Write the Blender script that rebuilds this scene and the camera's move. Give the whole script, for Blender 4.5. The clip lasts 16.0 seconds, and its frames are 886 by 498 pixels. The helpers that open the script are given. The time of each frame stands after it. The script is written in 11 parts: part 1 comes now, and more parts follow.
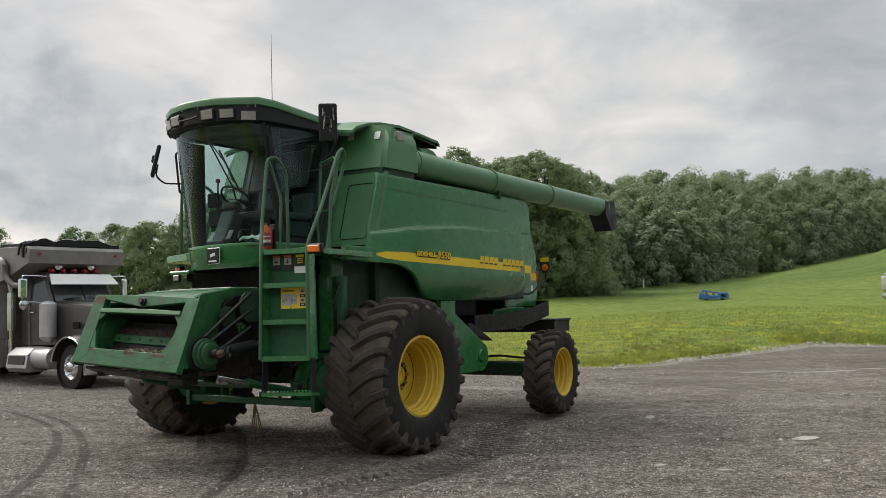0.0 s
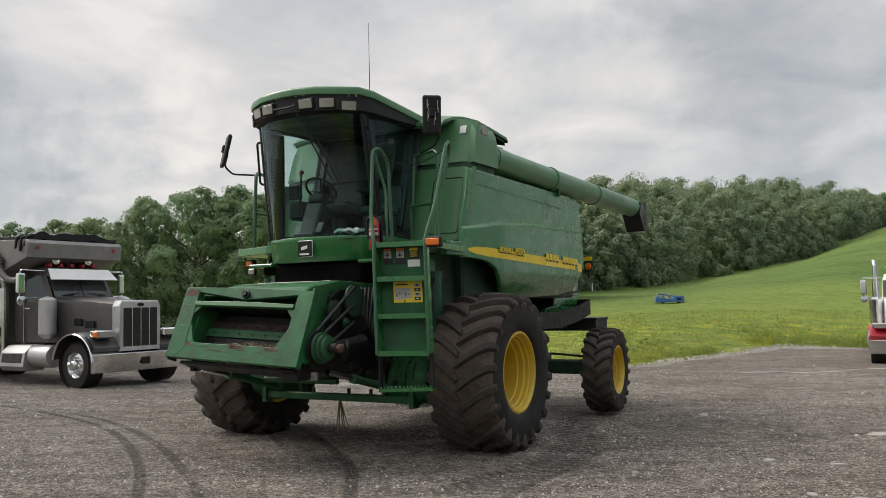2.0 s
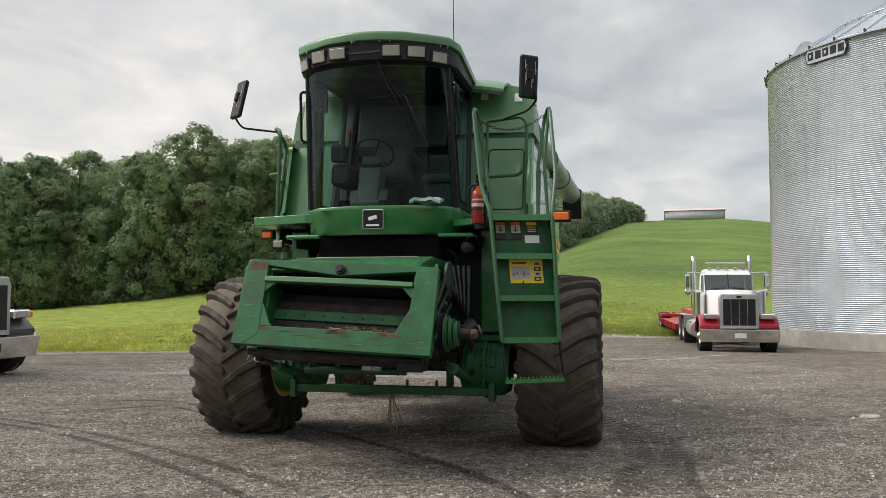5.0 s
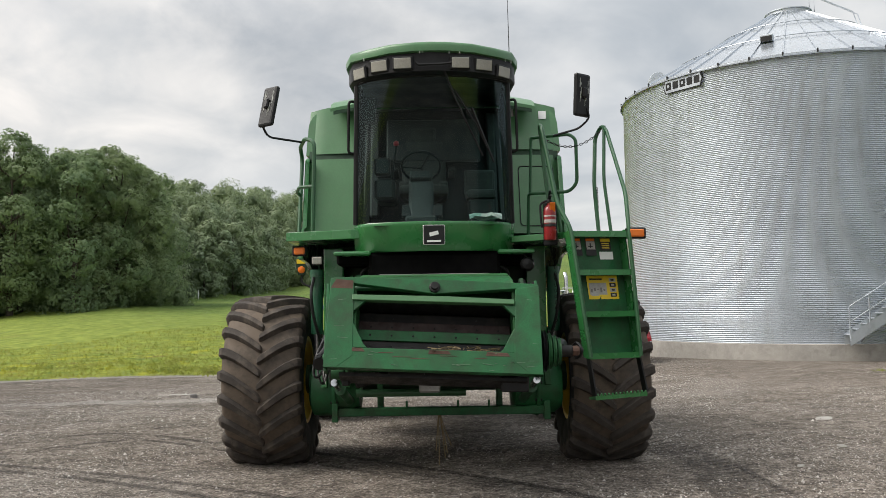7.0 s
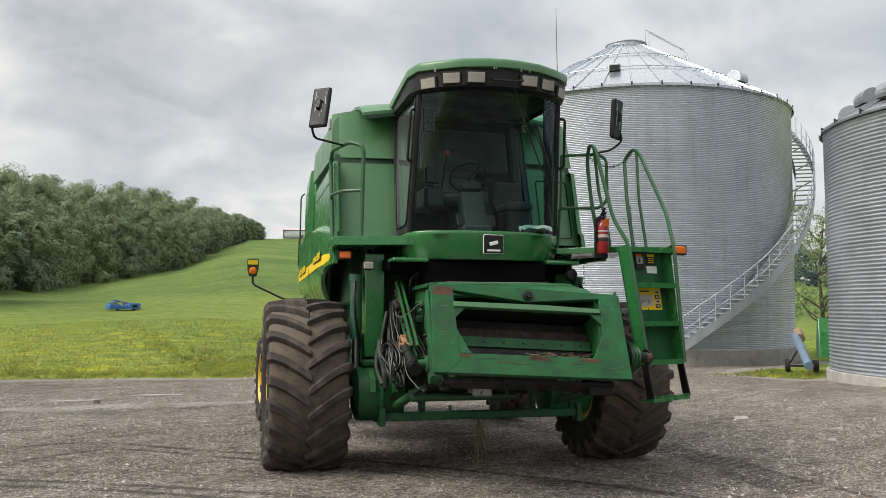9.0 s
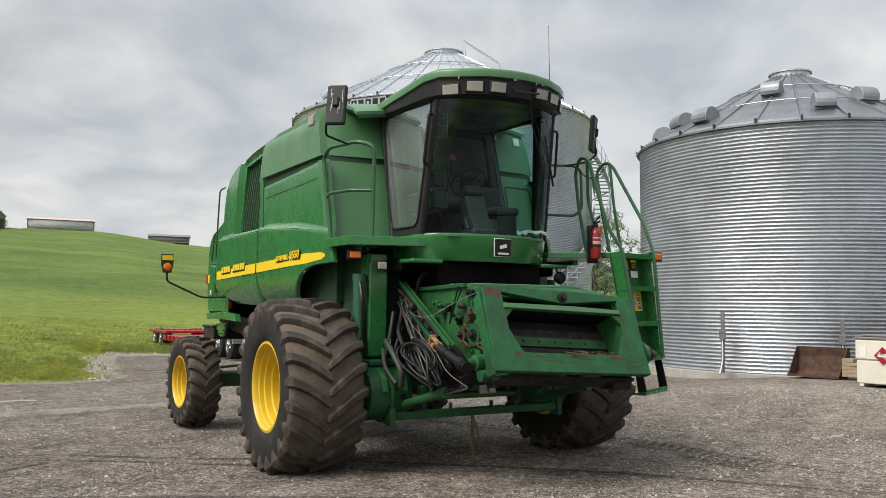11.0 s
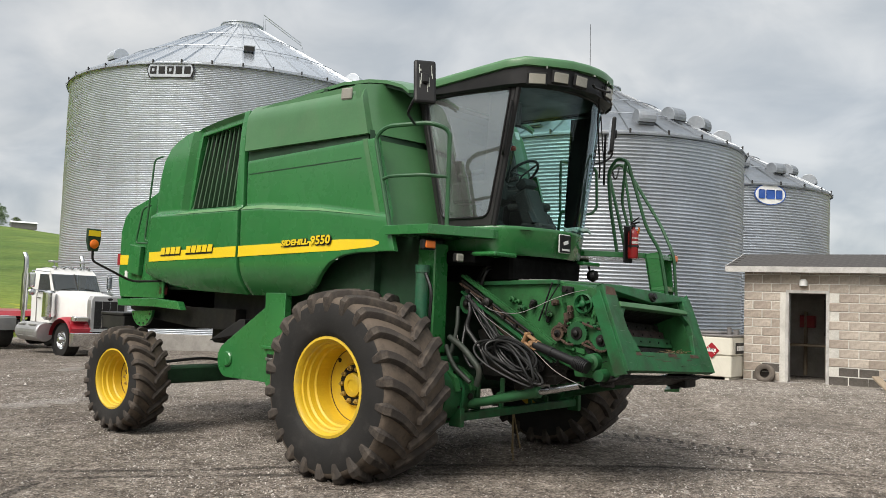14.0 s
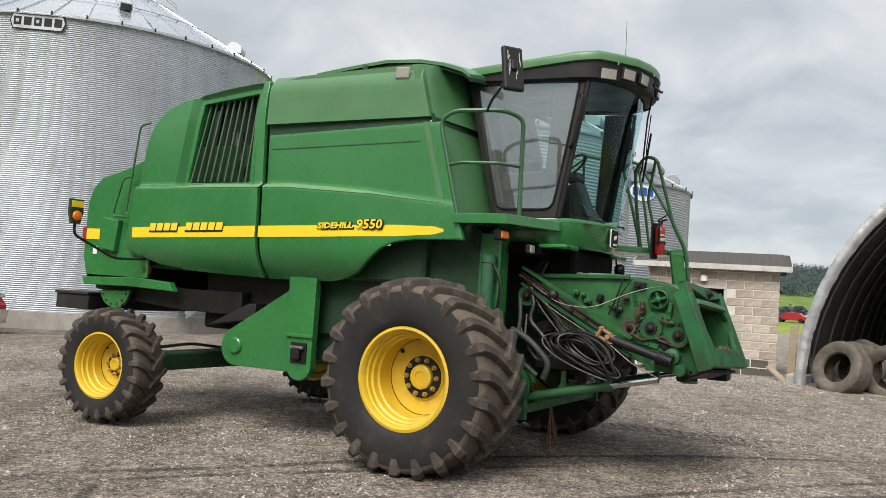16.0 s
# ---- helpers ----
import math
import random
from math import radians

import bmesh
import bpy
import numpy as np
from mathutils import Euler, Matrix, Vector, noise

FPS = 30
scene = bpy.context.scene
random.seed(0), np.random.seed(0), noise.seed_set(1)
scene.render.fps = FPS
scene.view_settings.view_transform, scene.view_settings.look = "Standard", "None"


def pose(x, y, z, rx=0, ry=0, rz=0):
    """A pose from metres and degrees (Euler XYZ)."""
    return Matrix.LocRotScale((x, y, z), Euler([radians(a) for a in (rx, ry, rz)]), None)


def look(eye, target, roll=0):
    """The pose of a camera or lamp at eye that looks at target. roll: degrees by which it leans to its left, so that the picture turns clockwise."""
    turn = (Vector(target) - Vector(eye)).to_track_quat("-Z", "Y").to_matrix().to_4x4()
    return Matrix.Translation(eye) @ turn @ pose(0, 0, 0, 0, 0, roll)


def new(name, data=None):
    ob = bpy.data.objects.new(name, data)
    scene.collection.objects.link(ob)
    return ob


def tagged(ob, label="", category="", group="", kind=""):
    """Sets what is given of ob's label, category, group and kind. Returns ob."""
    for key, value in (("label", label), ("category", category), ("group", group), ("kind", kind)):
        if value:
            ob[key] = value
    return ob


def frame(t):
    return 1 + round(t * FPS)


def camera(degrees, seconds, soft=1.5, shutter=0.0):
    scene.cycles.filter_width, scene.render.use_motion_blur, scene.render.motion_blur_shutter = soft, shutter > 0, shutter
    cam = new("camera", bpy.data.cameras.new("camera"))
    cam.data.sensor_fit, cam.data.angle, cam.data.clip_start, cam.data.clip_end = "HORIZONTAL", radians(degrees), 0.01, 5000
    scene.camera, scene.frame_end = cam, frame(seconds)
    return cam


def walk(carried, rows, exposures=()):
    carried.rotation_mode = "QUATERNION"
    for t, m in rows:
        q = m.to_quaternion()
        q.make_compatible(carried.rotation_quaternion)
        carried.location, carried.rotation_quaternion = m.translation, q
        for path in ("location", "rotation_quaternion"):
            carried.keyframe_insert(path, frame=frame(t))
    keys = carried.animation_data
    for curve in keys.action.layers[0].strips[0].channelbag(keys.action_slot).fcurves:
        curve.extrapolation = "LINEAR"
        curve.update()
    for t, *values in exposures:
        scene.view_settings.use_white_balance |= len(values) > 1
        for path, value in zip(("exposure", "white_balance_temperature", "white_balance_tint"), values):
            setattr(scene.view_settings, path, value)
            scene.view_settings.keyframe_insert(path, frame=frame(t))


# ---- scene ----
cam = camera(55.6, 16.0, soft=0.6)
METRES, EYE, TILT, LEAN, TURN = 18.18, 1.6, 0.0, 0.0, 0.0
ROWS = [
    (0.0, 0.0, 0.0, 0.0, 0.11, 3.66, 1.65),
    (0.5, -0.0194, -0.0013, -0.0006, -0.22, 3.81, 1.96),
    (1.0, -0.0415, 0.0016, -0.002, -1.0, 3.81, 1.97),
    (1.5, -0.0692, 0.0053, -0.0021, -2.34, 3.81, 1.67),
    (2.0, -0.0982, 0.0083, -0.0017, -4.25, 3.71, 1.19),
    (2.5, -0.1277, 0.0183, -0.002, -6.57, 3.73, 0.64),
    (3.0, -0.1576, 0.0295, -0.0027, -9.22, 3.62, 0.28),
    (3.5, -0.1854, 0.0445, -0.004, -12.19, 3.36, 0.05),
    (4.0, -0.2144, 0.0627, -0.0047, -15.36, 3.0, -0.15),
    (6.5, -0.3485, 0.1507, -0.0017, -30.34, 3.43, 0.88),
    (7.0, -0.3767, 0.1665, -0.0024, -33.71, 3.8, 0.83),
    (7.5, -0.4067, 0.1851, -0.0014, -37.09, 4.02, 0.54),
    (8.0, -0.4363, 0.2029, -0.001, -40.37, 4.09, 0.19),
    (8.5, -0.4618, 0.2241, 0.0004, -43.79, 4.04, -0.09),
    (9.0, -0.4883, 0.2453, 0.0001, -47.69, 3.95, -0.32),
    (11.5, -0.5843, 0.3761, 0.0007, -67.31, 3.95, -0.62),
    (12.0, -0.5925, 0.4055, 0.0013, -70.64, 3.94, -0.65),
    (12.5, -0.6013, 0.4372, 0.0003, -73.78, 3.85, -0.86),
    (13.0, -0.6046, 0.468, -0.0008, -76.65, 3.69, -1.17),
    (13.5, -0.6054, 0.5004, -0.001, -79.62, 3.61, -1.67),
    (14.0, -0.6049, 0.5305, -0.0004, -82.75, 3.58, -2.12),
    (14.5, -0.6018, 0.5606, -0.0002, -85.94, 3.59, -2.55),
    (15.0, -0.6028, 0.5924, -0.0008, -88.94, 3.48, -2.93),
    (15.5, -0.6014, 0.6224, -0.0021, -91.74, 3.23, -3.35),
    (16.0, -0.5981, 0.6527, -0.0023, -94.59, 2.96, -3.73),
]
walk(cam, [(t, pose(0, 0, EYE, TILT, LEAN, TURN) @ pose(METRES * x, METRES * y, METRES * z, 90 + pitch, roll, yaw)) for t, x, y, z, yaw, pitch, roll in ROWS],
     [(0, 0.15), (4.2, 0.20), (6.8, 0.36), (9.2, 0.36), (11.5, 0.25), (13.0, 0.25), (16.0, 0.36)])

# ---- daylight: an overcast sky with broken cloud, a weak wide sun ----
SUN_AZ, SUN_EL = -62.0, 48.0


def make_world():
    w = bpy.data.worlds.new("overcast_sky")
    scene.world = w
    w.use_nodes = True
    nt = w.node_tree
    nt.nodes.clear()
    N, L = nt.nodes.new, nt.links.new
    out, bg = N("ShaderNodeOutputWorld"), N("ShaderNodeBackground")
    sky = N("ShaderNodeTexSky")
    sky.sky_type, sky.sun_disc = "NISHITA", False
    sky.sun_elevation, sky.sun_rotation = radians(SUN_EL), radians(SUN_AZ)
    co, sep = N("ShaderNodeTexCoord"), N("ShaderNodeSeparateXYZ")
    L(co.outputs["Generated"], sep.inputs[0])
    up = N("ShaderNodeMath")
    up.operation = "MAXIMUM"
    up.inputs[1].default_value = 0.0
    L(sep.outputs[2], up.inputs[0])
    lift = N("ShaderNodeMath")
    lift.operation = "ADD"
    lift.inputs[1].default_value = 0.34
    L(up.outputs[0], lift.inputs[0])
    flat = N("ShaderNodeCombineXYZ")
    for k in range(2):
        d = N("ShaderNodeMath")
        d.operation = "DIVIDE"
        L(sep.outputs[k], d.inputs[0])
        L(lift.outputs[0], d.inputs[1])
        L(d.outputs[0], flat.inputs[k])

    def cloud(scale, detail, lo, hi, c0, c1, offset):
        mp = N("ShaderNodeMapping")
        mp.inputs["Location"].default_value = offset
        L(flat.outputs[0], mp.inputs[0])
        n = N("ShaderNodeTexNoise")
        n.inputs["Scale"].default_value, n.inputs["Detail"].default_value = scale, detail
        n.inputs["Roughness"].default_value, n.inputs["Distortion"].default_value = 0.5, 0.5
        L(mp.outputs[0], n.inputs["Vector"])
        r = N("ShaderNodeValToRGB")
        r.color_ramp.elements[0].position, r.color_ramp.elements[1].position = lo, hi
        r.color_ramp.elements[0].color, r.color_ramp.elements[1].color = (*c0, 1), (*c1, 1)
        L(n.outputs[0], r.inputs[0])
        return r

    def bank(base, az, el, near, far, tone):
        """A darker bank of cloud round one direction, with a ragged edge."""
        a, e = radians(az), radians(el)
        to = N("ShaderNodeVectorMath")
        to.operation = "SUBTRACT"
        to.inputs[1].default_value = (math.sin(a) * math.cos(e), math.cos(a) * math.cos(e), math.sin(e))
        L(co.outputs["Generated"], to.inputs[0])
        flatten = N("ShaderNodeVectorMath")
        flatten.operation = "MULTIPLY"
        flatten.inputs[1].default_value = (1, 1, 1.7)
        L(to.outputs[0], flatten.inputs[0])
        far_off = N("ShaderNodeVectorMath")
        far_off.operation = "LENGTH"
        L(flatten.outputs[0], far_off.inputs[0])
        rag = N("ShaderNodeTexNoise")
        rag.inputs["Scale"].default_value, rag.inputs["Detail"].default_value, rag.inputs["Roughness"].default_value = 9.0, 8.0, 0.6
        L(co.outputs["Generated"], rag.inputs["Vector"])
        edge = N("ShaderNodeMath")
        edge.operation = "MULTIPLY_ADD"
        edge.inputs[1].default_value = 0.55
        L(rag.outputs[0], edge.inputs[0])
        L(far_off.outputs["Value"], edge.inputs[2])
        r = N("ShaderNodeValToRGB")
        r.color_ramp.interpolation = "EASE"
        r.color_ramp.elements[0].position, r.color_ramp.elements[1].position = near + 0.275, far + 0.275
        r.color_ramp.elements[0].color, r.color_ramp.elements[1].color = (*tone, 1), (1, 1, 1, 1)
        L(edge.outputs[0], r.inputs[0])
        m = N("ShaderNodeMixRGB")
        m.blend_type = "MULTIPLY"
        m.inputs[0].default_value = 1.0
        L(base, m.inputs[1])
        L(r.outputs[0], m.inputs[2])
        return m.outputs[0]

    big = cloud(1.15, 6, 0.36, 0.60, (0.50, 0.53, 0.565), (0.79, 0.772, 0.75), (3.1, 7.7, 0))
    small = cloud(4.2, 9, 0.36, 0.66, (0.78, 0.80, 0.82), (1.08, 1.06, 1.04), (1.0, 2.0, 0))
    mul = N("ShaderNodeMixRGB")
    mul.blend_type = "MULTIPLY"
    mul.inputs[0].default_value = 1.0
    L(big.outputs[0], mul.inputs[1])
    L(small.outputs[0], mul.inputs[2])
    dim = N("ShaderNodeMixRGB")
    dim.blend_type = "MULTIPLY"
    dim.inputs[0].default_value = 1.0
    dim.inputs[2].default_value = (0.10, 0.10, 0.10, 1)
    L(sky.outputs[0], dim.inputs[1])
    mix = N("ShaderNodeMixRGB")
    mix.inputs[0].default_value = 0.90
    L(dim.outputs[0], mix.inputs[1])
    banked = bank(mul.outputs[0], -26, 10, 0.02, 0.20, (0.66, 0.71, 0.76))
    banked = bank(banked, 27, 16, 0.0, 0.24, (0.81, 0.825, 0.845))
    banked = bank(banked, 10, 17, 0.0, 0.16, (0.86, 0.885, 0.91))
    L(banked, mix.inputs[2])
    # brighter towards the veiled sun, duller away from it
    dot = N("ShaderNodeVectorMath")
    dot.operation = "DOT_PRODUCT"
    dot.inputs[1].default_value = (math.sin(radians(SUN_AZ)), math.cos(radians(SUN_AZ)), 0.0)
    L(co.outputs["Generated"], dot.inputs[0])
    half = N("ShaderNodeMath")
    half.operation = "MULTIPLY_ADD"
    half.inputs[1].default_value, half.inputs[2].default_value = 0.5, 0.5
    L(dot.outputs["Value"], half.inputs[0])
    glow = N("ShaderNodeValToRGB")
    glow.color_ramp.elements[1].position = 0.92
    glow.color_ramp.elements[0].color, glow.color_ramp.elements[1].color = (0.80, 0.835, 0.86, 1), (1.08, 1.03, 0.98, 1)
    veil = glow.color_ramp.elements.new(0.5)
    veil.color = (0.80, 0.815, 0.825, 1)
    L(half.outputs[0], glow.inputs[0])
    shade = N("ShaderNodeMixRGB")
    shade.blend_type = "MULTIPLY"
    shade.inputs[0].default_value = 1.0
    L(mix.outputs[0], shade.inputs[1])
    L(glow.outputs[0], shade.inputs[2])
    # an overcast sky grows brighter overhead
    dome = N("ShaderNodeMapRange")
    dome.inputs["From Min"].default_value, dome.inputs["From Max"].default_value = 0.32, 0.95
    dome.inputs["To Min"].default_value, dome.inputs["To Max"].default_value = 0.93, 2.0
    L(up.outputs[0], dome.inputs[0])
    vault = N("ShaderNodeMixRGB")
    vault.blend_type = "MULTIPLY"
    vault.inputs[0].default_value = 1.0
    L(shade.outputs[0], vault.inputs[1])
    L(dome.outputs[0], vault.inputs[2])
    L(vault.outputs[0], bg.inputs[0])
    bg.inputs[1].default_value = 1.15
    L(bg.outputs[0], out.inputs[0])


make_world()
_a, _e = radians(SUN_AZ), radians(SUN_EL)
sun = new("sun", bpy.data.lights.new("sun", "SUN"))
sun.data.energy, sun.data.angle, sun.data.color = 3.0, radians(38), (1.0, 0.95, 0.88)
sun.matrix_world = look((math.sin(_a) * math.cos(_e) * 50, math.cos(_a) * math.cos(_e) * 50, math.sin(_e) * 50), (0, 0, 0))

# ---- materials ----


class Nodes:
    """A short hand for building one node material."""

    def __init__(self, name, rough=0.5, metal=0.0, spec=0.5):
        self.m = bpy.data.materials.new(name)
        self.m.use_nodes = True
        self.t = self.m.node_tree
        self.b = self.t.nodes["Principled BSDF"]
        self.b.inputs["Roughness"].default_value = rough
        self.b.inputs["Metallic"].default_value = metal
        self.b.inputs["Specular IOR Level"].default_value = spec
        self.co = self.t.nodes.new("ShaderNodeTexCoord").outputs["Object"]

    def n(self, kind, **kw):
        node = self.t.nodes.new(kind)
        for k, v in kw.items():
            node.inputs[k.replace("_", " ")].default_value = v
        return node

    def link(self, a, b):
        self.t.links.new(a, b)

    def vec(self, scale=(1, 1, 1), src=None):
        mp = self.n("ShaderNodeMapping", Scale=scale)
        self.link(src or self.co, mp.inputs[0])
        return mp.outputs[0]

    def noise(self, scale, detail=4, rough=0.55, vec=None, dist=0.0):
        x = self.n("ShaderNodeTexNoise", Scale=scale, Detail=detail, Roughness=rough, Distortion=dist)
        self.link(vec or self.co, x.inputs["Vector"])
        return x.outputs[0]

    def ramp(self, fac, lo, hi, c0=(0, 0, 0), c1=(1, 1, 1)):
        r = self.n("ShaderNodeValToRGB")
        e = r.color_ramp.elements
        e[0].position, e[1].position = lo, hi
        e[0].color, e[1].color = (*c0, 1), (*c1, 1)
        self.link(fac, r.inputs[0])
        return r.outputs[0]

    def mix(self, fac, a, b, blend="MIX"):
        x = self.t.nodes.new("ShaderNodeMixRGB")
        x.blend_type = blend
        for i, v in enumerate((fac, a, b)):
            if isinstance(v, (int, float)):
                x.inputs[i].default_value = v
            elif isinstance(v, tuple):
                x.inputs[i].default_value = (*v, 1)
            else:
                self.link(v, x.inputs[i])
        return x.outputs[0]

    def math(self, op, a, b=0.0, c=0.0):
        x = self.t.nodes.new("ShaderNodeMath")
        x.operation = op
        for i, v in enumerate((a, b, c)):
            if isinstance(v, (int, float)):
                x.inputs[i].default_value = v
            else:
                self.link(v, x.inputs[i])
        return x.outputs[0]

    def bump(self, height, strength=0.3, dist=0.01):
        x = self.n("ShaderNodeBump", Strength=strength, Distance=dist)
        self.link(height, x.inputs["Height"])
        self.link(x.outputs[0], self.b.inputs["Normal"])

    def color(self, c):
        self.link(c, self.b.inputs["Base Color"])

    def rough(self, r):
        self.link(r, self.b.inputs["Roughness"])


def worn(name, col, rough=0.45, metal=0.0, spec=0.5, dust=(0.22, 0.19, 0.15), dusty=0.25, scale=1.0, bump=0.12, fine=60, streak=False, vary=0.25, coat=0.0, cover=0.5):
    """Paint, rubber, metal or plastic with grain, dust patches and uneven gloss."""
    k = Nodes(name, rough, metal, spec)
    k.b.inputs["Coat Weight"].default_value, k.b.inputs["Coat Roughness"].default_value = coat, 0.10
    coarse = k.noise(1.3 * scale, 5, 0.6)
    grain = k.noise(fine * scale, 3)
    dark = tuple(c * (1 - vary) for c in col)
    lite = tuple(min(1, c * (1 + vary * 0.7)) for c in col)
    c = k.mix(k.ramp(coarse, 0.3, 0.7), dark, lite)
    c = k.mix(0.12 if bump > 0.1 else 0.04, c, k.ramp(grain, 0.35, 0.65), "OVERLAY")
    if dusty:
        v = k.vec((6, 6, 0.7)) if streak else None
        d = k.noise(2.2 * scale, 7, 0.65, v, 0.4)
        mask = k.ramp(d, cover, cover + 0.28, (0, 0, 0), (dusty, dusty, dusty))
        c = k.mix(mask, c, dust)
    k.color(c)
    k.rough(k.ramp(k.noise(4 * scale, 5), 0.3, 0.7, (rough * 0.8,) * 3, (min(1, rough * 1.3),) * 3))
    if bump:
        k.bump(grain, bump, 0.004)
    return k.m


GREEN = worn("green_paint", (0.027, 0.158, 0.042), 0.26, dusty=0.06, dust=(0.12, 0.16, 0.09), bump=0.03, vary=0.10, coat=0.35)
GREEN_GRIME = worn("oily_green_paint", (0.025, 0.115, 0.035), 0.5, spec=0.3, dusty=0.85, dust=(0.022, 0.019, 0.012), bump=0.3, scale=2.2, vary=0.35, cover=0.50)
GREEN_DULL = worn("dull_green_paint", (0.062, 0.172, 0.068), 0.38, dusty=0.30, dust=(0.12, 0.155, 0.095), bump=0.06, vary=0.16, coat=0.12)
GREEN_RAIL = worn("dark_green_rail_paint", (0.024, 0.095, 0.036), 0.4, dusty=0.3, dust=(0.09, 0.10, 0.07), bump=0.05)
GREEN_OLD_SHADED = worn("scraped_shaded_green_paint", (0.016, 0.108, 0.036), 0.48, spec=0.3, dusty=0.75, dust=(0.026, 0.034, 0.018), bump=0.2, scale=2.0, vary=0.35, cover=0.42)
GREEN_DARK = worn("dusty_dark_green_paint", (0.010, 0.045, 0.017), 0.6, dusty=0.4, dust=(0.03, 0.028, 0.021), bump=0.25, scale=2.0, vary=0.4)
YELLOW = worn("yellow_wheel_paint", (0.64, 0.43, 0.024), 0.40, dusty=0.65, dust=(0.33, 0.25, 0.11), bump=0.05, vary=0.12)
STRIPE = worn("yellow_decal", (0.78, 0.56, 0.016), 0.4, dusty=0.1, bump=0, vary=0.05)
BLACK = worn("black_plastic", (0.008, 0.008, 0.0085), 0.45, spec=0.3, dusty=0.2, dust=(0.05, 0.047, 0.043), bump=0.1)
CHARCOAL = worn("charcoal_trim", (0.018, 0.0175, 0.0175), 0.5, spec=0.35, dusty=0.3, dust=(0.08, 0.073, 0.066), bump=0.1)
GREASE = worn("greasy_black_metal", (0.008, 0.0075, 0.007), 0.5, 0.0, 0.3, dusty=0.4, dust=(0.045, 0.034, 0.024), bump=0.4, scale=3)
HOSE = worn("black_hose", (0.008, 0.008, 0.008), 0.45, dusty=0.15, dust=(0.06, 0.054, 0.045), bump=0.2, scale=4)
STEEL = worn("bare_steel", (0.42, 0.41, 0.40), 0.32, 0.9, dusty=0.3, dust=(0.2, 0.16, 0.12), bump=0.1, scale=3)
CHROME = worn("chrome", (0.68, 0.69, 0.70), 0.14, 1.0, dusty=0.12, dust=(0.4, 0.38, 0.35), bump=0.02)
ALU = worn("dull_aluminium", (0.46, 0.46, 0.46), 0.42, 0.75, dusty=0.3, dust=(0.3, 0.28, 0.25), bump=0.06)
RUST = worn("rusty_steel", (0.085, 0.045, 0.030), 0.85, 0.1, dusty=0.5, dust=(0.05, 0.04, 0.035), bump=0.4, scale=4, vary=0.5)
# white toned down to grey, with dust patches
WHITE_GREYED = worn("greyed_white_paint", (0.47, 0.455, 0.43), 0.7, dusty=0.7, dust=(0.26, 0.235, 0.20), bump=0.15, scale=3, vary=0.2)
WHITE = worn("white_paint", (0.72, 0.72, 0.70), 0.4, dusty=0.25, dust=(0.45, 0.42, 0.37), bump=0.03, vary=0.06)
CREAM = worn("cream_paint", (0.68, 0.65, 0.55), 0.45, dusty=0.35, dust=(0.42, 0.38, 0.30), bump=0.05, vary=0.08)
RED = worn("red_paint", (0.31, 0.012, 0.022), 0.35, dusty=0.2, dust=(0.25, 0.12, 0.1), bump=0.03, vary=0.15)
ORANGE = worn("amber_plastic", (0.75, 0.17, 0.012), 0.3, dusty=0.15, bump=0, vary=0.1)
BLUE = worn("blue_paint", (0.02, 0.08, 0.33), 0.45, dusty=0.3, dust=(0.15, 0.16, 0.18), bump=0.05)
GREY = worn("grey_paint", (0.19, 0.18, 0.175), 0.4, 0.2, dusty=0.35, dust=(0.28, 0.25, 0.21), bump=0.05, vary=0.15)
CONCRETE = worn("concrete", (0.36, 0.34, 0.31), 0.9, dusty=0.7, dust=(0.20, 0.185, 0.165), bump=0.5, scale=1.6, vary=0.2)
WOOD = worn("weathered_wood", (0.34, 0.27, 0.19), 0.85, dusty=0.6, dust=(0.2, 0.17, 0.13), bump=0.5, scale=2, streak=True)
STRAW = worn("dry_straw", (0.20, 0.145, 0.07), 0.9, dusty=0.3, bump=0.2, vary=0.3)
LAMP = worn("headlamp_glass", (0.30, 0.29, 0.25), 0.15, dusty=0.4, dust=(0.3, 0.28, 0.22), bump=0.15, fine=120)
SEAT = worn("grey_cab_fabric", (0.036, 0.038, 0.036), 0.9, dusty=0.3, dust=(0.07, 0.068, 0.062), bump=0.2)
SCREEN = worn("screen_slat", (0.045, 0.10, 0.05), 0.6, dusty=0.4, dust=(0.13, 0.13, 0.11), bump=0.1)


def rubber(name, tread):
    k = Nodes(name, 0.85, 0, 0.3)
    c = k.mix(k.ramp(k.noise(3, 6), 0.3, 0.7), (0.013, 0.0128, 0.0125), (0.024, 0.0225, 0.021))
    d = k.ramp(k.noise(5.5, 8, 0.7), 0.22 if tread else 0.54, 0.55 if tread else 0.80)
    c = k.mix(k.math("MULTIPLY", d, 0.92 if tread else 0.30), c, (0.120, 0.093, 0.070) if tread else (0.095, 0.088, 0.082))
    if tread:
        fleck = k.ramp(k.noise(38, 3, 0.8), 0.66, 0.72, (0, 0, 0), (0.5,) * 3)
        c = k.mix(k.math("MULTIPLY", fleck, k.ramp(k.noise(2.4, 3), 0.5, 0.65)), c, (0.33, 0.29, 0.19))
    k.color(c)
    k.bump(k.noise(45, 5), 0.35, 0.006)
    k.rough(k.ramp(k.noise(6, 4), 0.3, 0.7, (0.62,) * 3, (0.9,) * 3))
    return k.m


TREAD, SIDEWALL = rubber("dusty_tyre_tread", True), rubber("black_tyre_sidewall", False)
LUG = worn("worn_rubber_lug", (0.050, 0.042, 0.036), 0.8, spec=0.3, dusty=0.85, dust=(0.120, 0.096, 0.074), bump=0.45, scale=3, vary=0.4)


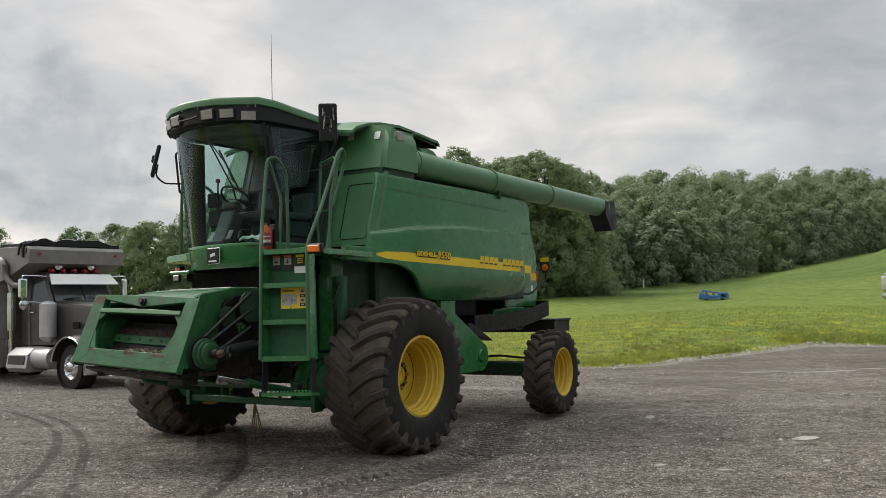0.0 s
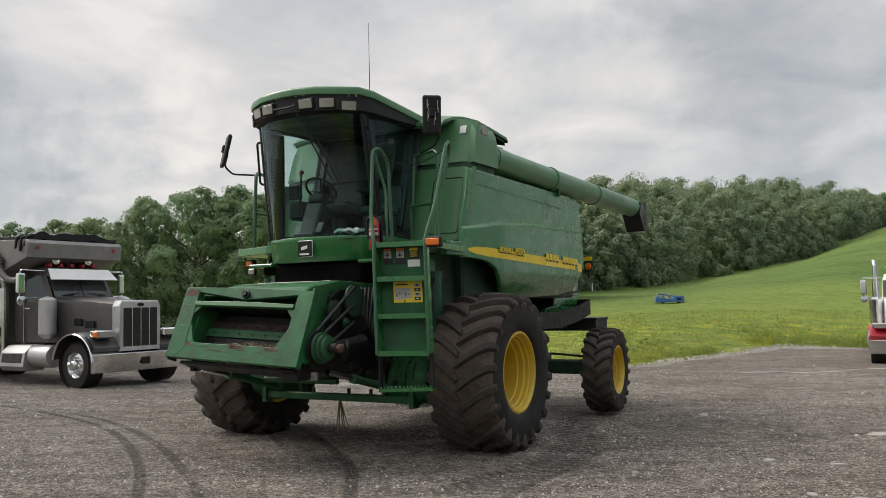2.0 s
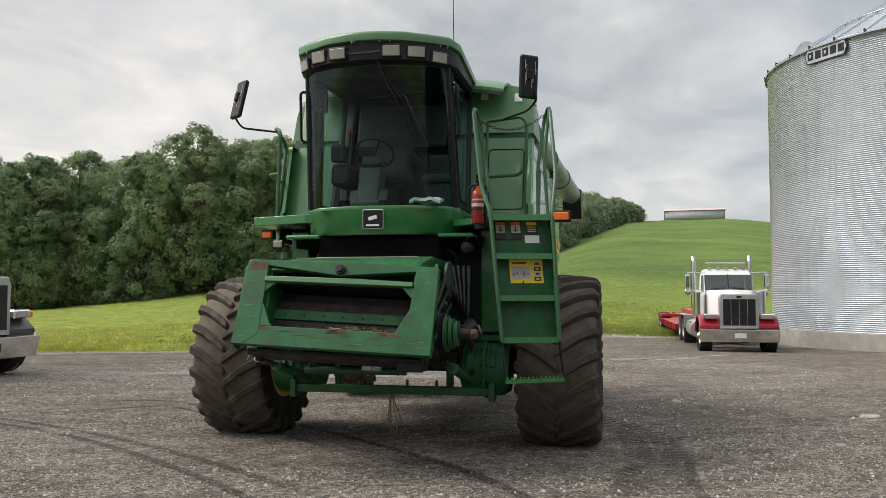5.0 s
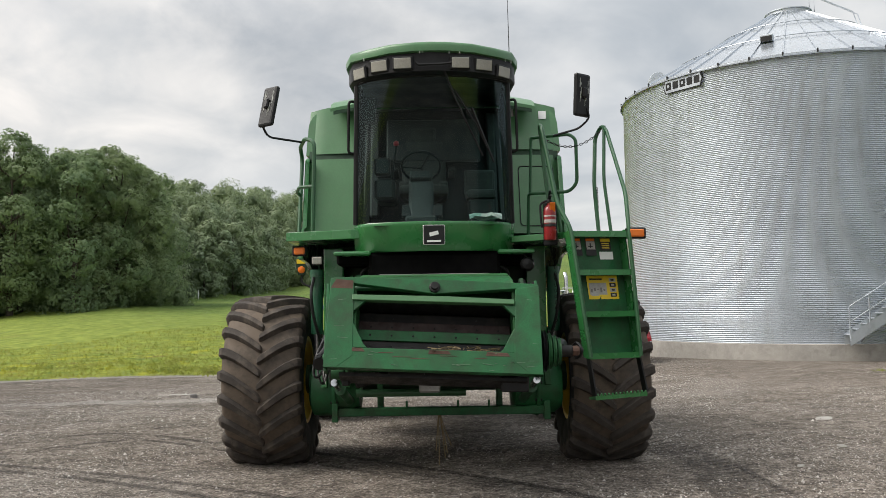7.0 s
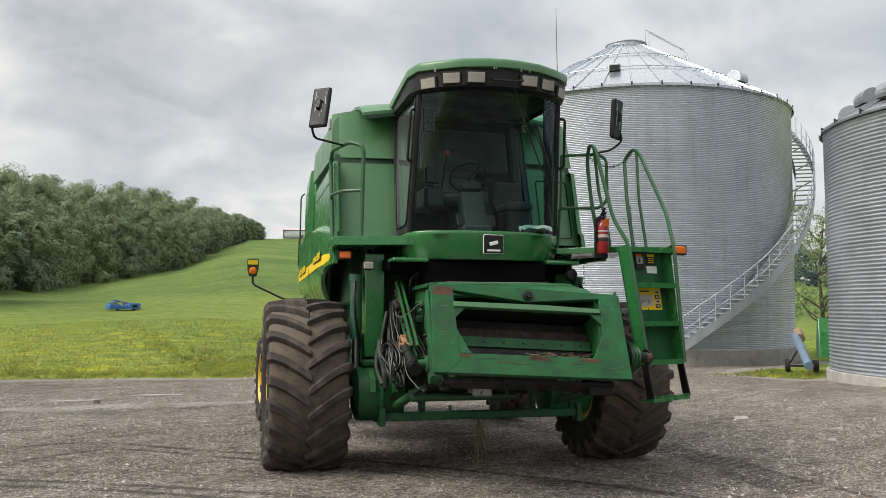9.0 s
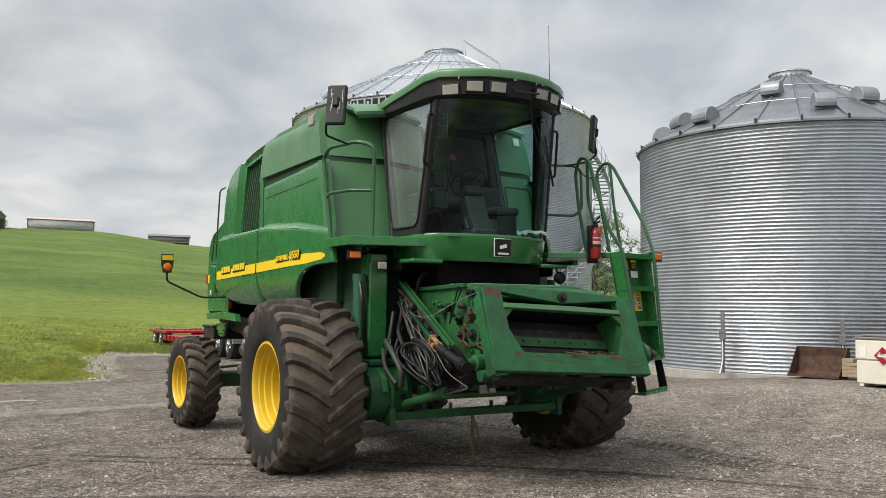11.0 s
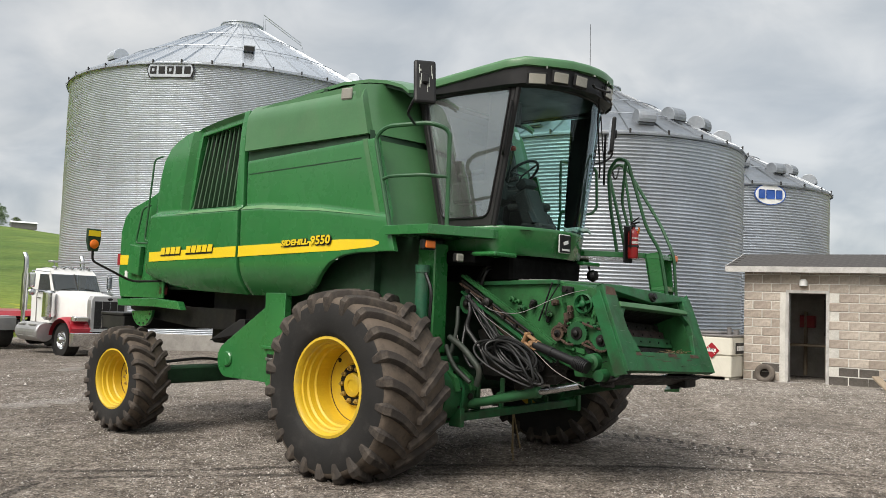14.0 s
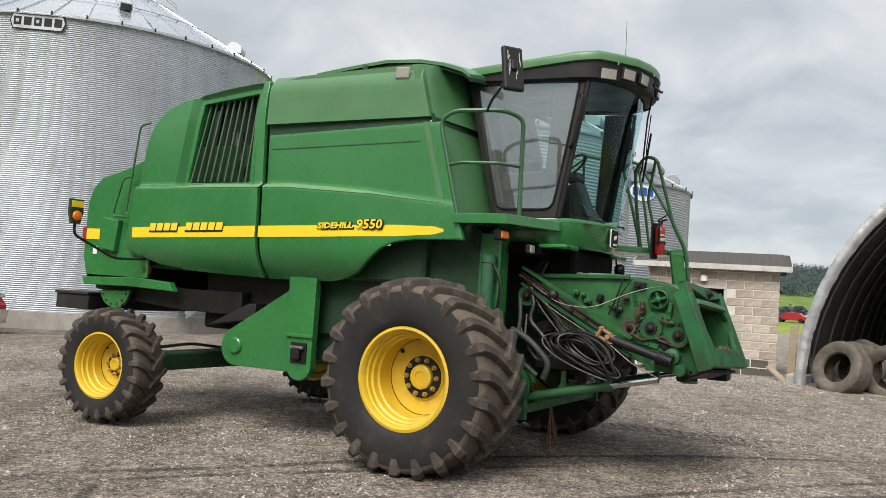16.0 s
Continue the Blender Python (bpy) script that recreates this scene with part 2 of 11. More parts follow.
def galvanised(name, lo, hi, rough, metal=0.75):
    k = Nodes(name, rough, metal)
    v = k.vec((1, 1, 1))
    big = k.noise(0.55, 5, 0.6, v)
    vor = k.n("ShaderNodeTexVoronoi", Scale=14.0)
    k.link(v, vor.inputs["Vector"])
    c = k.mix(k.ramp(big, 0.3, 0.7), (lo * 0.95, lo * 1.02, lo * 1.10), (hi * 0.95, hi * 1.02, hi * 1.10))
    one = k.n("ShaderNodeSeparateColor")
    k.link(vor.outputs["Color"], one.inputs[0])
    c = k.mix(0.14, c, k.ramp(one.outputs[0], 0.0, 1.0, (0.25,) * 3, (0.75,) * 3), "SOFT_LIGHT")
    st = k.ramp(k.noise(1.2, 6, 0.6, k.vec((3, 3, 0.25))), 0.5, 0.8, (0, 0, 0), (0.35,) * 3)
    k.color(k.mix(st, c, (0.27, 0.25, 0.23)))
    k.rough(k.ramp(k.noise(2.5, 6), 0.3, 0.7, (rough * 0.75,) * 3, (rough * 1.35,) * 3))
    return k.m


GALV, GALV_OLD, GALV_ROOF = galvanised("galvanised_steel", 0.46, 0.56, 0.44, 0.55), galvanised("weathered_galvanised_steel", 0.36, 0.50, 0.38, 0.65), galvanised("galvanised_roof_sheet", 0.40, 0.52, 0.24)


def glass(name, tint, rough=0.02, dust=0.0, sheen=0.032):
    """A clear pane: it lets light straight through, tinted, and mirrors what stands before it."""
    k = Nodes(name)
    t = k.t
    t.nodes.remove(k.b)
    tr, gl, df = t.nodes.new("ShaderNodeBsdfTransparent"), t.nodes.new("ShaderNodeBsdfGlossy"), t.nodes.new("ShaderNodeBsdfDiffuse")
    tr.inputs[0].default_value = (*tint, 1)
    gl.inputs["Roughness"].default_value = rough
    df.inputs[0].default_value = (0.74, 0.75, 0.73, 1)
    lw = k.n("ShaderNodeLayerWeight", Blend=0.5)
    fr = k.math("ADD", sheen, k.math("MULTIPLY", k.math("POWER", lw.outputs["Facing"], 4.5), 0.8))
    gl.inputs[0].default_value = (0.78, 0.93, 1.0, 1)
    a, b = t.nodes.new("ShaderNodeMixShader"), t.nodes.new("ShaderNodeMixShader")
    k.link(k.ramp(k.noise(2.2, 5, 0.6), 0.25, 0.8, (dust * 0.65,) * 3, (dust,) * 3), a.inputs[0])
    k.link(tr.outputs[0], a.inputs[1])
    tl, dd = t.nodes.new("ShaderNodeBsdfTranslucent"), t.nodes.new("ShaderNodeMixShader")
    tl.inputs[0].default_value = (0.55, 0.58, 0.555, 1)
    dd.inputs[0].default_value = 0.12
    k.link(df.outputs[0], dd.inputs[1])
    k.link(tl.outputs[0], dd.inputs[2])
    k.link(dd.outputs[0], a.inputs[2])
    k.link(fr, b.inputs[0])
    k.link(a.outputs[0], b.inputs[1])
    k.link(gl.outputs[0], b.inputs[2])
    k.link(b.outputs[0], t.nodes["Material Output"].inputs[0])
    return k.m


TRUCK_GREY = worn("dark_truck_paint", (0.062, 0.057, 0.055), 0.35, 0.3, dusty=0.35, dust=(0.16, 0.14, 0.12), bump=0.04, vary=0.15)
GLASS, GLASS_DUSTY, GLASS_TRUCK = glass("tinted_cab_glass", (0.70, 0.92, 0.89), 0.015, 0.0), glass("dusty_cab_glass", (0.86, 0.93, 0.91), 0.03, 0.15, 0.22), glass("truck_glass", (0.16, 0.20, 0.22), 0.02, 0.10)


def leaf_material(name, a, b, speck=0.30, west=None, size=0.45, through_light=0.5, patches=()):
    k = Nodes(name, 0.55, 0, 0.3)
    geo = k.t.nodes.new("ShaderNodeNewGeometry")
    big = k.noise(size, 4)
    f = k.math("ADD", k.math("MULTIPLY", geo.outputs["Random Per Island"], speck), k.math("MULTIPLY", k.math("SUBTRACT", big, 0.28), 1.3))
    c = k.mix(k.ramp(f, 0.0, 0.9), a, b)
    if west:
        at_x = k.n("ShaderNodeSeparateXYZ")
        k.link(k.co, at_x.inputs[0])
        c = k.mix(k.ramp(k.math("MULTIPLY_ADD", at_x.outputs[0], 0.035, 0.5), 0.30, 1.0, (0.75,) * 3, (0, 0, 0)), c, k.mix(geo.outputs["Random Per Island"], tuple(v * 0.62 for v in west), west))
    for sc, lo, hi, tint, most in patches:
        c = k.mix(k.ramp(k.noise(sc, 7, 0.72, k.vec((0.8, 1.3, 1)), 0.4), lo, hi, (0, 0, 0), (most,) * 3), c, tint)
    info = k.t.nodes.new("ShaderNodeObjectInfo")
    c = k.mix(k.math("MULTIPLY", info.outputs["Random"], 0.45), c, (b[0] * 1.2, b[1] * 0.95, b[2]), "MIX")
    k.color(c)
    tl, mx = k.t.nodes.new("ShaderNodeBsdfTranslucent"), k.t.nodes.new("ShaderNodeMixShader")
    k.link(c, tl.inputs[0])
    mx.inputs[0].default_value = through_light
    k.link(k.b.outputs[0], mx.inputs[1])
    k.link(tl.outputs[0], mx.inputs[2])
    k.link(mx.outputs[0], k.t.nodes["Material Output"].inputs[0])
    return k.m


# LEAF_FAR carries some distance haze in its colour, paler and bluer than LEAF
LEAF, LEAF_FAR = leaf_material("summer_leaves", (0.105, 0.180, 0.104), (0.250, 0.345, 0.158)), leaf_material("far_summer_leaves", (0.095, 0.150, 0.096), (0.310, 0.375, 0.185), 0.16, None, 0.11, 0.28)
# yellow tufts, dark tufts and bare brown hollows: noise scale, from, to, colour, cover
TURF = ((0.75, 0.52, 0.62, (0.46, 0.45, 0.035), 0.8), (1.05, 0.53, 0.64, (0.075, 0.150, 0.024), 0.85), (0.50, 0.56, 0.66, (0.175, 0.135, 0.055), 0.85))
BLADE = leaf_material("grass_blades", (0.090, 0.145, 0.030), (0.235, 0.285, 0.062), 0.30, (0.40, 0.42, 0.075), patches=TURF)
BARK = worn("bark", (0.085, 0.068, 0.052), 0.95, dusty=0.4, dust=(0.12, 0.11, 0.09), bump=0.8, scale=2, streak=True)

# ---- mesh tools ----


def B():
    return bmesh.new()


def level_faces(bm):
    """The indices of the large plane faces that lie between narrow bevels: they stay flat when the rest is smoothed."""
    bm.normal_update()
    bm.faces.index_update()
    found = []
    for f in bm.faces:
        if len(f.verts) > 4:
            found.append(f.index)
            continue
        if len(f.verts) < 4:
            continue
        area, narrow = f.calc_area(), 0
        for e in f.edges:
            for g in e.link_faces:
                if g is not f and g.normal.dot(f.normal) < 0.97 and g.calc_area() * 4 < area:
                    narrow += 1
        if narrow > 1:
            found.append(f.index)
    return found


def finish(name, bm, mats, smooth=40):
    level = level_faces(bm) if smooth and len(bm.faces) < 4000 else []
    me = bpy.data.meshes.new(name)
    bm.to_mesh(me)
    bm.free()
    for m in mats if isinstance(mats, (list, tuple)) else [mats]:
        me.materials.append(m)
    if smooth:
        me.shade_smooth()
        me.set_sharp_from_angle(angle=radians(smooth))
        for k in level:
            me.polygons[k].use_smooth = False
    return me


def part(name, bm, mats, parent=None, label="", smooth=40):
    """Links a bmesh as one mesh object under a thing or under a part."""
    ob = new(name, finish(name, bm, mats, smooth))
    ob.parent = parent
    return tagged(ob, label)


def thing(name, label, category, m=None, group="", kind=""):
    ob = new(name)
    ob.empty_display_size = 0.2
    if m is not None:
        ob.matrix_world = m
    return tagged(ob, label, category, group, kind)


def poly(bm, pts, quads, mi=0):
    vs = [bm.verts.new(p) for p in pts]
    for q in quads:
        f = bm.faces.new([vs[i] for i in q])
        f.material_index = mi
    return vs


def box(bm, c, s, rot=(0, 0, 0), bev=0.0, mi=0, seg=1):
    """A block at centre c with sides s, turned by degrees, its edges bevelled."""
    m = pose(*c, *rot)
    vs = [bm.verts.new(m @ Vector((x * s[0] / 2, y * s[1] / 2, z * s[2] / 2))) for x in (-1, 1) for y in (-1, 1) for z in (-1, 1)]
    fs = [bm.faces.new([vs[i] for i in q]) for q in ((0, 1, 3, 2), (4, 6, 7, 5), (0, 4, 5, 1), (2, 3, 7, 6), (0, 2, 6, 4), (1, 5, 7, 3))]
    for f in fs:
        f.material_index = mi
    if bev:
        bmesh.ops.bevel(bm, geom=list({e for f in fs for e in f.edges}), offset=bev, segments=seg, profile=0.5, affect="EDGES", material=mi)
    return bm


def span(bm, lo, hi, bev=0.0, mi=0):
    return box(bm, [(a + b) / 2 for a, b in zip(lo, hi)], [abs(b - a) for a, b in zip(lo, hi)], bev=bev, mi=mi)


def prism(bm, pts, axis, a, b, bev=0.0, mi=0, seg=2, m=None):
    """A flat outline in the two other axes, drawn out along axis from a to b."""
    i = "xyz".index(axis)

    def at(p, h):
        q = list(p)
        q.insert(i, h)
        return m @ Vector(q) if m else Vector(q)

    lo, hi = [bm.verts.new(at(p, a)) for p in pts], [bm.verts.new(at(p, b)) for p in pts]
    n = len(pts)
    fs = [bm.faces.new(lo), bm.faces.new(hi)] + [bm.faces.new((lo[k], lo[(k + 1) % n], hi[(k + 1) % n], hi[k])) for k in range(n)]
    for f in fs:
        f.material_index = mi
    bmesh.ops.recalc_face_normals(bm, faces=fs)
    if bev:
        bmesh.ops.bevel(bm, geom=list({e for f in fs[:2] for e in f.edges}), offset=bev, segments=seg, profile=0.5, affect="EDGES", material=mi)
    return bm


def rounded(path, r, n=4, closed=False):
    """The polyline with its corners cut into arcs of about radius r."""
    P = [Vector(p) for p in path]
    out = []
    for i, p in enumerate(P):
        if not closed and i in (0, len(P) - 1):
            out.append(p)
            continue
        a, b = P[i - 1] - p, P[(i + 1) % len(P)] - p
        d = min(r, a.length * 0.45, b.length * 0.45)
        s, e = p + a.normalized() * d, p + b.normalized() * d
        for k in range(n + 1):
            t = k / n
            out.append((1 - t) ** 2 * s + 2 * t * (1 - t) * p + t * t * e)
    return out


def tube(bm, path, r, seg=8, bend=0.0, closed=False, mi=0, taper=None):
    P = rounded(path, bend, 4, closed) if bend else [Vector(p) for p in path]
    rings, n = [], len(P)
    side = None
    for i, p in enumerate(P):
        d = (P[(i + 1) % n] - P[i - 1]) if closed or 0 < i < n - 1 else (P[1] - P[0] if i == 0 else P[-1] - P[-2])
        d.normalize()
        if side is None:
            side = d.orthogonal().normalized()
        else:
            side = (side - d * side.dot(d)).normalized()
        up = d.cross(side)
        rr = r if taper is None else r + (taper - r) * i / (n - 1)
        rings.append([bm.verts.new(p + (side * math.cos(a) + up * math.sin(a)) * rr) for a in [2 * math.pi * k / seg for k in range(seg)]])
    for i in range(n if closed else n - 1):
        for k in range(seg):
            f = bm.faces.new((rings[i][k], rings[i][(k + 1) % seg], rings[(i + 1) % n][(k + 1) % seg], rings[(i + 1) % n][k]))
            f.material_index = mi
    if not closed:
        bm.faces.new(rings[0][::-1]).material_index = mi
        bm.faces.new(rings[-1]).material_index = mi
    return bm


def rod(bm, a, b, r, r2=None, seg=12, mi=0):
    return tube(bm, [a, b], r, seg, mi=mi, taper=r2)


def lathe(bm, prof, c=(0, 0, 0), axis="y", seg=32, mi=0, turn=360.0, start=0.0, cap=True):
    """Turns (radius, height) pairs round an axis through c."""
    full = abs(turn - 360) < 1e-6
    n = seg if full else seg + 1
    i = "xyz".index(axis)
    rings = []
    for r, h in prof:
        row = []
        for k in range(n):
            a = radians(start) + radians(turn) * k / seg
            q = [r * math.cos(a), r * math.sin(a)]
            q.insert(i, h)
            row.append(bm.verts.new(Vector(q) + Vector(c)))
        rings.append(row)
    fs = []
    for j in range(len(rings) - 1):
        for k in range(seg):
            k2 = (k + 1) % n
            f = bm.faces.new((rings[j][k], rings[j][k2], rings[j + 1][k2], rings[j + 1][k]))
            f.material_index = mi
            fs.append(f)
    if full and cap:
        for row, (r, h) in ((rings[0], prof[0]), (rings[-1], prof[-1])):
            if r > 1e-4 and len(prof) > 1 and prof[0] != prof[-1]:
                f = bm.faces.new(row)
                f.material_index = mi
                fs.append(f)
    bmesh.ops.recalc_face_normals(bm, faces=fs)
    return bm


def sheet(bm, rows, flange=None, mi=0):
    """A skin through rows of points; flange: how far its border is folded along this vector."""
    g = [[bm.verts.new(p) for p in row] for row in rows]
    fs = []
    for i in range(len(g) - 1):
        for j in range(len(g[0]) - 1):
            fs.append(bm.faces.new((g[i][j], g[i + 1][j], g[i + 1][j + 1], g[i][j + 1])))
    for f in fs:
        f.material_index = mi
    if flange:
        ring = g[0] + [r[-1] for r in g[1:]] + g[-1][-2::-1] + [r[0] for r in g[-2:0:-1]]
        low = [bm.verts.new(v.co + Vector(flange)) for v in ring]
        n = len(ring)
        for k in range(n):
            try:
                f = bm.faces.new((ring[k], ring[(k + 1) % n], low[(k + 1) % n], low[k]))
                f.material_index = mi
                fs.append(f)
            except ValueError:
                pass
    bmesh.ops.recalc_face_normals(bm, faces=fs)
    return bm


def lerp(x, xs, ys):
    return float(np.interp(x, xs, ys))


def text_mesh(body, size, m, depth=0.004, shear=0.0, fat=0.0):
    """Raised lettering in the built-in font as a mesh, laid on the pose m."""
    cu = bpy.data.curves.new("lettering", "FONT")
    cu.body, cu.size, cu.extrude, cu.shear, cu.offset = body, size, depth, shear, fat
    cu.align_x, cu.align_y, cu.resolution_u = "LEFT", "BOTTOM", 2
    ob = bpy.data.objects.new("lettering", cu)
    me = bpy.data.meshes.new_from_object(ob)
    bpy.data.objects.remove(ob)
    bm = B()
    bm.from_mesh(me)
    bpy.data.meshes.remove(me)
    bmesh.ops.transform(bm, matrix=m, verts=bm.verts)
    return bm


def from_arrays(name, verts, faces, mats, smooth=False, mat_index=None):
    """One mesh from numpy arrays of points and of quads or triangles."""
    verts, faces = np.asarray(verts, np.float32), np.asarray(faces, np.int32)
    k = faces.shape[1]
    me = bpy.data.meshes.new(name)
    me.vertices.add(len(verts))
    me.vertices.foreach_set("co", verts.ravel())
    me.loops.add(faces.size)
    me.loops.foreach_set("vertex_index", faces.ravel())
    me.polygons.add(len(faces))
    me.polygons.foreach_set("loop_start", np.arange(0, faces.size, k, dtype=np.int32))
    me.polygons.foreach_set("use_smooth", np.full(len(faces), smooth))
    for m in mats if isinstance(mats, (list, tuple)) else [mats]:
        me.materials.append(m)
    if mat_index is not None:
        me.polygons.foreach_set("material_index", np.asarray(mat_index, np.int32))
    me.update(calc_edges=True)
    return me

# ---- the lie of the land ----
# azimuth from +y towards +x, distance and height of the tree foot or of the crest there
AZ = [-180, -90, -60, -20, -10, -5, 3.8, 9.7, 14.6, 19.1, 22.3, 24.2, 27.2, 29.2, 31.9, 34.1, 37, 40.5, 44.7, 49.4, 53.8, 56.4, 64, 72, 85, 100, 117, 135, 180]
FAR = [150, 110, 100, 95, 91, 86, 74, 76, 96, 114, 146, 152, 182, 200, 268, 318, 371, 374, 371, 358, 345, 336, 300, 244, 250, 200, 160, 160, 150]
TOP = [0, 0, 0, -0.3, -0.3, 0, 1.3, 2.0, 2.6, 3.3, 4.5, 5.8, 8.3, 10.5, 19.5, 27, 31.3, 32, 27.5, 24.7, 23.3, 21.3, 15, 7.4, 3, 0.5, 1.0, 0, 0]
YARD = [(-120, 27.6), (-20, 27.3), (-8, 27.7), (-1, 27.4), (2.5, 25.2), (4.1, 23.8), (5.7, 24.6), (7.2, 26.9), (8.5, 28.0), (10.2, 30.2), (12.0, 32.3), (13.8, 33.8), (15.2, 34.3), (17.1, 33.8), (18.3, 33.4), (27, 33), (37, 36), (37, 22), (27, 15.4),
        (19, 15.6), (16.2, 14.6), (15.4, 13.2), (17, 12.9), (24, 13.4), (33, 11), (45, 2), (62, -16), (70, -60), (-120, -60)]
MIDX, MIDY = -3.0, 5.0


def ease(t):
    t = np.clip(t, 0, 1)
    return t * t * (3 - 2 * t)


def height(x, y):
    """Ground height at arrays of x and y: a yard that falls a little, a field that climbs to the woods and the crest."""
    x, y = np.asarray(x, float), np.asarray(y, float)
    yard = 0.066 - 0.016 * np.clip(x, -25, 30) - 0.013 * np.clip(y, -20, 38)
    yard = yard + 0.19 * ease((x - 2) / 5) * ease((11 - y) / 4) * ease((40 - x) / 15)
    dx, dy = x - MIDX, y - MIDY
    r, az = np.hypot(dx, dy), np.degrees(np.arctan2(dx, dy))
    far, top = np.interp(az, AZ, FAR), np.interp(az, AZ, TOP)
    r0 = np.interp(az, [-180, -60, -20, 10, 40, 70, 120, 180], [45, 40, 24, 22, 36, 44, 40, 45])
    s = np.clip((r - r0) / (far - r0), 0, None)
    z = yard + (top - yard) * np.minimum(s, 1) ** np.interp(az, [5, 14, 21, 27, 34], [1.12, 0.85, 0.70, 0.85, 1.12])
    beyond = np.clip(r - far, 0, None)
    wood = np.interp(az, [-30, 5, 14, 30, 35, 37], [0.02, 0.05, 0.17, 0.12, 0.0, -0.06])
    z = z + np.minimum(beyond, 120) * np.where(az > 37, np.interp(az, [37, 60, 90, 110], [-0.06, -0.04, 0.0, 0.0]), wood)
    z = z + ease((r - 380) / 300) * np.interp(az, [85, 100, 112, 125, 140, 170], [0, 18, 32, 34, 26, 5])
    z = z + 0.30 * np.sin(x * 0.11 + 1) * np.sin(y * 0.083) * ease((r - 45) / 40)
    return z


def ground_at(x, y):
    return float(height(np.array([x]), np.array([y]))[0])


def yard_side(x, y):
    """Signed distance to the yard's edge, above zero on the yard."""
    x, y = np.asarray(x, float), np.asarray(y, float)
    d, inside = np.full(x.shape, 1e9), np.zeros(x.shape, bool)
    for (ax, ay), (bx, by) in zip(YARD, YARD[1:] + YARD[:1]):
        ex, ey = bx - ax, by - ay
        t = np.clip(((x - ax) * ex + (y - ay) * ey) / (ex * ex + ey * ey), 0, 1)
        d = np.minimum(d, np.hypot(x - ax - t * ex, y - ay - t * ey))
        if ey:
            inside ^= ((ay > y) != (by > y)) & (x < (bx - ax) * (y - ay) / ey + ax)
    return np.where(inside, d, -d)


def ground_material():
    k = Nodes("gravel_yard_and_meadow", 0.9, 0, 0.12)
    at = k.t.nodes.new("ShaderNodeAttribute")
    at.attribute_name = "yard_side"
    edge = k.math("ADD", at.outputs["Fac"], k.math("MULTIPLY", k.math("SUBTRACT", k.noise(0.9, 7, 0.7), 0.5), 1.3))
    # crushed stone over old asphalt
    v = k.n("ShaderNodeTexVoronoi", Scale=26.0)
    k.link(k.co, v.inputs["Vector"])
    v2 = k.n("ShaderNodeTexVoronoi", Scale=75.0)
    k.link(k.co, v2.inputs["Vector"])
    patch = k.noise(0.33, 6, 0.62, None, 0.6)
    fine = k.noise(3.2, 8, 0.7)
    mid = k.noise(14.0, 6, 0.75)
    sep, sep1 = k.n("ShaderNodeSeparateColor"), k.n("ShaderNodeSeparateColor")
    k.link(v2.outputs["Color"], sep.inputs[0])
    k.link(v.outputs["Color"], sep1.inputs[0])
    stone = k.mix(k.ramp(patch, 0.32, 0.68), (0.70, 0.61, 0.525), (0.93, 0.835, 0.73))
    for f, lo in ((k.ramp(fine, 0.34, 0.66), 0.50), (k.ramp(mid, 0.38, 0.62), 0.44), (k.ramp(sep.outputs[0], 0.05, 0.95), 0.28), (k.ramp(sep1.outputs[0], 0.10, 0.90), 0.62), (k.ramp(k.noise(0.9, 6, 0.65, k.vec((0.28, 1.9, 1)), 0.5), 0.34, 0.62), 0.70)):
        stone = k.mix(1.0, stone, k.mix(f, (lo, lo * 0.985, lo * 0.97), (1, 1, 1)), "MULTIPLY")
    chips = k.math("MULTIPLY", k.ramp(sep1.outputs[1], 0.83, 0.87), k.ramp(v.outputs["Distance"], 0.20, 0.40, (1, 1, 1), (0, 0, 0)))
    stone = k.mix(k.math("MULTIPLY", chips, 0.8), stone, (0.47, 0.44, 0.405))
    dips = k.math("MULTIPLY", k.ramp(sep1.outputs[2], 0.80, 0.86), k.ramp(v.outputs["Distance"], 0.25, 0.45, (1, 1, 1), (0, 0, 0)))
    stone = k.mix(k.math("MULTIPLY", dips, 0.65), stone, (0.055, 0.048, 0.042))
    # damp and oil
    wet = k.ramp(k.noise(0.55, 5, 0.6, k.vec((1, 1, 1), None), 0.8), 0.58, 0.74, (0, 0, 0), (0.45,) * 3)
    stone = k.mix(wet, stone, (0.060, 0.052, 0.046))
    pale = k.ramp(k.noise(0.22, 5, 0.6), 0.54, 0.72, (0, 0, 0), (0.30,) * 3)
    stone = k.mix(k.math("MULTIPLY", pale, k.ramp(mid, 0.3, 0.7)), stone, (0.32, 0.305, 0.285))
    # paler crushed limestone laid before the sheds
    xy = k.n("ShaderNodeSeparateXYZ")
    k.link(k.co, xy.inputs[0])
    # a strip of pale fresh gravel across the yard, behind the parked machine
    strip = k.math("MULTIPLY_ADD", xy.outputs[1], 0.92, k.math("MULTIPLY_ADD", xy.outputs[0], 0.39, -16.4))
    strip = k.math("ADD", k.math("ABSOLUTE", strip), k.math("MULTIPLY", k.math("SUBTRACT", k.noise(1.1, 7, 0.75, None, 0.6), 0.5), 3.6))
    strip = k.math("MULTIPLY", k.ramp(strip, 0.15, 0.45, (1, 1, 1), (0, 0, 0)), k.ramp(k.math("ABSOLUTE", k.math("MULTIPLY_ADD", xy.outputs[0], 0.2, 0.30)), 0.55, 0.85, (0.42,) * 3, (0, 0, 0)))
    stone = k.mix(strip, stone, k.mix(k.ramp(sep.outputs[0], 0.05, 0.95), (0.30, 0.28, 0.255), (0.66, 0.63, 0.585)))
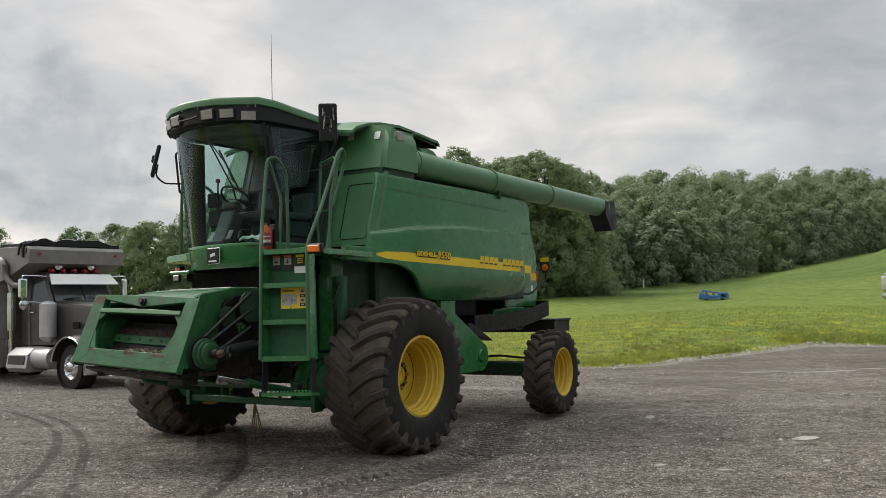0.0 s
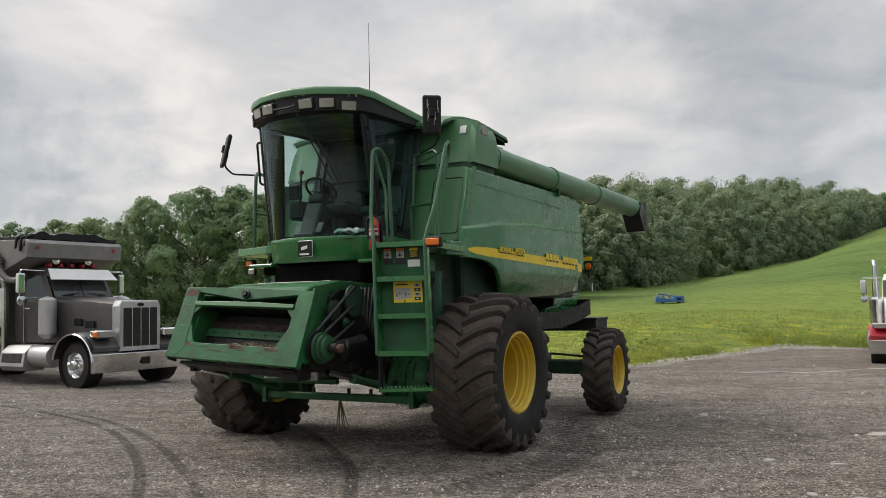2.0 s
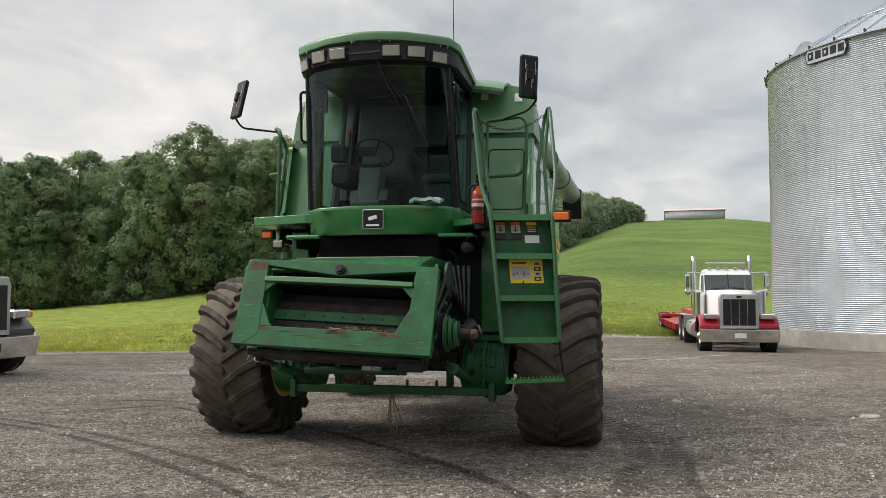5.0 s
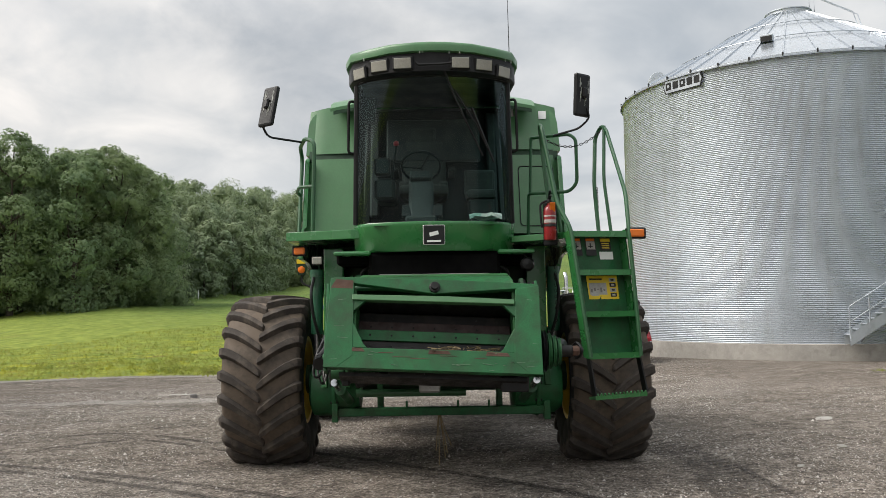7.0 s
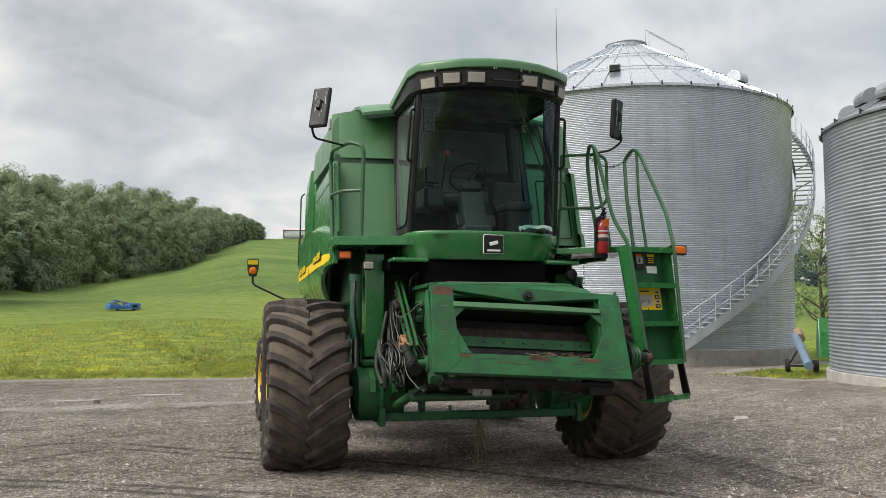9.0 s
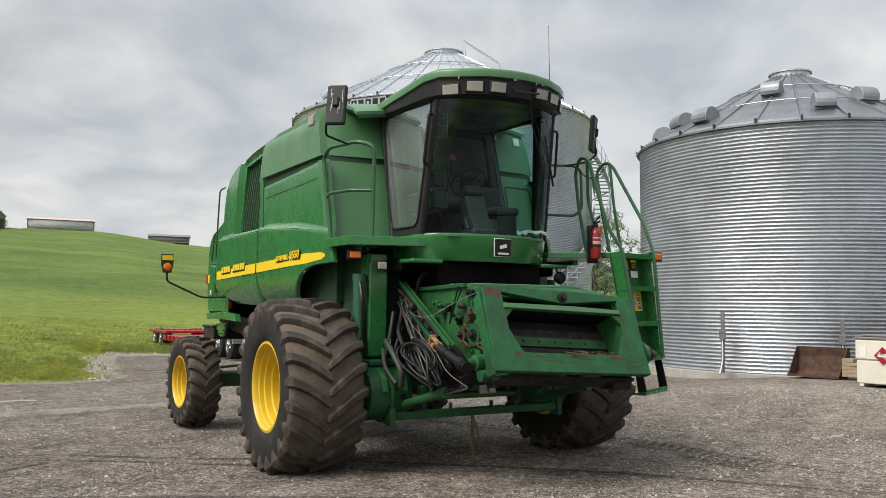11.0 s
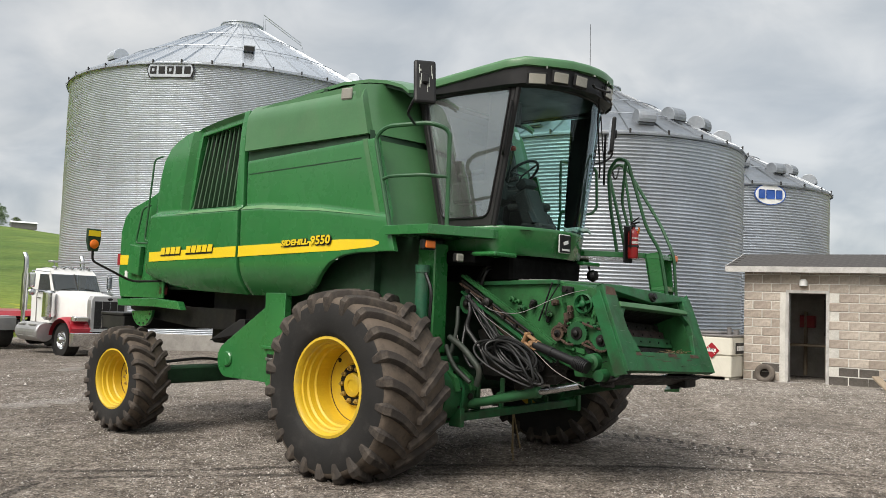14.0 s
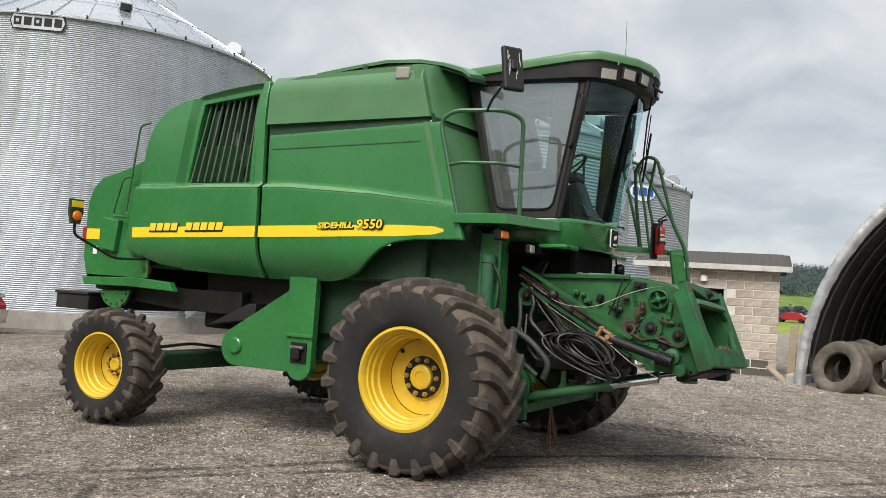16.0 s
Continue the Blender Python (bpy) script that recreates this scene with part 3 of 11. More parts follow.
    lime = k.math("MULTIPLY", k.ramp(k.math("MULTIPLY", xy.outputs[0], 0.05), 0.02, 0.40), k.ramp(k.math("MULTIPLY", xy.outputs[1], 0.05), 0.22, 0.56, (1, 1, 1), (0, 0, 0)))
    lime = k.math("MULTIPLY", k.math("MULTIPLY", lime, k.ramp(fine, 0.30, 0.60)), 0.36)
    stone = k.mix(lime, stone, k.mix(k.ramp(sep.outputs[0], 0.05, 0.95), (0.20, 0.18, 0.155), (0.56, 0.52, 0.465)))
    # meadow
    g1, g2 = k.noise(0.05, 5, 0.6), k.noise(1.4, 7, 0.7)
    band = k.noise(0.10, 5, 0.6, k.vec((0.5, 1.5, 1)))
    grass = k.mix(k.ramp(g1, 0.35, 0.65), (0.088, 0.148, 0.036), (0.146, 0.206, 0.050))
    grass = k.mix(k.ramp(band, 0.50, 0.64, (0, 0, 0), (0.45,) * 3), grass, (0.055, 0.098, 0.024))
    grass = k.mix(0.32, grass, k.ramp(g2, 0.38, 0.62, (0.10,) * 3, (0.86,) * 3), "OVERLAY")
    grass = k.mix(k.ramp(k.math("ADD", k.math("MULTIPLY", at.outputs["Fac"], 0.022), 1.1), 0.15, 0.85, (0, 0, 0), (0.55,) * 3), grass, k.mix(k.ramp(g2, 0.3, 0.7), (0.180, 0.255, 0.044), (0.345, 0.400, 0.080)))
    west = k.ramp(k.math("MULTIPLY_ADD", xy.outputs[0], 0.035, 0.5), 0.30, 1.0, (0.85,) * 3, (0, 0, 0))
    grass = k.mix(west, grass, k.mix(k.ramp(g2, 0.36, 0.64), (0.165, 0.225, 0.040), (0.40, 0.44, 0.085)))
    # weedy, patchy turf next to the yard: yellow tufts, dark tufts and bare brown hollows
    rough_turf = k.ramp(k.math("MULTIPLY_ADD", at.outputs["Fac"], 0.05, 1.0), 0.30, 0.62)
    for sc, lo, hi, tint, most in TURF:
        grass = k.mix(k.math("MULTIPLY", rough_turf, k.ramp(k.noise(sc, 7, 0.72, k.vec((0.8, 1.3, 1)), 0.4), lo, hi, (0, 0, 0), (most,) * 3)), grass, tint)
    dry = k.ramp(k.noise(0.6, 5, 0.6), 0.55, 0.75, (0, 0, 0), (0.5,) * 3)
    grass = k.mix(dry, grass, (0.20, 0.19, 0.055))
    m = k.ramp(edge, 0.0, 0.35)
    lip = k.math("MULTIPLY", k.ramp(edge, -0.2, 0.5), k.ramp(edge, 0.9, 2.2, (1, 1, 1), (0, 0, 0)))
    stone = k.mix(k.math("MULTIPLY", lip, 0.35), stone, (0.48, 0.46, 0.435))
    k.b.inputs["Diffuse Roughness"].default_value = 0.6
    k.color(k.mix(m, grass, stone))
    h = k.math("ADD", k.math("MULTIPLY", fine, 0.8), k.math("ADD", k.math("MULTIPLY", v2.outputs["Distance"], 0.5), k.math("MULTIPLY", g2, 0.8)))
    k.bump(k.math("ADD", h, mid), 1.0, 0.03)
    k.rough(k.ramp(wet, 0.0, 0.5, (0.92,) * 3, (0.6,) * 3))
    return k.m


def build_ground():
    rings = list(np.arange(0.0, 14, 0.5)) + list(np.arange(14, 60, 0.6))
    r = 60.0
    while r < 4200:
        rings.append(r)
        r *= 1.045
    rings, n = np.array(rings), 288
    a = np.linspace(0, 2 * np.pi, n, endpoint=False)
    X = MIDX + rings[:, None] * np.sin(a)[None, :]
    Y = MIDY + rings[:, None] * np.cos(a)[None, :]
    Z = height(X, Y)
    V = np.stack([X, Y, Z], -1).reshape(-1, 3)
    i, j = np.meshgrid(np.arange(len(rings) - 1), np.arange(n), indexing="ij")
    j2 = (j + 1) % n
    F = np.stack([i * n + j, i * n + j2, (i + 1) * n + j2, (i + 1) * n + j], -1).reshape(-1, 4)
    me = from_arrays("ground", V, F[:, ::-1], [ground_material()], True)
    me.attributes.new("yard_side", "FLOAT", "POINT").data.foreach_set("value", np.clip(yard_side(V[:, 0], V[:, 1]), -50, 50).astype(np.float32))
    tagged(new("ground", me), "grey gravel farm yard running into a green mown meadow", "ground", kind="structure")


build_ground()

# ---- grain bins ----


def corrugated(R, z0, z1, pitch, seg, amp, sheet_h):
    """A ring wall of corrugated sheets, with a lap at every sheet."""
    n = int((z1 - z0) / pitch * (6 if pitch < 0.08 else 4))
    zz = np.linspace(z0, z1, n + 1)
    rr = R + amp * np.sin((zz - z0) / pitch * 2 * np.pi) + 0.006 * (np.floor((zz - z0) / sheet_h) % 2)
    a = np.linspace(0, 2 * np.pi, seg, endpoint=False)
    V = np.stack([rr[:, None] * np.cos(a), rr[:, None] * np.sin(a), np.repeat(zz[:, None], seg, 1)], -1).reshape(-1, 3)
    i, j = np.meshgrid(np.arange(n), np.arange(seg), indexing="ij")
    j2 = (j + 1) % seg
    return V, np.stack([i * seg + j, i * seg + j2, (i + 1) * seg + j2, (i + 1) * seg + j], -1).reshape(-1, 4)


def grain_bin(x, y, R, z_foot, z_wall, eave, apex, pitch, wall, roof, label, panels, cap_r, vents, vent_kind, amp):
    b = thing("grain_bin", label, "grain bin", pose(x, y, z_foot))
    w = eave - z_foot
    bm = B()
    lathe(bm, [(R + 0.10, -0.35), (R + 0.10, z_wall - z_foot - 0.015), (R + 0.085, z_wall - z_foot), (R - 0.3, z_wall - z_foot)], axis="z", seg=96)
    part("foundation", bm, CONCRETE, b, "stained concrete ring foundation")
    V, F = corrugated(R, z_wall - z_foot, w, pitch, 128, amp, 1.12)
    ob = new("wall", from_arrays("wall", V, F, wall, True))
    ob.parent = b
    # roof sheets, each with a standing rib, laid one beside the other
    rise, run = apex - eave, R + 0.12 - cap_r
    da = math.pi / panels
    bm = B()
    ca, sa = math.cos(da), math.sin(da)
    ro, ri = R + 0.14, cap_r
    drop = 0.14 * rise / run
    poly(bm, [(ro * ca, -ro * sa, w - drop), (ro * ca, ro * sa, w - drop), (ri * ca, ri * sa, w + rise), (ri * ca, -ri * sa, w + rise),
              (ro * ca, -ro * sa, w - drop - 0.05), (ro * ca, ro * sa, w - drop - 0.05)], [(0, 1, 2, 3), (4, 5, 1, 0)])
    h, t = 0.055, 0.035
    p0, p1 = Vector((ro * ca, ro * sa, w - drop)), Vector((ri * ca, ri * sa, w + rise))
    side = Vector((-sa, ca, 0)) * t
    up = Vector((0, 0, h))
    poly(bm, [p0 - side, p0 + side, p0 + side * 0.5 + up, p0 - side * 0.5 + up, p1 - side, p1 + side, p1 + side * 0.5 + up * 0.7, p1 - side * 0.5 + up * 0.7],
         [(0, 1, 2, 3), (1, 5, 6, 2), (2, 6, 7, 3), (3, 7, 4, 0)])
    prism(bm, [(p0.x - 0.10, p0.z + 0.03), (p0.x + 0.012, p0.z - 0.02), (p0.x + 0.012, p0.z + 0.11)], "y", p0.y - 0.028, p0.y + 0.028, mi=1)
    me = finish("roof_panel", bm, [roof, CHARCOAL], 0)
    for k in range(panels):
        o = new("roof_panel", me)
        o.parent, o.matrix_local = b, pose(0, 0, 0, 0, 0, 360 * k / panels)
    bm = B()
    lathe(bm, [(R + 0.02, w - 0.12), (R + 0.06, w - 0.10), (R + 0.06, w - 0.01), (R - 0.02, w)], axis="z", seg=96, cap=False)
    part("eave_ring", bm, GALV_OLD, b)
    for f in (0.36, 0.68):
        rr = R + 0.14 - (run + 0.02) * f
        bm = B()
        zz = w - drop + (rise + drop) * f + 0.07
        tube(bm, [(rr * math.cos(a), rr * math.sin(a), zz) for a in np.linspace(0, 2 * np.pi, 64, endpoint=False)], 0.018, 6, closed=True)
        part("roof_ring", bm, GALV_OLD, b)
    bm = B()
    lathe(bm, [(cap_r + 0.04, w + rise - 0.05), (cap_r + 0.04, w + rise + 0.10), (cap_r + 0.09, w + rise + 0.11), (cap_r + 0.09, w + rise + 0.15), (cap_r * 0.45, w + rise + 0.24), (0.0, w + rise + 0.26)], axis="z", seg=32)
    part("cap", bm, GALV, b)
    for k, (ang, f) in enumerate(vents):
        rr = R + 0.14 - (run + 0.02) * f
        zz = w - drop + (rise + drop) * f
        bm = B()
        # a scoop with a rounded back; a charcoal block stands for its dark open side
        g = 0.31 if vent_kind == "hood" else 0.34
        if k or vent_kind == "hood":
            prism(bm, [(g * math.cos(t), 0.03 + 0.95 * g * math.sin(t)) for t in np.linspace(math.radians(-12), math.pi, 11)] + [(-g, -0.22), (g * 0.55, -0.22), (g * 0.6, -0.05)], "y", -g * 0.86, g * 0.86, 0.02)
            box(bm, (g * 0.80, 0, -0.035), (g * 0.34, g * 1.5, 0.05), (0, 8, 0), mi=1)
        else:
            box(bm, (0, 0, 0.10), (0.26, 0.46, 0.26), (0, -12, 0), bev=0.03)
            box(bm, (0.14, 0, 0.09), (0.03, 0.40, 0.19), (0, -12, 0), bev=0.005, mi=1)
        o = part("roof_vent", bm, [GALV_VENT if vent_kind == "hood" else GALV, CHARCOAL], b)
        o.matrix_local = pose(rr * math.cos(radians(ang)), rr * math.sin(radians(ang)), zz + 0.06, 0, math.degrees(math.atan2(rise, run)) * 0.5, ang)
    return b


def on_bin(R, ang, z):
    return pose(R * math.cos(radians(ang)), R * math.sin(radians(ang)), z, 90, 0, ang + 90)


GALV_DARK, GALV_VENT = galvanised("dull_roof_sheet", 0.17, 0.27, 0.42), galvanised("dull_vent_sheet", 0.24, 0.36, 0.55)
BIN_A = grain_bin(24.81, 23.82, 6.92, -0.48, 0.06, 10.06, 13.50, 0.068, GALV, GALV_ROOF, "tall galvanised corrugated steel grain bin with spiral stair and conical roof", 40, 0.85,
                  [(-155, 0.30), (143, 0.24), (-98, 0.24), (60, 0.24), (-20, 0.24)], "box", 0.018)
grain_bin(17.54, 8.11, 4.56, -0.22, -0.05, 6.63, 8.84, 0.1016, GALV_OLD, GALV_DARK, "weathered corrugated steel grain bin with hooded roof vents", 26, 0.55,
                  [(148, 0.20), (172, 0.55), (196, 0.22), (219, 0.36), (237, 0.30), (258, 0.20), (128, 0.25), (105, 0.2), (285, 0.25)], "hood", 0.033)
BIN_C = grain_bin(26.05, 2.85, 4.56, -0.30, -0.1, 6.52, 8.70, 0.1016, GALV_OLD, GALV_DARK, "corrugated steel grain bin with an oval blue and white badge", 26, 0.55,
                  [(165, 0.35), (190, 0.42), (212, 0.30), (232, 0.35), (250, 0.22), (140, 0.3)], "hood", 0.033)


def badge_hexagon(b, R, ang, z, w, h):
    bm = B()
    o = [(-w / 2, 0), (-w / 2 + 0.10, h / 2), (w / 2 - 0.10, h / 2), (w / 2, 0), (w / 2 - 0.10, -h / 2), (-w / 2 + 0.10, -h / 2)]
    prism(bm, o, "z", 0, 0.02, mi=1)
    prism(bm, [(x * 0.96, y * 0.88) for x, y in o], "z", 0.004, 0.026, mi=0)
    for k in range(5):
        box(bm, (-w * 0.36 + k * w * 0.18, 0, 0.032), (w * 0.135, h * 0.5, 0.012), bev=0.004, mi=1)
        if k in (0, 2):
            box(bm, (-w * 0.36 + k * w * 0.18, 0, 0.040), (w * 0.05, h * 0.2, 0.006), mi=0)
    o = part("badge", bm, [GALV_OLD, BLACK], b, "six-sided badge with black bars", 0)
    o.matrix_local = on_bin(R + 0.03, ang, z)


def badge_oval(b, R, ang, z, w, h):
    bm = B()
    el = lambda s: [(math.cos(t) * w / 2 * s, math.sin(t) * h / 2 * s) for t in np.linspace(0, 2 * np.pi, 36, endpoint=False)]
    prism(bm, el(1.0), "z", 0, 0.02, mi=1)
    prism(bm, el(0.93), "z", 0.004, 0.025, mi=0)
    for x, ww in ((-w * 0.27, 0.2), (0, 0.27), (w * 0.27, 0.2)):
        box(bm, (x, 0, 0.03), (ww * w, h * 0.42, 0.012), bev=0.03, mi=1)
    o = part("badge", bm, [WHITE, BLUE], b, "oval white badge with blue rim and bars", 0)
    o.matrix_local = on_bin(R + 0.03, ang, z)


badge_hexagon(BIN_A, 6.92, -179.1, 9.70 + 0.48, 1.82, 0.56)
badge_oval(BIN_C, 4.56, 196.1, 6.06 + 0.30, 1.28, 0.80)


def spiral_stair():
    """Steel stair that winds up the tall bin, with stringers, treads, posts and rails."""
    R, z0 = 6.92, 0.48
    a0, a1 = -136.0, -42.0
    st = thing("spiral_stair", "galvanised steel stair winding up the corrugated bin wall", "stair", pose(24.81, 23.82, 0))
    pt = lambda a, r, z: (r * math.cos(radians(a)), r * math.sin(radians(a)), z)
    zz = lambda a: lerp(a, [a0, -131, -110.5, -89, -71, a1], [0.30, 0.75, 2.55, 4.80, 6.9, 9.9])
    N = 48
    for rr in (R + 0.12, R + 0.86):
        bm = B()
        rows = [[pt(a, rr, zz(a) - 0.26), pt(a, rr, zz(a) + 0.12)] for a in np.linspace(a0, a1, 60)]
        sheet(bm, rows)
        rows = [[pt(a, rr + 0.035, zz(a) - 0.26), pt(a, rr + 0.035, zz(a) + 0.12)] for a in np.linspace(a0, a1, 60)]
        sheet(bm, rows)
        part("stringer", bm, GALV, st)
    bm = B()
    span(bm, (0, -0.12, -0.015), (0.70, 0.12, 0.015), 0.004)
    me = finish("tread", bm, GALV)
    for k in range(N):
        a = a0 + (a1 - a0) * (k + 0.5) / N
        o = new("tread", me)
        o.parent, o.matrix_local = st, pose(*pt(a, R + 0.15, zz(a)), 0, 0, a)
    for k in range(0, 22):
        a = a0 + (a1 - a0) * k / 21
        bm = B()
        rod(bm, pt(a, R + 0.88, zz(a) - 0.1), pt(a, R + 0.88, zz(a) + 1.0), 0.022, seg=6)
        part("rail_post", bm, GALV, st)
        if k % 2:
            bm = B()
            tube(bm, [pt(a, R + 0.0, zz(a) - 0.55), pt(a, R + 0.80, zz(a) - 0.12)], 0.03, 5)
            part("bracket", bm, GALV_OLD, st)
    for dz in (0.5, 1.0):
        bm = B()
        tube(bm, [pt(a, R + 0.88, zz(a) + dz) for a in np.linspace(a0, a1, 60)], 0.024, 6)
        part("handrail", bm, GALV, st)


spiral_stair()

# hand rail up the tall bin's roof
bm = B()
ra = radians(-80)
rp = lambda r, z, off=0.0: (r * math.cos(ra) - off * math.sin(ra), r * math.sin(ra) + off * math.cos(ra), z + 0.48)
rz_ = lambda r: 10.06 + 3.44 * (7.04 - r) / 6.19
for off in (-0.25, 0.25):
    tube(bm, [rp(1.0, rz_(1.0), off), rp(1.0, rz_(1.0) + 0.75, off), rp(2.7, rz_(2.7) + 0.50, off), rp(2.85, rz_(2.85), off)], 0.022, 6)
part("roof_rail", bm, GALV_OLD, BIN_A)

# ---- block shed, its diesel tank and the things before the bins ----
SX, SY = Vector((-0.42, -0.907, 0)).normalized(), Vector((0.907, -0.42, 0)).normalized()


def block_material():
    k = Nodes("split_face_block", 0.95)
    info = k.t.nodes.new("ShaderNodeObjectInfo")
    c = k.mix(info.outputs["Random"], (0.34, 0.285, 0.235), (0.48, 0.42, 0.355))
    c = k.mix(0.6, c, k.ramp(k.noise(9, 8, 0.7), 0.3, 0.7, (0.25,) * 3, (0.75,) * 3), "OVERLAY")
    k.color(c)
    k.bump(k.noise(22, 7, 0.7), 0.9, 0.03)
    return k.m


BLOCK = block_material()
ASPHALT_SHINGLE = worn("asphalt_shingle", (0.058, 0.053, 0.050), 0.95, dusty=0.5, dust=(0.11, 0.10, 0.095), bump=0.5, scale=3, vary=0.35)
BLOCK_DAMP = worn("damp_block", (0.100, 0.088, 0.076), 0.9, dusty=0.6, dust=(0.040, 0.037, 0.033), bump=0.9, scale=3, fine=20, vary=0.4)
SHED_POSE = Matrix(((SX.x, SY.x, 0, 9.51), (SX.y, SY.y, 0, 5.13), (0, 0, 1, 0.08), (0, 0, 0, 1)))
SHED_L, SHED_D, SHED_H = 3.0, 3.0, 2.60


def build_shed():
    s = thing("block_shed", "small tan concrete block shed with open doorway and shingled roof", "shed", SHED_POSE)
    d0, d1, dh = 0.97, 1.79, 2.02
    T = 0.19
    core = worn("mortar", (0.60, 0.58, 0.53), 0.95, dusty=0.4, bump=0.3)
    for n, lo, hi in (("front_wall", (0.01, -0.006, -0.3), (d0, T, SHED_H)), ("front_wall", (d1, -0.006, -0.3), (SHED_L - 0.01, T, SHED_H)), ("front_wall", (d0, -0.006, dh), (d1, T, SHED_H)),
                      ("side_wall", (0.012, T, -0.3), (T, SHED_D - T, SHED_H)), ("side_wall", (SHED_L - T, T, -0.3), (SHED_L + 0.006, SHED_D - T, SHED_H)), ("back_wall", (0.01, SHED_D - T, -0.3), (SHED_L - 0.01, SHED_D, SHED_H))):
        bm = B()
        span(bm, lo, hi)
        part(n, bm, core, s)
    # door frame, sill, lamp
    for n, lo, hi in (("jamb", (d0 - 0.05, -0.02, 0), (d0 + 0.02, T + 0.02, dh)), ("jamb", (d1 - 0.02, -0.02, 0), (d1 + 0.05, T + 0.02, dh)), ("lintel", (d0 - 0.05, -0.021, dh - 0.02), (d1 + 0.05, T + 0.02, dh + 0.05))):
        bm = B()
        span(bm, lo, hi, 0.006)
        part(n, bm, WHITE_GREYED, s, "chipped white door frame")
    bm = B()
    span(bm, (d0 - 0.12, -0.28, -0.16), (d1 + 0.12, 0.2, -0.02), 0.02)
    part("door_step", bm, CONCRETE, s)
    bm = B()
    span(bm, (1.75, -0.55, -0.25), (3.1, -0.02, -0.08), 0.02)
    part("apron", bm, CONCRETE, s)
    bm = B()
    lathe(bm, [(0.0, 0.10), (0.05, 0.10), (0.085, 0.06), (0.09, 0.0), (0.09, -0.05), (0.0, -0.05)], (1.30, -0.06, 2.22), "z", 16)
    part("wall_lamp", bm, WHITE, s, "round white wall lamp")
    bm = B()
    span(bm, (SHED_L, 1.1, 1.0), (SHED_L + 0.02, 1.7, 1.55), 0.004)
    part("side_window", bm, WHITE, s, "small white-framed window")
    # roof: a low gable along the long side
    ov, rz, ol, orr = 0.30, 0.37, 0.35, 0.25
    y0, y1, ym = -ov, SHED_D + ov, SHED_D / 2
    for n, a, b in (("roof_front", y0, ym), ("roof_back", y1, ym)):
        bm = B()
        lo, hi = SHED_H - 0.02, SHED_H + rz
        poly(bm, [(-ol, a, lo), (SHED_L + orr, a, lo), (SHED_L + orr, b, hi), (-ol, b, hi), (-ol, a, lo - 0.05), (SHED_L + orr, a, lo - 0.05), (SHED_L + orr, b, hi - 0.05), (-ol, b, hi - 0.05)],
             [(0, 1, 2, 3), (4, 7, 6, 5), (0, 4, 5, 1), (1, 5, 6, 2), (3, 2, 6, 7), (0, 3, 7, 4)])
        part(n, bm, ASPHALT_SHINGLE, s)
    for n, lo, hi in (("fascia", (-ol, y0 - 0.02, SHED_H - 0.14), (SHED_L + orr, y0 - 0.003, SHED_H - 0.01)), ("soffit", (-ol + 0.01, y0, SHED_H - 0.12), (SHED_L + orr - 0.01, 0.0, SHED_H - 0.09))):
        bm = B()
        span(bm, lo, hi)
        part(n, bm, WHITE_GREYED, s, "white painted roof trim")
    for x in (-ol - 0.022, SHED_L + orr + 0.004):
        bm = B()
        prism(bm, [(y0, SHED_H - 0.13), (y0, SHED_H), (ym, SHED_H + rz + 0.02), (y1, SHED_H), (y1, SHED_H - 0.13), (ym, SHED_H + rz - 0.11)], "x", x, x + 0.018)
        part("barge_board", bm, WHITE_GREYED, s)
    for x in (0.02, SHED_L - 0.17):
        bm = B()
        prism(bm, [(0.02, SHED_H), (SHED_D - 0.02, SHED_H), (ym, SHED_H + rz - 0.06)], "x", x, x + 0.15)
        part("gable", bm, core, s)
    # shingles, course by course
    bm = B()
    span(bm, (-0.148, -0.09, 0.0), (0.148, 0.09, 0.012), 0.003)
    me = finish("shingle", bm, ASPHALT_SHINGLE, 0)
    sl = math.degrees(math.atan2(rz + 0.02, ym - y0))
    L = math.hypot(rz + 0.02, ym - y0)
    for c in range(int(L / 0.15)):
        for q in range(14):
            x = -ol + 0.15 + q * 0.302 + (0.15 if c % 2 else 0)
            if x > SHED_L + orr - 0.1:
                continue
            f = (c + 0.6) * 0.15 / L
            o = new("shingle", me)
            o.parent, o.matrix_local = s, pose(x, y0 + (ym - y0) * f, SHED_H - 0.02 + (rz + 0.02) * f + 0.004, sl + 2.5, 0, 0)
    # things seen through the doorway
    for n, lo, hi, m in (("shelf", (0.3, 1.6, 0.75), (2.7, 2.2, 0.80), WOOD), ("cupboard", (1.4, 2.4, 1.0), (1.95, 2.78, 1.9), GREY), ("board", (0.95, 2.3, 0.0), (1.03, 2.4, 1.6), WOOD), ("board", (1.55, 1.5, 0.0), (1.62, 1.57, 0.78), WOOD), ("red_box", (0.85, 2.3, 1.2), (1.2, 2.6, 1.5), RED)):
        bm = B()
        span(bm, lo, hi, 0.01)
        part(n, bm, m, s)
    # split-face blocks, one by one
    bm = B()
    box(bm, (0, 0, 0), (0.392, 0.05, 0.190), bev=0.012)
    for v in bm.verts:
        if v.co.y < 0:
            v.co.y -= 0.006 * random.random()
    meB = [finish("block", bm, BLOCK, 0)]
    bm = B()
    box(bm, (0, 0, 0), (0.19, 0.05, 0.190), bev=0.012)
    meB.append(finish("block", bm, BLOCK, 0))
    bm = B()
    box(bm, (0, 0, 0), (0.392, 0.05, 0.190), bev=0.012)
    meB.append(finish("block", bm, BLOCK_DAMP, 0))

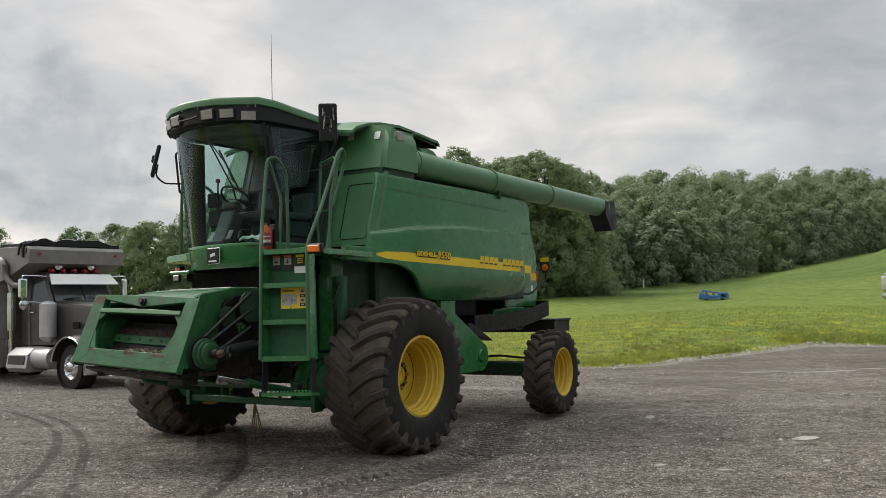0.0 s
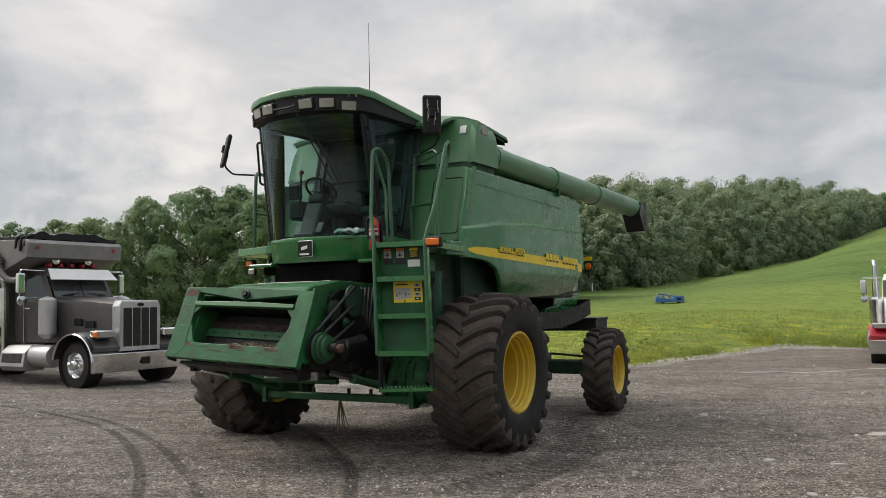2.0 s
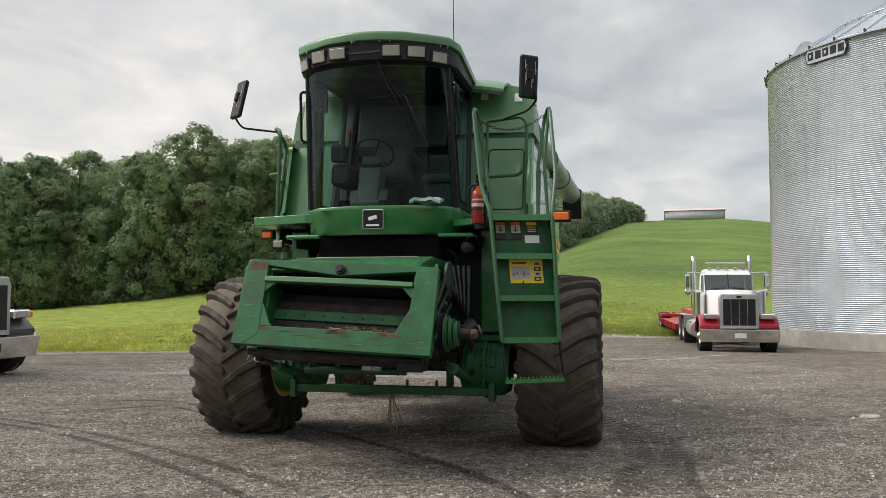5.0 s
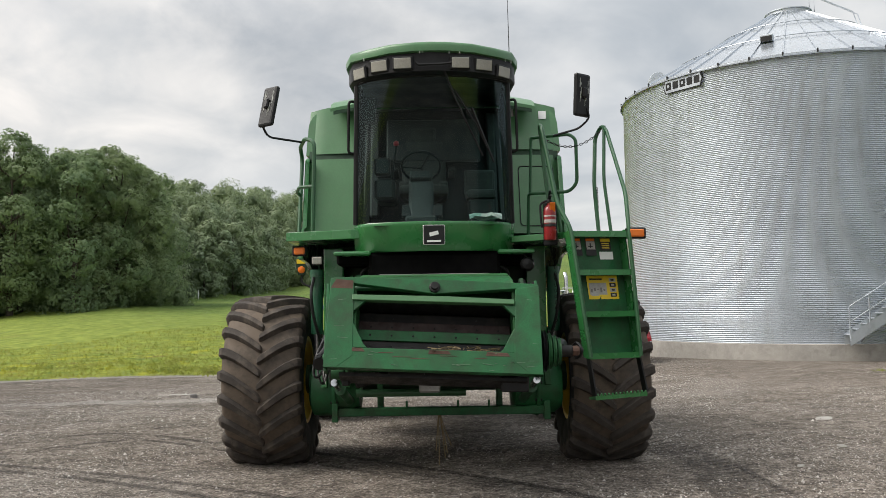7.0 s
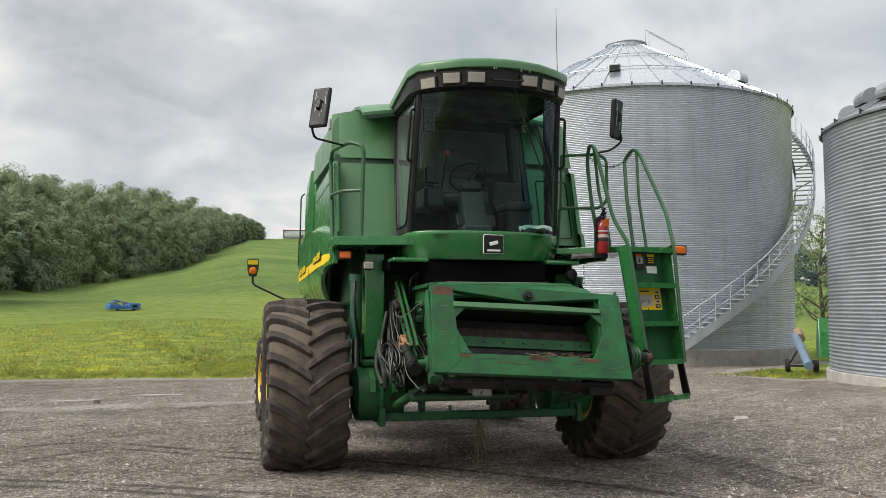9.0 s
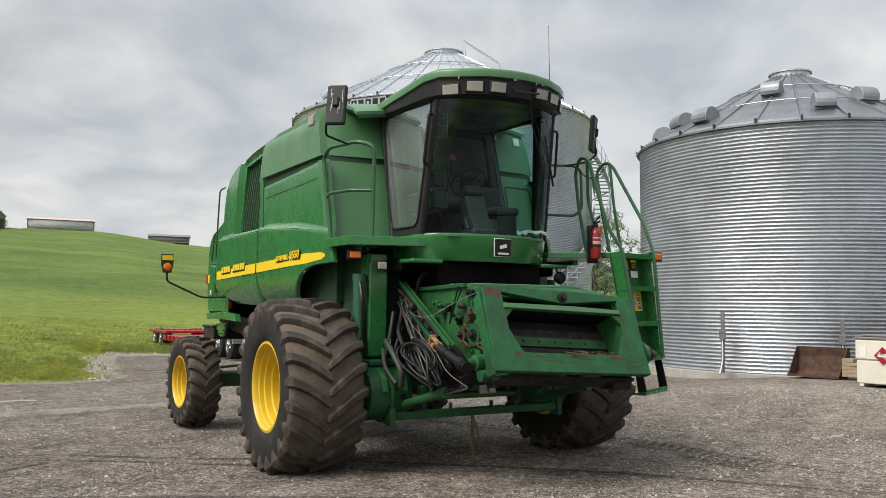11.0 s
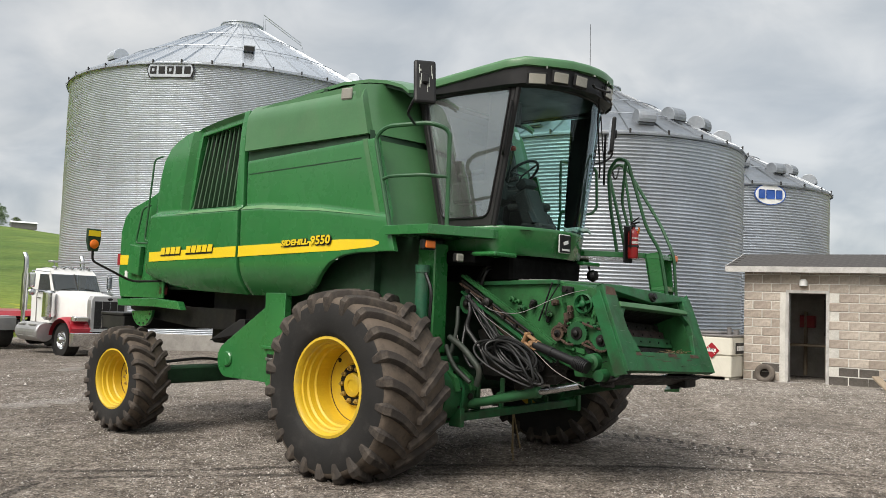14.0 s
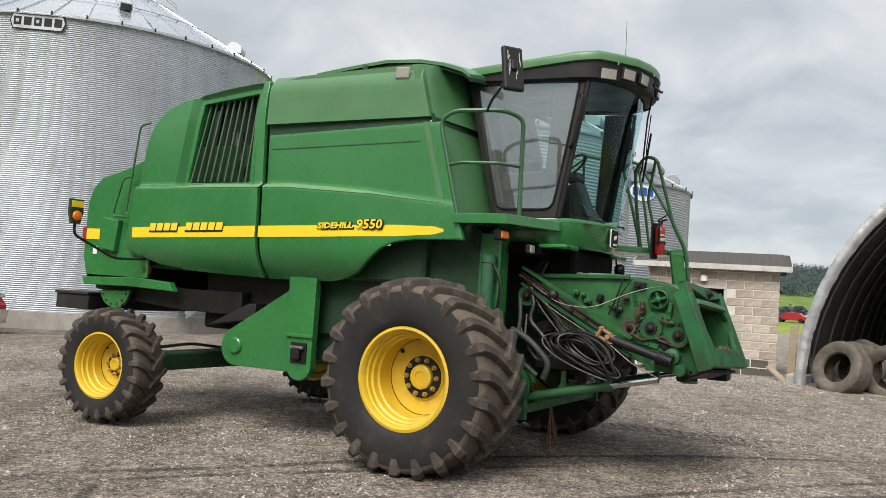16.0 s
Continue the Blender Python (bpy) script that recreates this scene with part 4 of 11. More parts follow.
    def lay(length, place, holes):
        for c in range(14):
            z = -0.12 + 0.203 * c
            if z > SHED_H - 0.08:
                break
            x = 0.203 if c % 2 else 0.0
            if c % 2:
                place(0.1, z, meB[1])
            while x < length - 0.1:
                w = min(0.406, length - x)
                me = meB[0] if w > 0.3 else meB[1]
                a, b = x, x + w
                if not any(h0 < b - 0.02 and h1 > a + 0.02 and z < hz for h0, h1, hz in holes):
                    place(x + w / 2, z, meB[2] if c < 2 + (x * 7.3 % 1.0 > 0.6) and me is meB[0] else me)
                elif any(h0 - 0.2 > a and z < hz for h0, h1, hz in holes):
                    place(a + 0.1, z, meB[1])
                elif any(h1 + 0.2 < b and z < hz for h0, h1, hz in holes):
                    place(b - 0.1, z, meB[1])
                x += 0.406

    def front(x, z, me):
        o = new("block", me)
        o.parent, o.matrix_local = s, pose(x, 0.012, z, 0, 0, 0)

    def side(x, z, me):
        o = new("block", me)
        o.parent, o.matrix_local = s, pose(SHED_L - 0.012, x, z, 0, 0, 90)

    lay(SHED_L, front, [(d0 - 0.05, d1 + 0.05, dh + 0.02)])
    lay(SHED_D, side, [])


build_shed()


def diesel_tank():
    t = thing("fuel_tank", "cream steel diesel tank with a red diamond placard standing on gravel", "fuel tank", pose(9.52, 6.40, 0.04, 0, 0, -122.5))
    W, D, H = 1.05, 1.15, 0.98
    bm = B()
    span(bm, (0, 0, 0.06), (W, D, 0.55), 0.02)
    span(bm, (-0.02, -0.02, 0.55), (W + 0.02, D + 0.02, H), 0.03)
    for x in (0.05, W - 0.15):
        span(bm, (x, 0.02, 0), (x + 0.1, D - 0.02, 0.06))
    part("body", bm, CREAM, t)
    bm = B()
    span(bm, (-0.03, -0.03, H), (W + 0.03, D + 0.03, H + 0.05), 0.015)
    span(bm, (0.08, 0.1, H + 0.05), (0.72, D - 0.1, H + 0.11), 0.02)
    lathe(bm, [(0, 0.18), (0.05, 0.18), (0.05, 0)], (0.86, 0.35, H + 0.04), "z", 12)
    lathe(bm, [(0, 0.12), (0.07, 0.12), (0.07, 0)], (0.86, 0.8, H + 0.04), "z", 12)
    part("lid", bm, GREY, t, "grey steel lid with filler caps")
    bm = B()
    box(bm, (0.60, -0.028, 0.66), (0.26, 0.008, 0.26), (0, 45, 0), mi=0)
    box(bm, (0.60, -0.034, 0.66), (0.23, 0.006, 0.012), (0, 45, 0), mi=1)
    span(bm, (0.50, -0.040, 0.63), (0.70, -0.033, 0.70), mi=1)
    part("placard", bm, [RED, WHITE], t, "red diamond hazard placard", 0)
    bm = text_mesh("1993", 0.075, pose(0.515, -0.043, 0.64, 90), 0.001)
    part("lettering", bm, BLACK, t, "", 0)
    bm = B()
    span(bm, (0.10, -0.03, 0.60), (0.25, -0.023, 0.84))
    part("notice", bm, WHITE, t, "small white notice", 0)
    bm = B()
    span(bm, (W + 0.021, 0.2, 0.6), (W + 0.03, 0.8, 0.85))
    part("sign", bm, BLACK, t, "black sign with white bars", 0)
    bm = B()
    for k in range(4):
        span(bm, (W + 0.03, 0.26 + k * 0.13, 0.67), (W + 0.036, 0.35 + k * 0.13, 0.78))
    part("sign_bar", bm, WHITE, t, "", 0)


diesel_tank()


def loader_bucket():
    b = thing("loader_bucket", "rusty steel loader bucket resting on gravel by a bin", "bucket", pose(12.15, 7.95, 0.0, 0, 0, -112))
    bm = B()
    prof = [(0, 0.0), (0.0, 0.06), (0.45, 0.03), (0.58, 0.12), (0.62, 0.5), (0.58, 0.72), (0.64, 0.72), (0.68, 0.5), (0.64, 0.08), (0.5, -0.02)]
    prism(bm, prof, "x", 0, 1.25)
    part("shell", bm, RUST, b)
    for x in (0, 1.23):
        bm = B()
        prism(bm, [(0, 0), (0.5, 0), (0.64, 0.1), (0.66, 0.72), (0.52, 0.72)], "x", x, x + 0.02)
        part("side_plate", bm, RUST, b)
    for k in range(5):
        pl = thing("timber", "weathered loose timber stacked on gravel beside the bucket", "timber", pose(11.74 + 0.02 * k, 6.72, 0.06 + 0.085 * k, 0, 0, -112 + 4 * (k % 3)), "timbers by the bucket")
        bm = B()
        span(bm, (0, 0, 0), (0.62 - 0.09 * k, 0.30, 0.082), 0.008)
        part("plank", bm, WOOD, pl)


loader_bucket()


def conduit(x, y, z, h):
    c = thing("electric_post", "grey steel post with a switch box and white conduit", "post", pose(x, y, z))
    bm = B()
    span(bm, (-0.03, -0.05, 0), (0.03, 0.05, h), 0.004)
    part("post", bm, GREY, c)
    bm = B()
    span(bm, (-0.12, -0.08, h * 0.55), (-0.03, 0.08, h * 0.55 + 0.25), 0.01)
    part("switch_box", bm, GREY, c)
    bm = B()
    tube(bm, [(-0.07, 0, h * 0.55), (-0.07, 0, 0.3), (-0.2, 0.06, 0.0)], 0.02, 6, bend=0.15)
    part("pipe", bm, WHITE, c)


conduit(12.75, 9.55, -0.05, 1.6)
conduit(12.82, 6.7, 0.0, 1.4)


def grain_auger():
    g = thing("grain_auger", "blue and tan grain auger on a wheeled frame by the bin", "auger", pose(19.3, 14.4, ground_at(19.3, 14.4), 0, 0, 205))
    bm = B()
    rod(bm, (-1.2, 0, 1.15), (2.6, 0, 0.35), 0.13, seg=14)
    part("tube", bm, worn("chalky_blue_paint", (0.12, 0.18, 0.26), 0.6, dusty=0.5), g)
    bm = B()
    rod(bm, (-1.5, 0.1, 1.25), (-0.7, 0.1, 1.05), 0.16, seg=14)
    part("motor_cover", bm, worn("tan_paint", (0.26, 0.19, 0.11), 0.7, dusty=0.5), g)
    bm = B()
    for s in (-0.4, 0.4):
        tube(bm, [(0.6, s, 0.22), (0.3, 0, 0.85)], 0.03, 6)
    tube(bm, [(0.6, -0.4, 0.22), (0.6, 0.4, 0.22)], 0.03, 6)
    part("frame", bm, BLACK, g)
    for s in (-0.42, 0.42):
        bm = B()
        lathe(bm, [(0.1, -0.06), (0.2, -0.07), (0.22, 0), (0.2, 0.07), (0.1, 0.06)], (0.6, s, 0.22), "y", 18)
        part("wheel", bm, SIDEWALL, g)
    bm = B()
    prism(bm, [(-0.5, 0.4), (0.5, 0.5), (0.3, 1.3), (0.1, 1.75), (-0.1, 1.7), (-0.4, 0.9)], "y", 0.55, 1.1, 0.03)
    part("hopper", bm, GREEN, g, "green feed hopper")


grain_auger()


SILVER = galvanised("silver_sheet", 0.66, 0.82, 0.26)


def quonset():
    """Arched shed of silvery sheet with an open end."""
    R, T = 5.0, 0.30
    ax = Vector((math.sin(radians(128)), math.cos(radians(128)), 0))
    rt = Vector((ax.y, -ax.x, 0))
    o = Vector((6.35, 2.85, 0)) + rt * R
    m = Matrix(((rt.x, ax.x, 0, o.x), (rt.y, ax.y, 0, o.y), (0, 0, 1, 0.08), (0, 0, 0, 1)))
    q = thing("arched_shed", "open-ended arched shed covered in wrinkled silver sheet", "shed", m)
    n = 40
    A = np.linspace(math.pi, 0, n + 1)
    rz = lambda a, r: (r * math.cos(a), 1.06 * r * math.sin(a))
    rnd = random.Random(4)
    lining = worn("grey_lining_cloth", (0.070, 0.066, 0.062), 0.95, spec=0.2, dusty=0.6, dust=(0.035, 0.033, 0.031), bump=0.6, scale=1.2, fine=8, vary=0.4, streak=True)
    cloth = worn("wrinkled_silver_cloth", (0.50, 0.51, 0.525), 0.42, 0.55, dusty=0.5, dust=(0.30, 0.29, 0.28), bump=0.9, scale=2.5, fine=26, vary=0.25)
    for name, ra, mat_ in (("cover", R, SILVER), ("lining", R - 0.05, lining)):
        bm = B()
        rows = []
        for y in np.arange(0.0, 14.01, 0.35):
            rows.append([(rz(a, ra)[0], y, rz(a, ra)[1]) for a in A])
        sheet(bm, rows)
        part(name, bm, mat_, q)
    bm = B()
    rows = []
    for dy, dr in ((-0.02, -0.16), (-0.10, -0.10), (-0.12, -0.02), (-0.08, 0.06), (0.12, 0.09), (0.35, 0.03)):
        wr = lambda a: 0.005 * math.sin(47 * a + 9 * dy + 2 * math.sin(9 * a)) + 0.004 * math.sin(113 * a + 21 * dr + 1 + 2 * math.sin(13 * a)) + 0.003 * math.sin(203 * a + 26 * dy + 2 * math.sin(29 * a))
        rows.append([(rz(a, R + dr + wr(a))[0], dy + 0.8 * wr(a + 0.4), rz(a, R + dr + wr(a))[1]) for a in np.linspace(math.pi, 0, 420)])
    sheet(bm, rows)
    part("front_hem", bm, cloth, q, "wrinkled silver hem", 60)
    for y in np.arange(0.9, 14, 1.8):
        bm = B()
        tube(bm, [(rz(a, R - 0.09)[0], y, rz(a, R - 0.09)[1]) for a in A], 0.03, 6)
        part("rib", bm, GALV_DARK, q)
    bm = B()
    prism(bm, [rz(a, R - 0.06) for a in A], "y", 13.8, 13.95)
    part("end_wall", bm, CHARCOAL, q, "dark sheet end wall")
    for x in (-3, -1, 1, 3):
        bm = B()
        span(bm, (x - 0.06, 13.6, 0), (x + 0.06, 13.79, 4.2), 0.005)
        part("end_post", bm, BLACK, q)
    for z in (1.2, 2.4, 3.4):
        bm = B()
        span(bm, (-4, 13.7, z), (4, 13.795, z + 0.1), 0.004)
        part("end_rail", bm, BLACK, q)
    bm = B()
    span(bm, (-R - 0.25, 0.0, -0.3), (-R + 0.15, 14, 0.22), 0.02)
    part("footing", bm, CONCRETE, q)


quonset()

# ---- tyres and clutter by the arched shed ----


def crown_drop(y, W, R):
    """How far the tread falls from its crown at y."""
    return 0.055 * R * min(1.0, abs(2 * y / W)) ** 2.4


def settle(bm, ground):
    """Flattens what would sink below the ground and lets it bulge."""
    for v in bm.verts:
        if v.co.z < ground:
            v.co.y *= 1 + 0.5 * min(0.12, ground - v.co.z)
            v.co.z = ground + (v.co.z - ground) * 0.08


def carcass_mesh(name, R, W, hole, lug_h, ground=None, seg=64):
    """The bare tyre round y: bead, bulging sidewalls and a rounded crown."""
    bm = B()
    S, T = hole, R - lug_h
    half = [(S, 0.36), (S + 0.012, 0.40), (S + 0.03, 0.43), (S + (T - S) * 0.12, 0.462), (S + (T - S) * 0.24, 0.485), (S + (T - S) * 0.40, 0.50), (S + (T - S) * 0.56, 0.502), (S + (T - S) * 0.70, 0.494),
            (S + (T - S) * 0.80, 0.482), (T - crown_drop(0.455 * W, W, R) - 0.014, 0.465), (T - crown_drop(0.43 * W, W, R), 0.43), (T - crown_drop(0.33 * W, W, R), 0.33), (T - crown_drop(0.2 * W, W, R), 0.2), (T, 0.07)]
    prof = [(r, -y * W) for r, y in half] + [(r, y * W) for r, y in half[::-1]]
    lathe(bm, prof, (0, 0, 0), "y", seg, cap=False)
    for f in bm.faces:
        rr = sum(math.hypot(v.co.x, v.co.z) for v in f.verts) / len(f.verts)
        f.material_index = 0 if rr > S + (T - S) * 0.77 else 1
    if ground is not None:
        settle(bm, ground)
    return finish(name, bm, [TREAD, SIDEWALL], 50)


def lug_bmesh(R, W, hole, lug_h, lug_w, row, a0, skew):
    """One slanting bar: a rounded nose at the centre, straight flanks, and a foot that runs down the sidewall."""
    bm = B()
    T = R - lug_h
    st = []
    for t in (0.0, 0.03, 0.10, 0.30, 0.52, 0.72, 0.88, 0.97):
        y = W * (-0.022 + 0.475 * t)
        tip = min(1.0, 0.55 + 9 * t)
        n = Vector((1.0, 0.55 * max(0, t - 0.8) / 0.2))
        st.append((T - crown_drop(y, W, R) - 0.006, y, n.normalized(), lug_h * (0.72 if t == 0 else 1.0) + 0.004, lug_w * 0.5 * tip * (0.92 + 0.25 * t), a0 + skew * (1 - (1 - t) ** 1.2)))
    for dr, fy, n, h, w in ((0.052, 0.474, (0.55, 0.83), 0.8, 0.60), (0.11, 0.484, (0.28, 0.96), 0.50, 0.56), (0.165, 0.491, (0.1, 1), 0.22, 0.46), (0.20, 0.494, (0, 1), 0.04, 0.38)):
        st.append((T - dr * R - 0.01, fy * W - 0.004, Vector(n).normalized(), lug_h * h, lug_w * w, a0 + skew * 1.01))
    rows = []
    for rb, y, n, h, hw, a in st:
        sec = []
        for side, up in ((-1.30, 0.0), (-0.86, 0.86), (-0.70, 1.0), (0.70, 1.0), (0.86, 0.86), (1.30, 0.0)):
            r, yy, aa = rb + n.x * h * up, y + n.y * h * up, a + side * hw / R
            sec.append(bm.verts.new((r * math.cos(aa), row * yy, r * math.sin(aa))))
        rows.append(sec)
    for p, q in zip(rows, rows[1:]):
        for k in range(5):
            bm.faces.new((p[k], p[k + 1], q[k + 1], q[k]))
    bm.faces.new(rows[0])
    bm.faces.new(rows[-1])
    bmesh.ops.recalc_face_normals(bm, faces=bm.faces)
    return bm


def lugs_on(parent, place, R, W, hole, lugs, lug_h, lug_w, skew, ground):
    """Both rows of bars; those on the ground are pressed flat."""
    alike = {row: finish("lug", lug_bmesh(R, W, hole, lug_h, lug_w, row, 0.0, skew), LUG, 30) for row in (-1, 1)}
    for row in (-1, 1):
        for k in range(lugs):
            a = 2 * math.pi * (k + (0.5 if row > 0 else 0)) / lugs
            mid = R * math.sin(a + skew * 0.5)
            if mid < ground + 0.25 * R:
                bm = lug_bmesh(R, W, hole, lug_h, lug_w, row, a, skew)
                settle(bm, ground)
                o = new("lug", finish("lug", bm, LUG, 30))
                o.parent, o.matrix_local = parent, place
            else:
                o = new("lug", alike[row])
                o.parent, o.matrix_local = parent, place @ Matrix.Rotation(-a, 4, "Y")


def old_tyre_mesh(name, R, W, hole, ribs):
    """A worn road tyre: carcass with shallow rib grooves."""
    bm = B()
    prof = [(hole, -W * 0.30), (hole + 0.02, -W * 0.40), (hole + (R - hole) * 0.35, -W * 0.49), (hole + (R - hole) * 0.65, -W * 0.5), (R - 0.03, -W * 0.45), (R - 0.008, -W * 0.40)]
    for k in range(ribs):
        y = W * (-0.36 + 0.72 * (k + 0.5) / ribs)
        e = W * 0.72 / ribs
        prof += [(R, y - e * 0.42), (R, y + e * 0.30), (R - 0.014, y + e * 0.36), (R - 0.014, y + e * 0.5)]
    prof += [(R - 0.008, W * 0.40), (R - 0.03, W * 0.45), (hole + (R - hole) * 0.65, W * 0.5), (hole + (R - hole) * 0.35, W * 0.49), (hole + 0.02, W * 0.40), (hole, W * 0.30)]
    lathe(bm, prof, (0, 0, 0), "y", 56, cap=False)
    return finish(name, bm, MUDDY, 35)


MUDDY = worn("muddy_rubber", (0.105, 0.088, 0.072), 0.9, dusty=0.8, dust=(0.20, 0.17, 0.14), bump=0.4, scale=2.5, vary=0.4)
USED = old_tyre_mesh("tyre", 0.56, 0.46, 0.30, 5)
for x, y, z, r in ((5.55, 2.36, 0.42, (16, 0, 24)), (5.95, 1.86, 0.42, (10, 0, 12)), (5.15, 1.55, 0.43, (-10, 0, 35)), (6.6, 1.3, 0.46, (20, 0, 5))):
    o = tagged(new("used_tyre", USED), "worn muddy truck tyre leaning beside the arched shed", "tyre", "used tyres by the arched shed")
    o.matrix_world = pose(x, y, z + 0.1, *r)
o = tagged(new("used_tyre", old_tyre_mesh("small_tyre", 0.22, 0.16, 0.10, 4)), "small worn tyre leaning on the block shed wall", "tyre")
o.matrix_world = SHED_POSE @ pose(0.52, -0.18, 0.14, -14, 0, 0)


def clutter():
    rnd = random.Random(7)
    for k, (x, y, h, lean) in enumerate(((7.45, 2.45, 1.25, 4), (7.2, 2.2, 0.85, -25), (7.7, 2.0, 0.7, 30), (7.1, 2.75, 0.6, 62))):
        t = thing("board", "weathered board leaning between the sheds", "board", pose(x, y, 0.08, lean, 0, 30 + 25 * k), "boards between the sheds")
        bm = B()
        span(bm, (-0.09, -0.02, 0), (0.09, 0.02, h), 0.005)
        part("plank", bm, WOOD, t)
    for k, (x, y, s, m, lab) in enumerate(((6.95, 2.3, 0.30, BLUE, "blue"), (7.9, 1.4, 0.5, GREY, "grey"), (8.4, 1.0, 0.6, BLACK, "black"), (5.75, 2.35, 0.16, ORANGE, "orange"), (8.1, 1.8, 0.35, WOOD, "tan"))):
        t = thing("crate", lab + " plastic crate among the clutter between sheds", "crate", pose(x, y, 0.08, 0, 0, 37 * k), "crates between the sheds")
        bm = B()
        span(bm, (-s / 2, -s / 2, 0), (s / 2, s / 2, s * 0.7), 0.02)
        span(bm, (-s / 2 - 0.01, -s / 2 - 0.01, s * 0.6), (s / 2 + 0.01, s / 2 + 0.01, s * 0.72), 0.01)
        part("body", bm, m, t)
    # small cars far off between the sheds
    for k in range(4):
        x, y = 104 + k * 5.0, -47.0 - k * 6.5
        c = thing("parked_car", ("red", "white", "grey", "red")[k] + " car parked far off on the yard", "car", pose(x, y, ground_at(x, y), 0, 0, 50), "far parked cars")
        bm = B()
        prism(bm, [(-2.2, 0.35), (2.2, 0.35), (2.2, 0.8), (1.2, 0.95), (0.6, 1.45), (-1.1, 1.45), (-1.7, 0.95), (-2.2, 0.9)], "y", -0.85, 0.85, 0.06)
        part("body", bm, (RED, WHITE, GREY, RED)[k], c)
        for wx in (-1.35, 1.35):
            for wy in (-0.8, 0.8):
                bm = B()
                lathe(bm, [(0.12, -0.1), (0.3, -0.1), (0.32, 0), (0.3, 0.1), (0.12, 0.1)], (wx, wy, 0.32), "y", 16)
                part("wheel", bm, SIDEWALL, c)


clutter()

# ---- the combine harvester: x forward, y to its left, z up ----
COMBINE = thing("combine_harvester", "large green combine harvester with yellow wheels, parked on gravel", "combine harvester", pose(-1.98, 10.47, 0, 0, 0, 236.63))
C = COMBINE


# wheels
DARK_RED = worn("dark_red_lens", (0.10, 0.012, 0.012), 0.35, dusty=0.3)
DROPPING = worn("grey_dropping", (0.40, 0.42, 0.38), 0.8, dusty=0.2)


def build_wheel(x, y, z, R, W, rim, lugs, lug_h, lug_w, dish, bolts, hub_r, turn):
    foot = C.matrix_world @ Vector((x, y, 0))
    gz = ground_at(foot.x, foot.y) + 0.004
    s = 1 if y > 0 else -1
    bm = B()
    e = W * 0.435
    prof = [(rim * 0.985, e - 0.03), (rim + 0.025, e - 0.012), (rim + 0.03, e + 0.004), (rim + 0.005, e + 0.01), (rim - 0.012, e - 0.01), (rim - 0.016, e - 0.05), (rim - 0.032, e - 0.058), (rim - 0.034, e - 0.10), (rim - 0.052, e - 0.112), (rim - 0.056, e - 0.17), (rim - 0.072, e - 0.182),
            (rim - 0.076, dish + 0.03), (rim - 0.085, dish + 0.005), (rim - 0.12, dish), (hub_r * 1.9, dish - 0.012), (hub_r * 1.75, dish + 0.008), (hub_r * 1.45, dish + 0.012)]
    lathe(bm, prof + [(0.01, dish + 0.012)], axis="y", seg=48, cap=False)
    back = [(rim * 0.98, -e), (rim + 0.03, -e - 0.005), (rim - 0.02, -e + 0.03), (rim - 0.06, -e + 0.1), (rim - 0.07, dish - 0.02)]
    lathe(bm, back, axis="y", seg=40, cap=False)
    w = part("wheel", bm, YELLOW, C, "yellow painted steel wheel")
    spot = pose(x, y, z, 0, 0, turn + (0 if s > 0 else 180))
    w.matrix_local = spot
    o = new("tyre", carcass_mesh("tyre", R, W, rim - 0.005, lug_h, gz - z))
    o.parent, o.matrix_local = C, spot
    tagged(o, "dusty black agricultural tyre with deep bar lugs")
    lugs_on(o, Matrix(), R, W, rim, lugs, lug_h, lug_w, 0.28 if s > 0 else -0.28, gz - z)
    bm = B()
    lathe(bm, [(hub_r * 1.70, dish + 0.008), (hub_r * 1.68, dish + 0.026), (hub_r * 1.05, dish + 0.03)], axis="y", seg=32, mi=1, cap=False)
    lathe(bm, [(hub_r * 1.0, dish + 0.02), (hub_r * 0.97, dish + 0.055), (hub_r * 0.80, dish + 0.066), (hub_r * 0.45, dish + 0.066), (hub_r * 0.42, dish + 0.058), (0.0, dish + 0.058)], axis="y", seg=24)
    part("hub", bm, [YELLOW, GREASE], w)
    bm = B()
    lathe(bm, [(0.024, dish + 0.026), (0.024, dish + 0.05), (0.014, dish + 0.054), (0.012, dish + 0.07), (0.0, dish + 0.07)], axis="y", seg=6)
    me = finish("bolt", bm, worn("rusty_yellow_nut", (0.36, 0.24, 0.05), 0.6, dusty=0.8, dust=(0.10, 0.06, 0.03), scale=6), 0)
    for k in range(bolts):
        o = new("bolt", me)
        a = 2 * math.pi * k / bolts
        o.parent, o.matrix_local = w, Matrix.Translation((math.cos(a) * hub_r * 1.40, 0, math.sin(a) * hub_r * 1.40))
    bm = B()
    lathe(bm, [(0.022, 0.0), (0.022, 0.004), (0.0, 0.004)], axis="y", seg=14)
    o = part("valve_hole", bm, BLACK, w, "", 0)
    o.matrix_local = Matrix.Translation((0.55 * rim, dish + 0.001, 0.50 * rim))
    bm = B()
    tube(bm, [((rim - 0.084) * math.cos(a), dish + 0.008, (rim - 0.084) * math.sin(a)) for a in np.linspace(0, 2 * np.pi, 40, endpoint=False)], 0.005, 5, closed=True)
    part("weld_seam", bm, RUST, w)
    return w


for x, y in ((0.0, 1.70), (0.0, -1.69)):
    build_wheel(x, y, 0.80, 0.885, 0.78, 0.42, 22, 0.056, 0.085, -0.02, 10, 0.11, 0)
for x, y in ((-3.72, 1.79), (-3.88, -1.78)):
    build_wheel(x, y, 0.535, 0.63, 0.43, 0.335, 20, 0.046, 0.062, -0.09, 8, 0.075, 3)


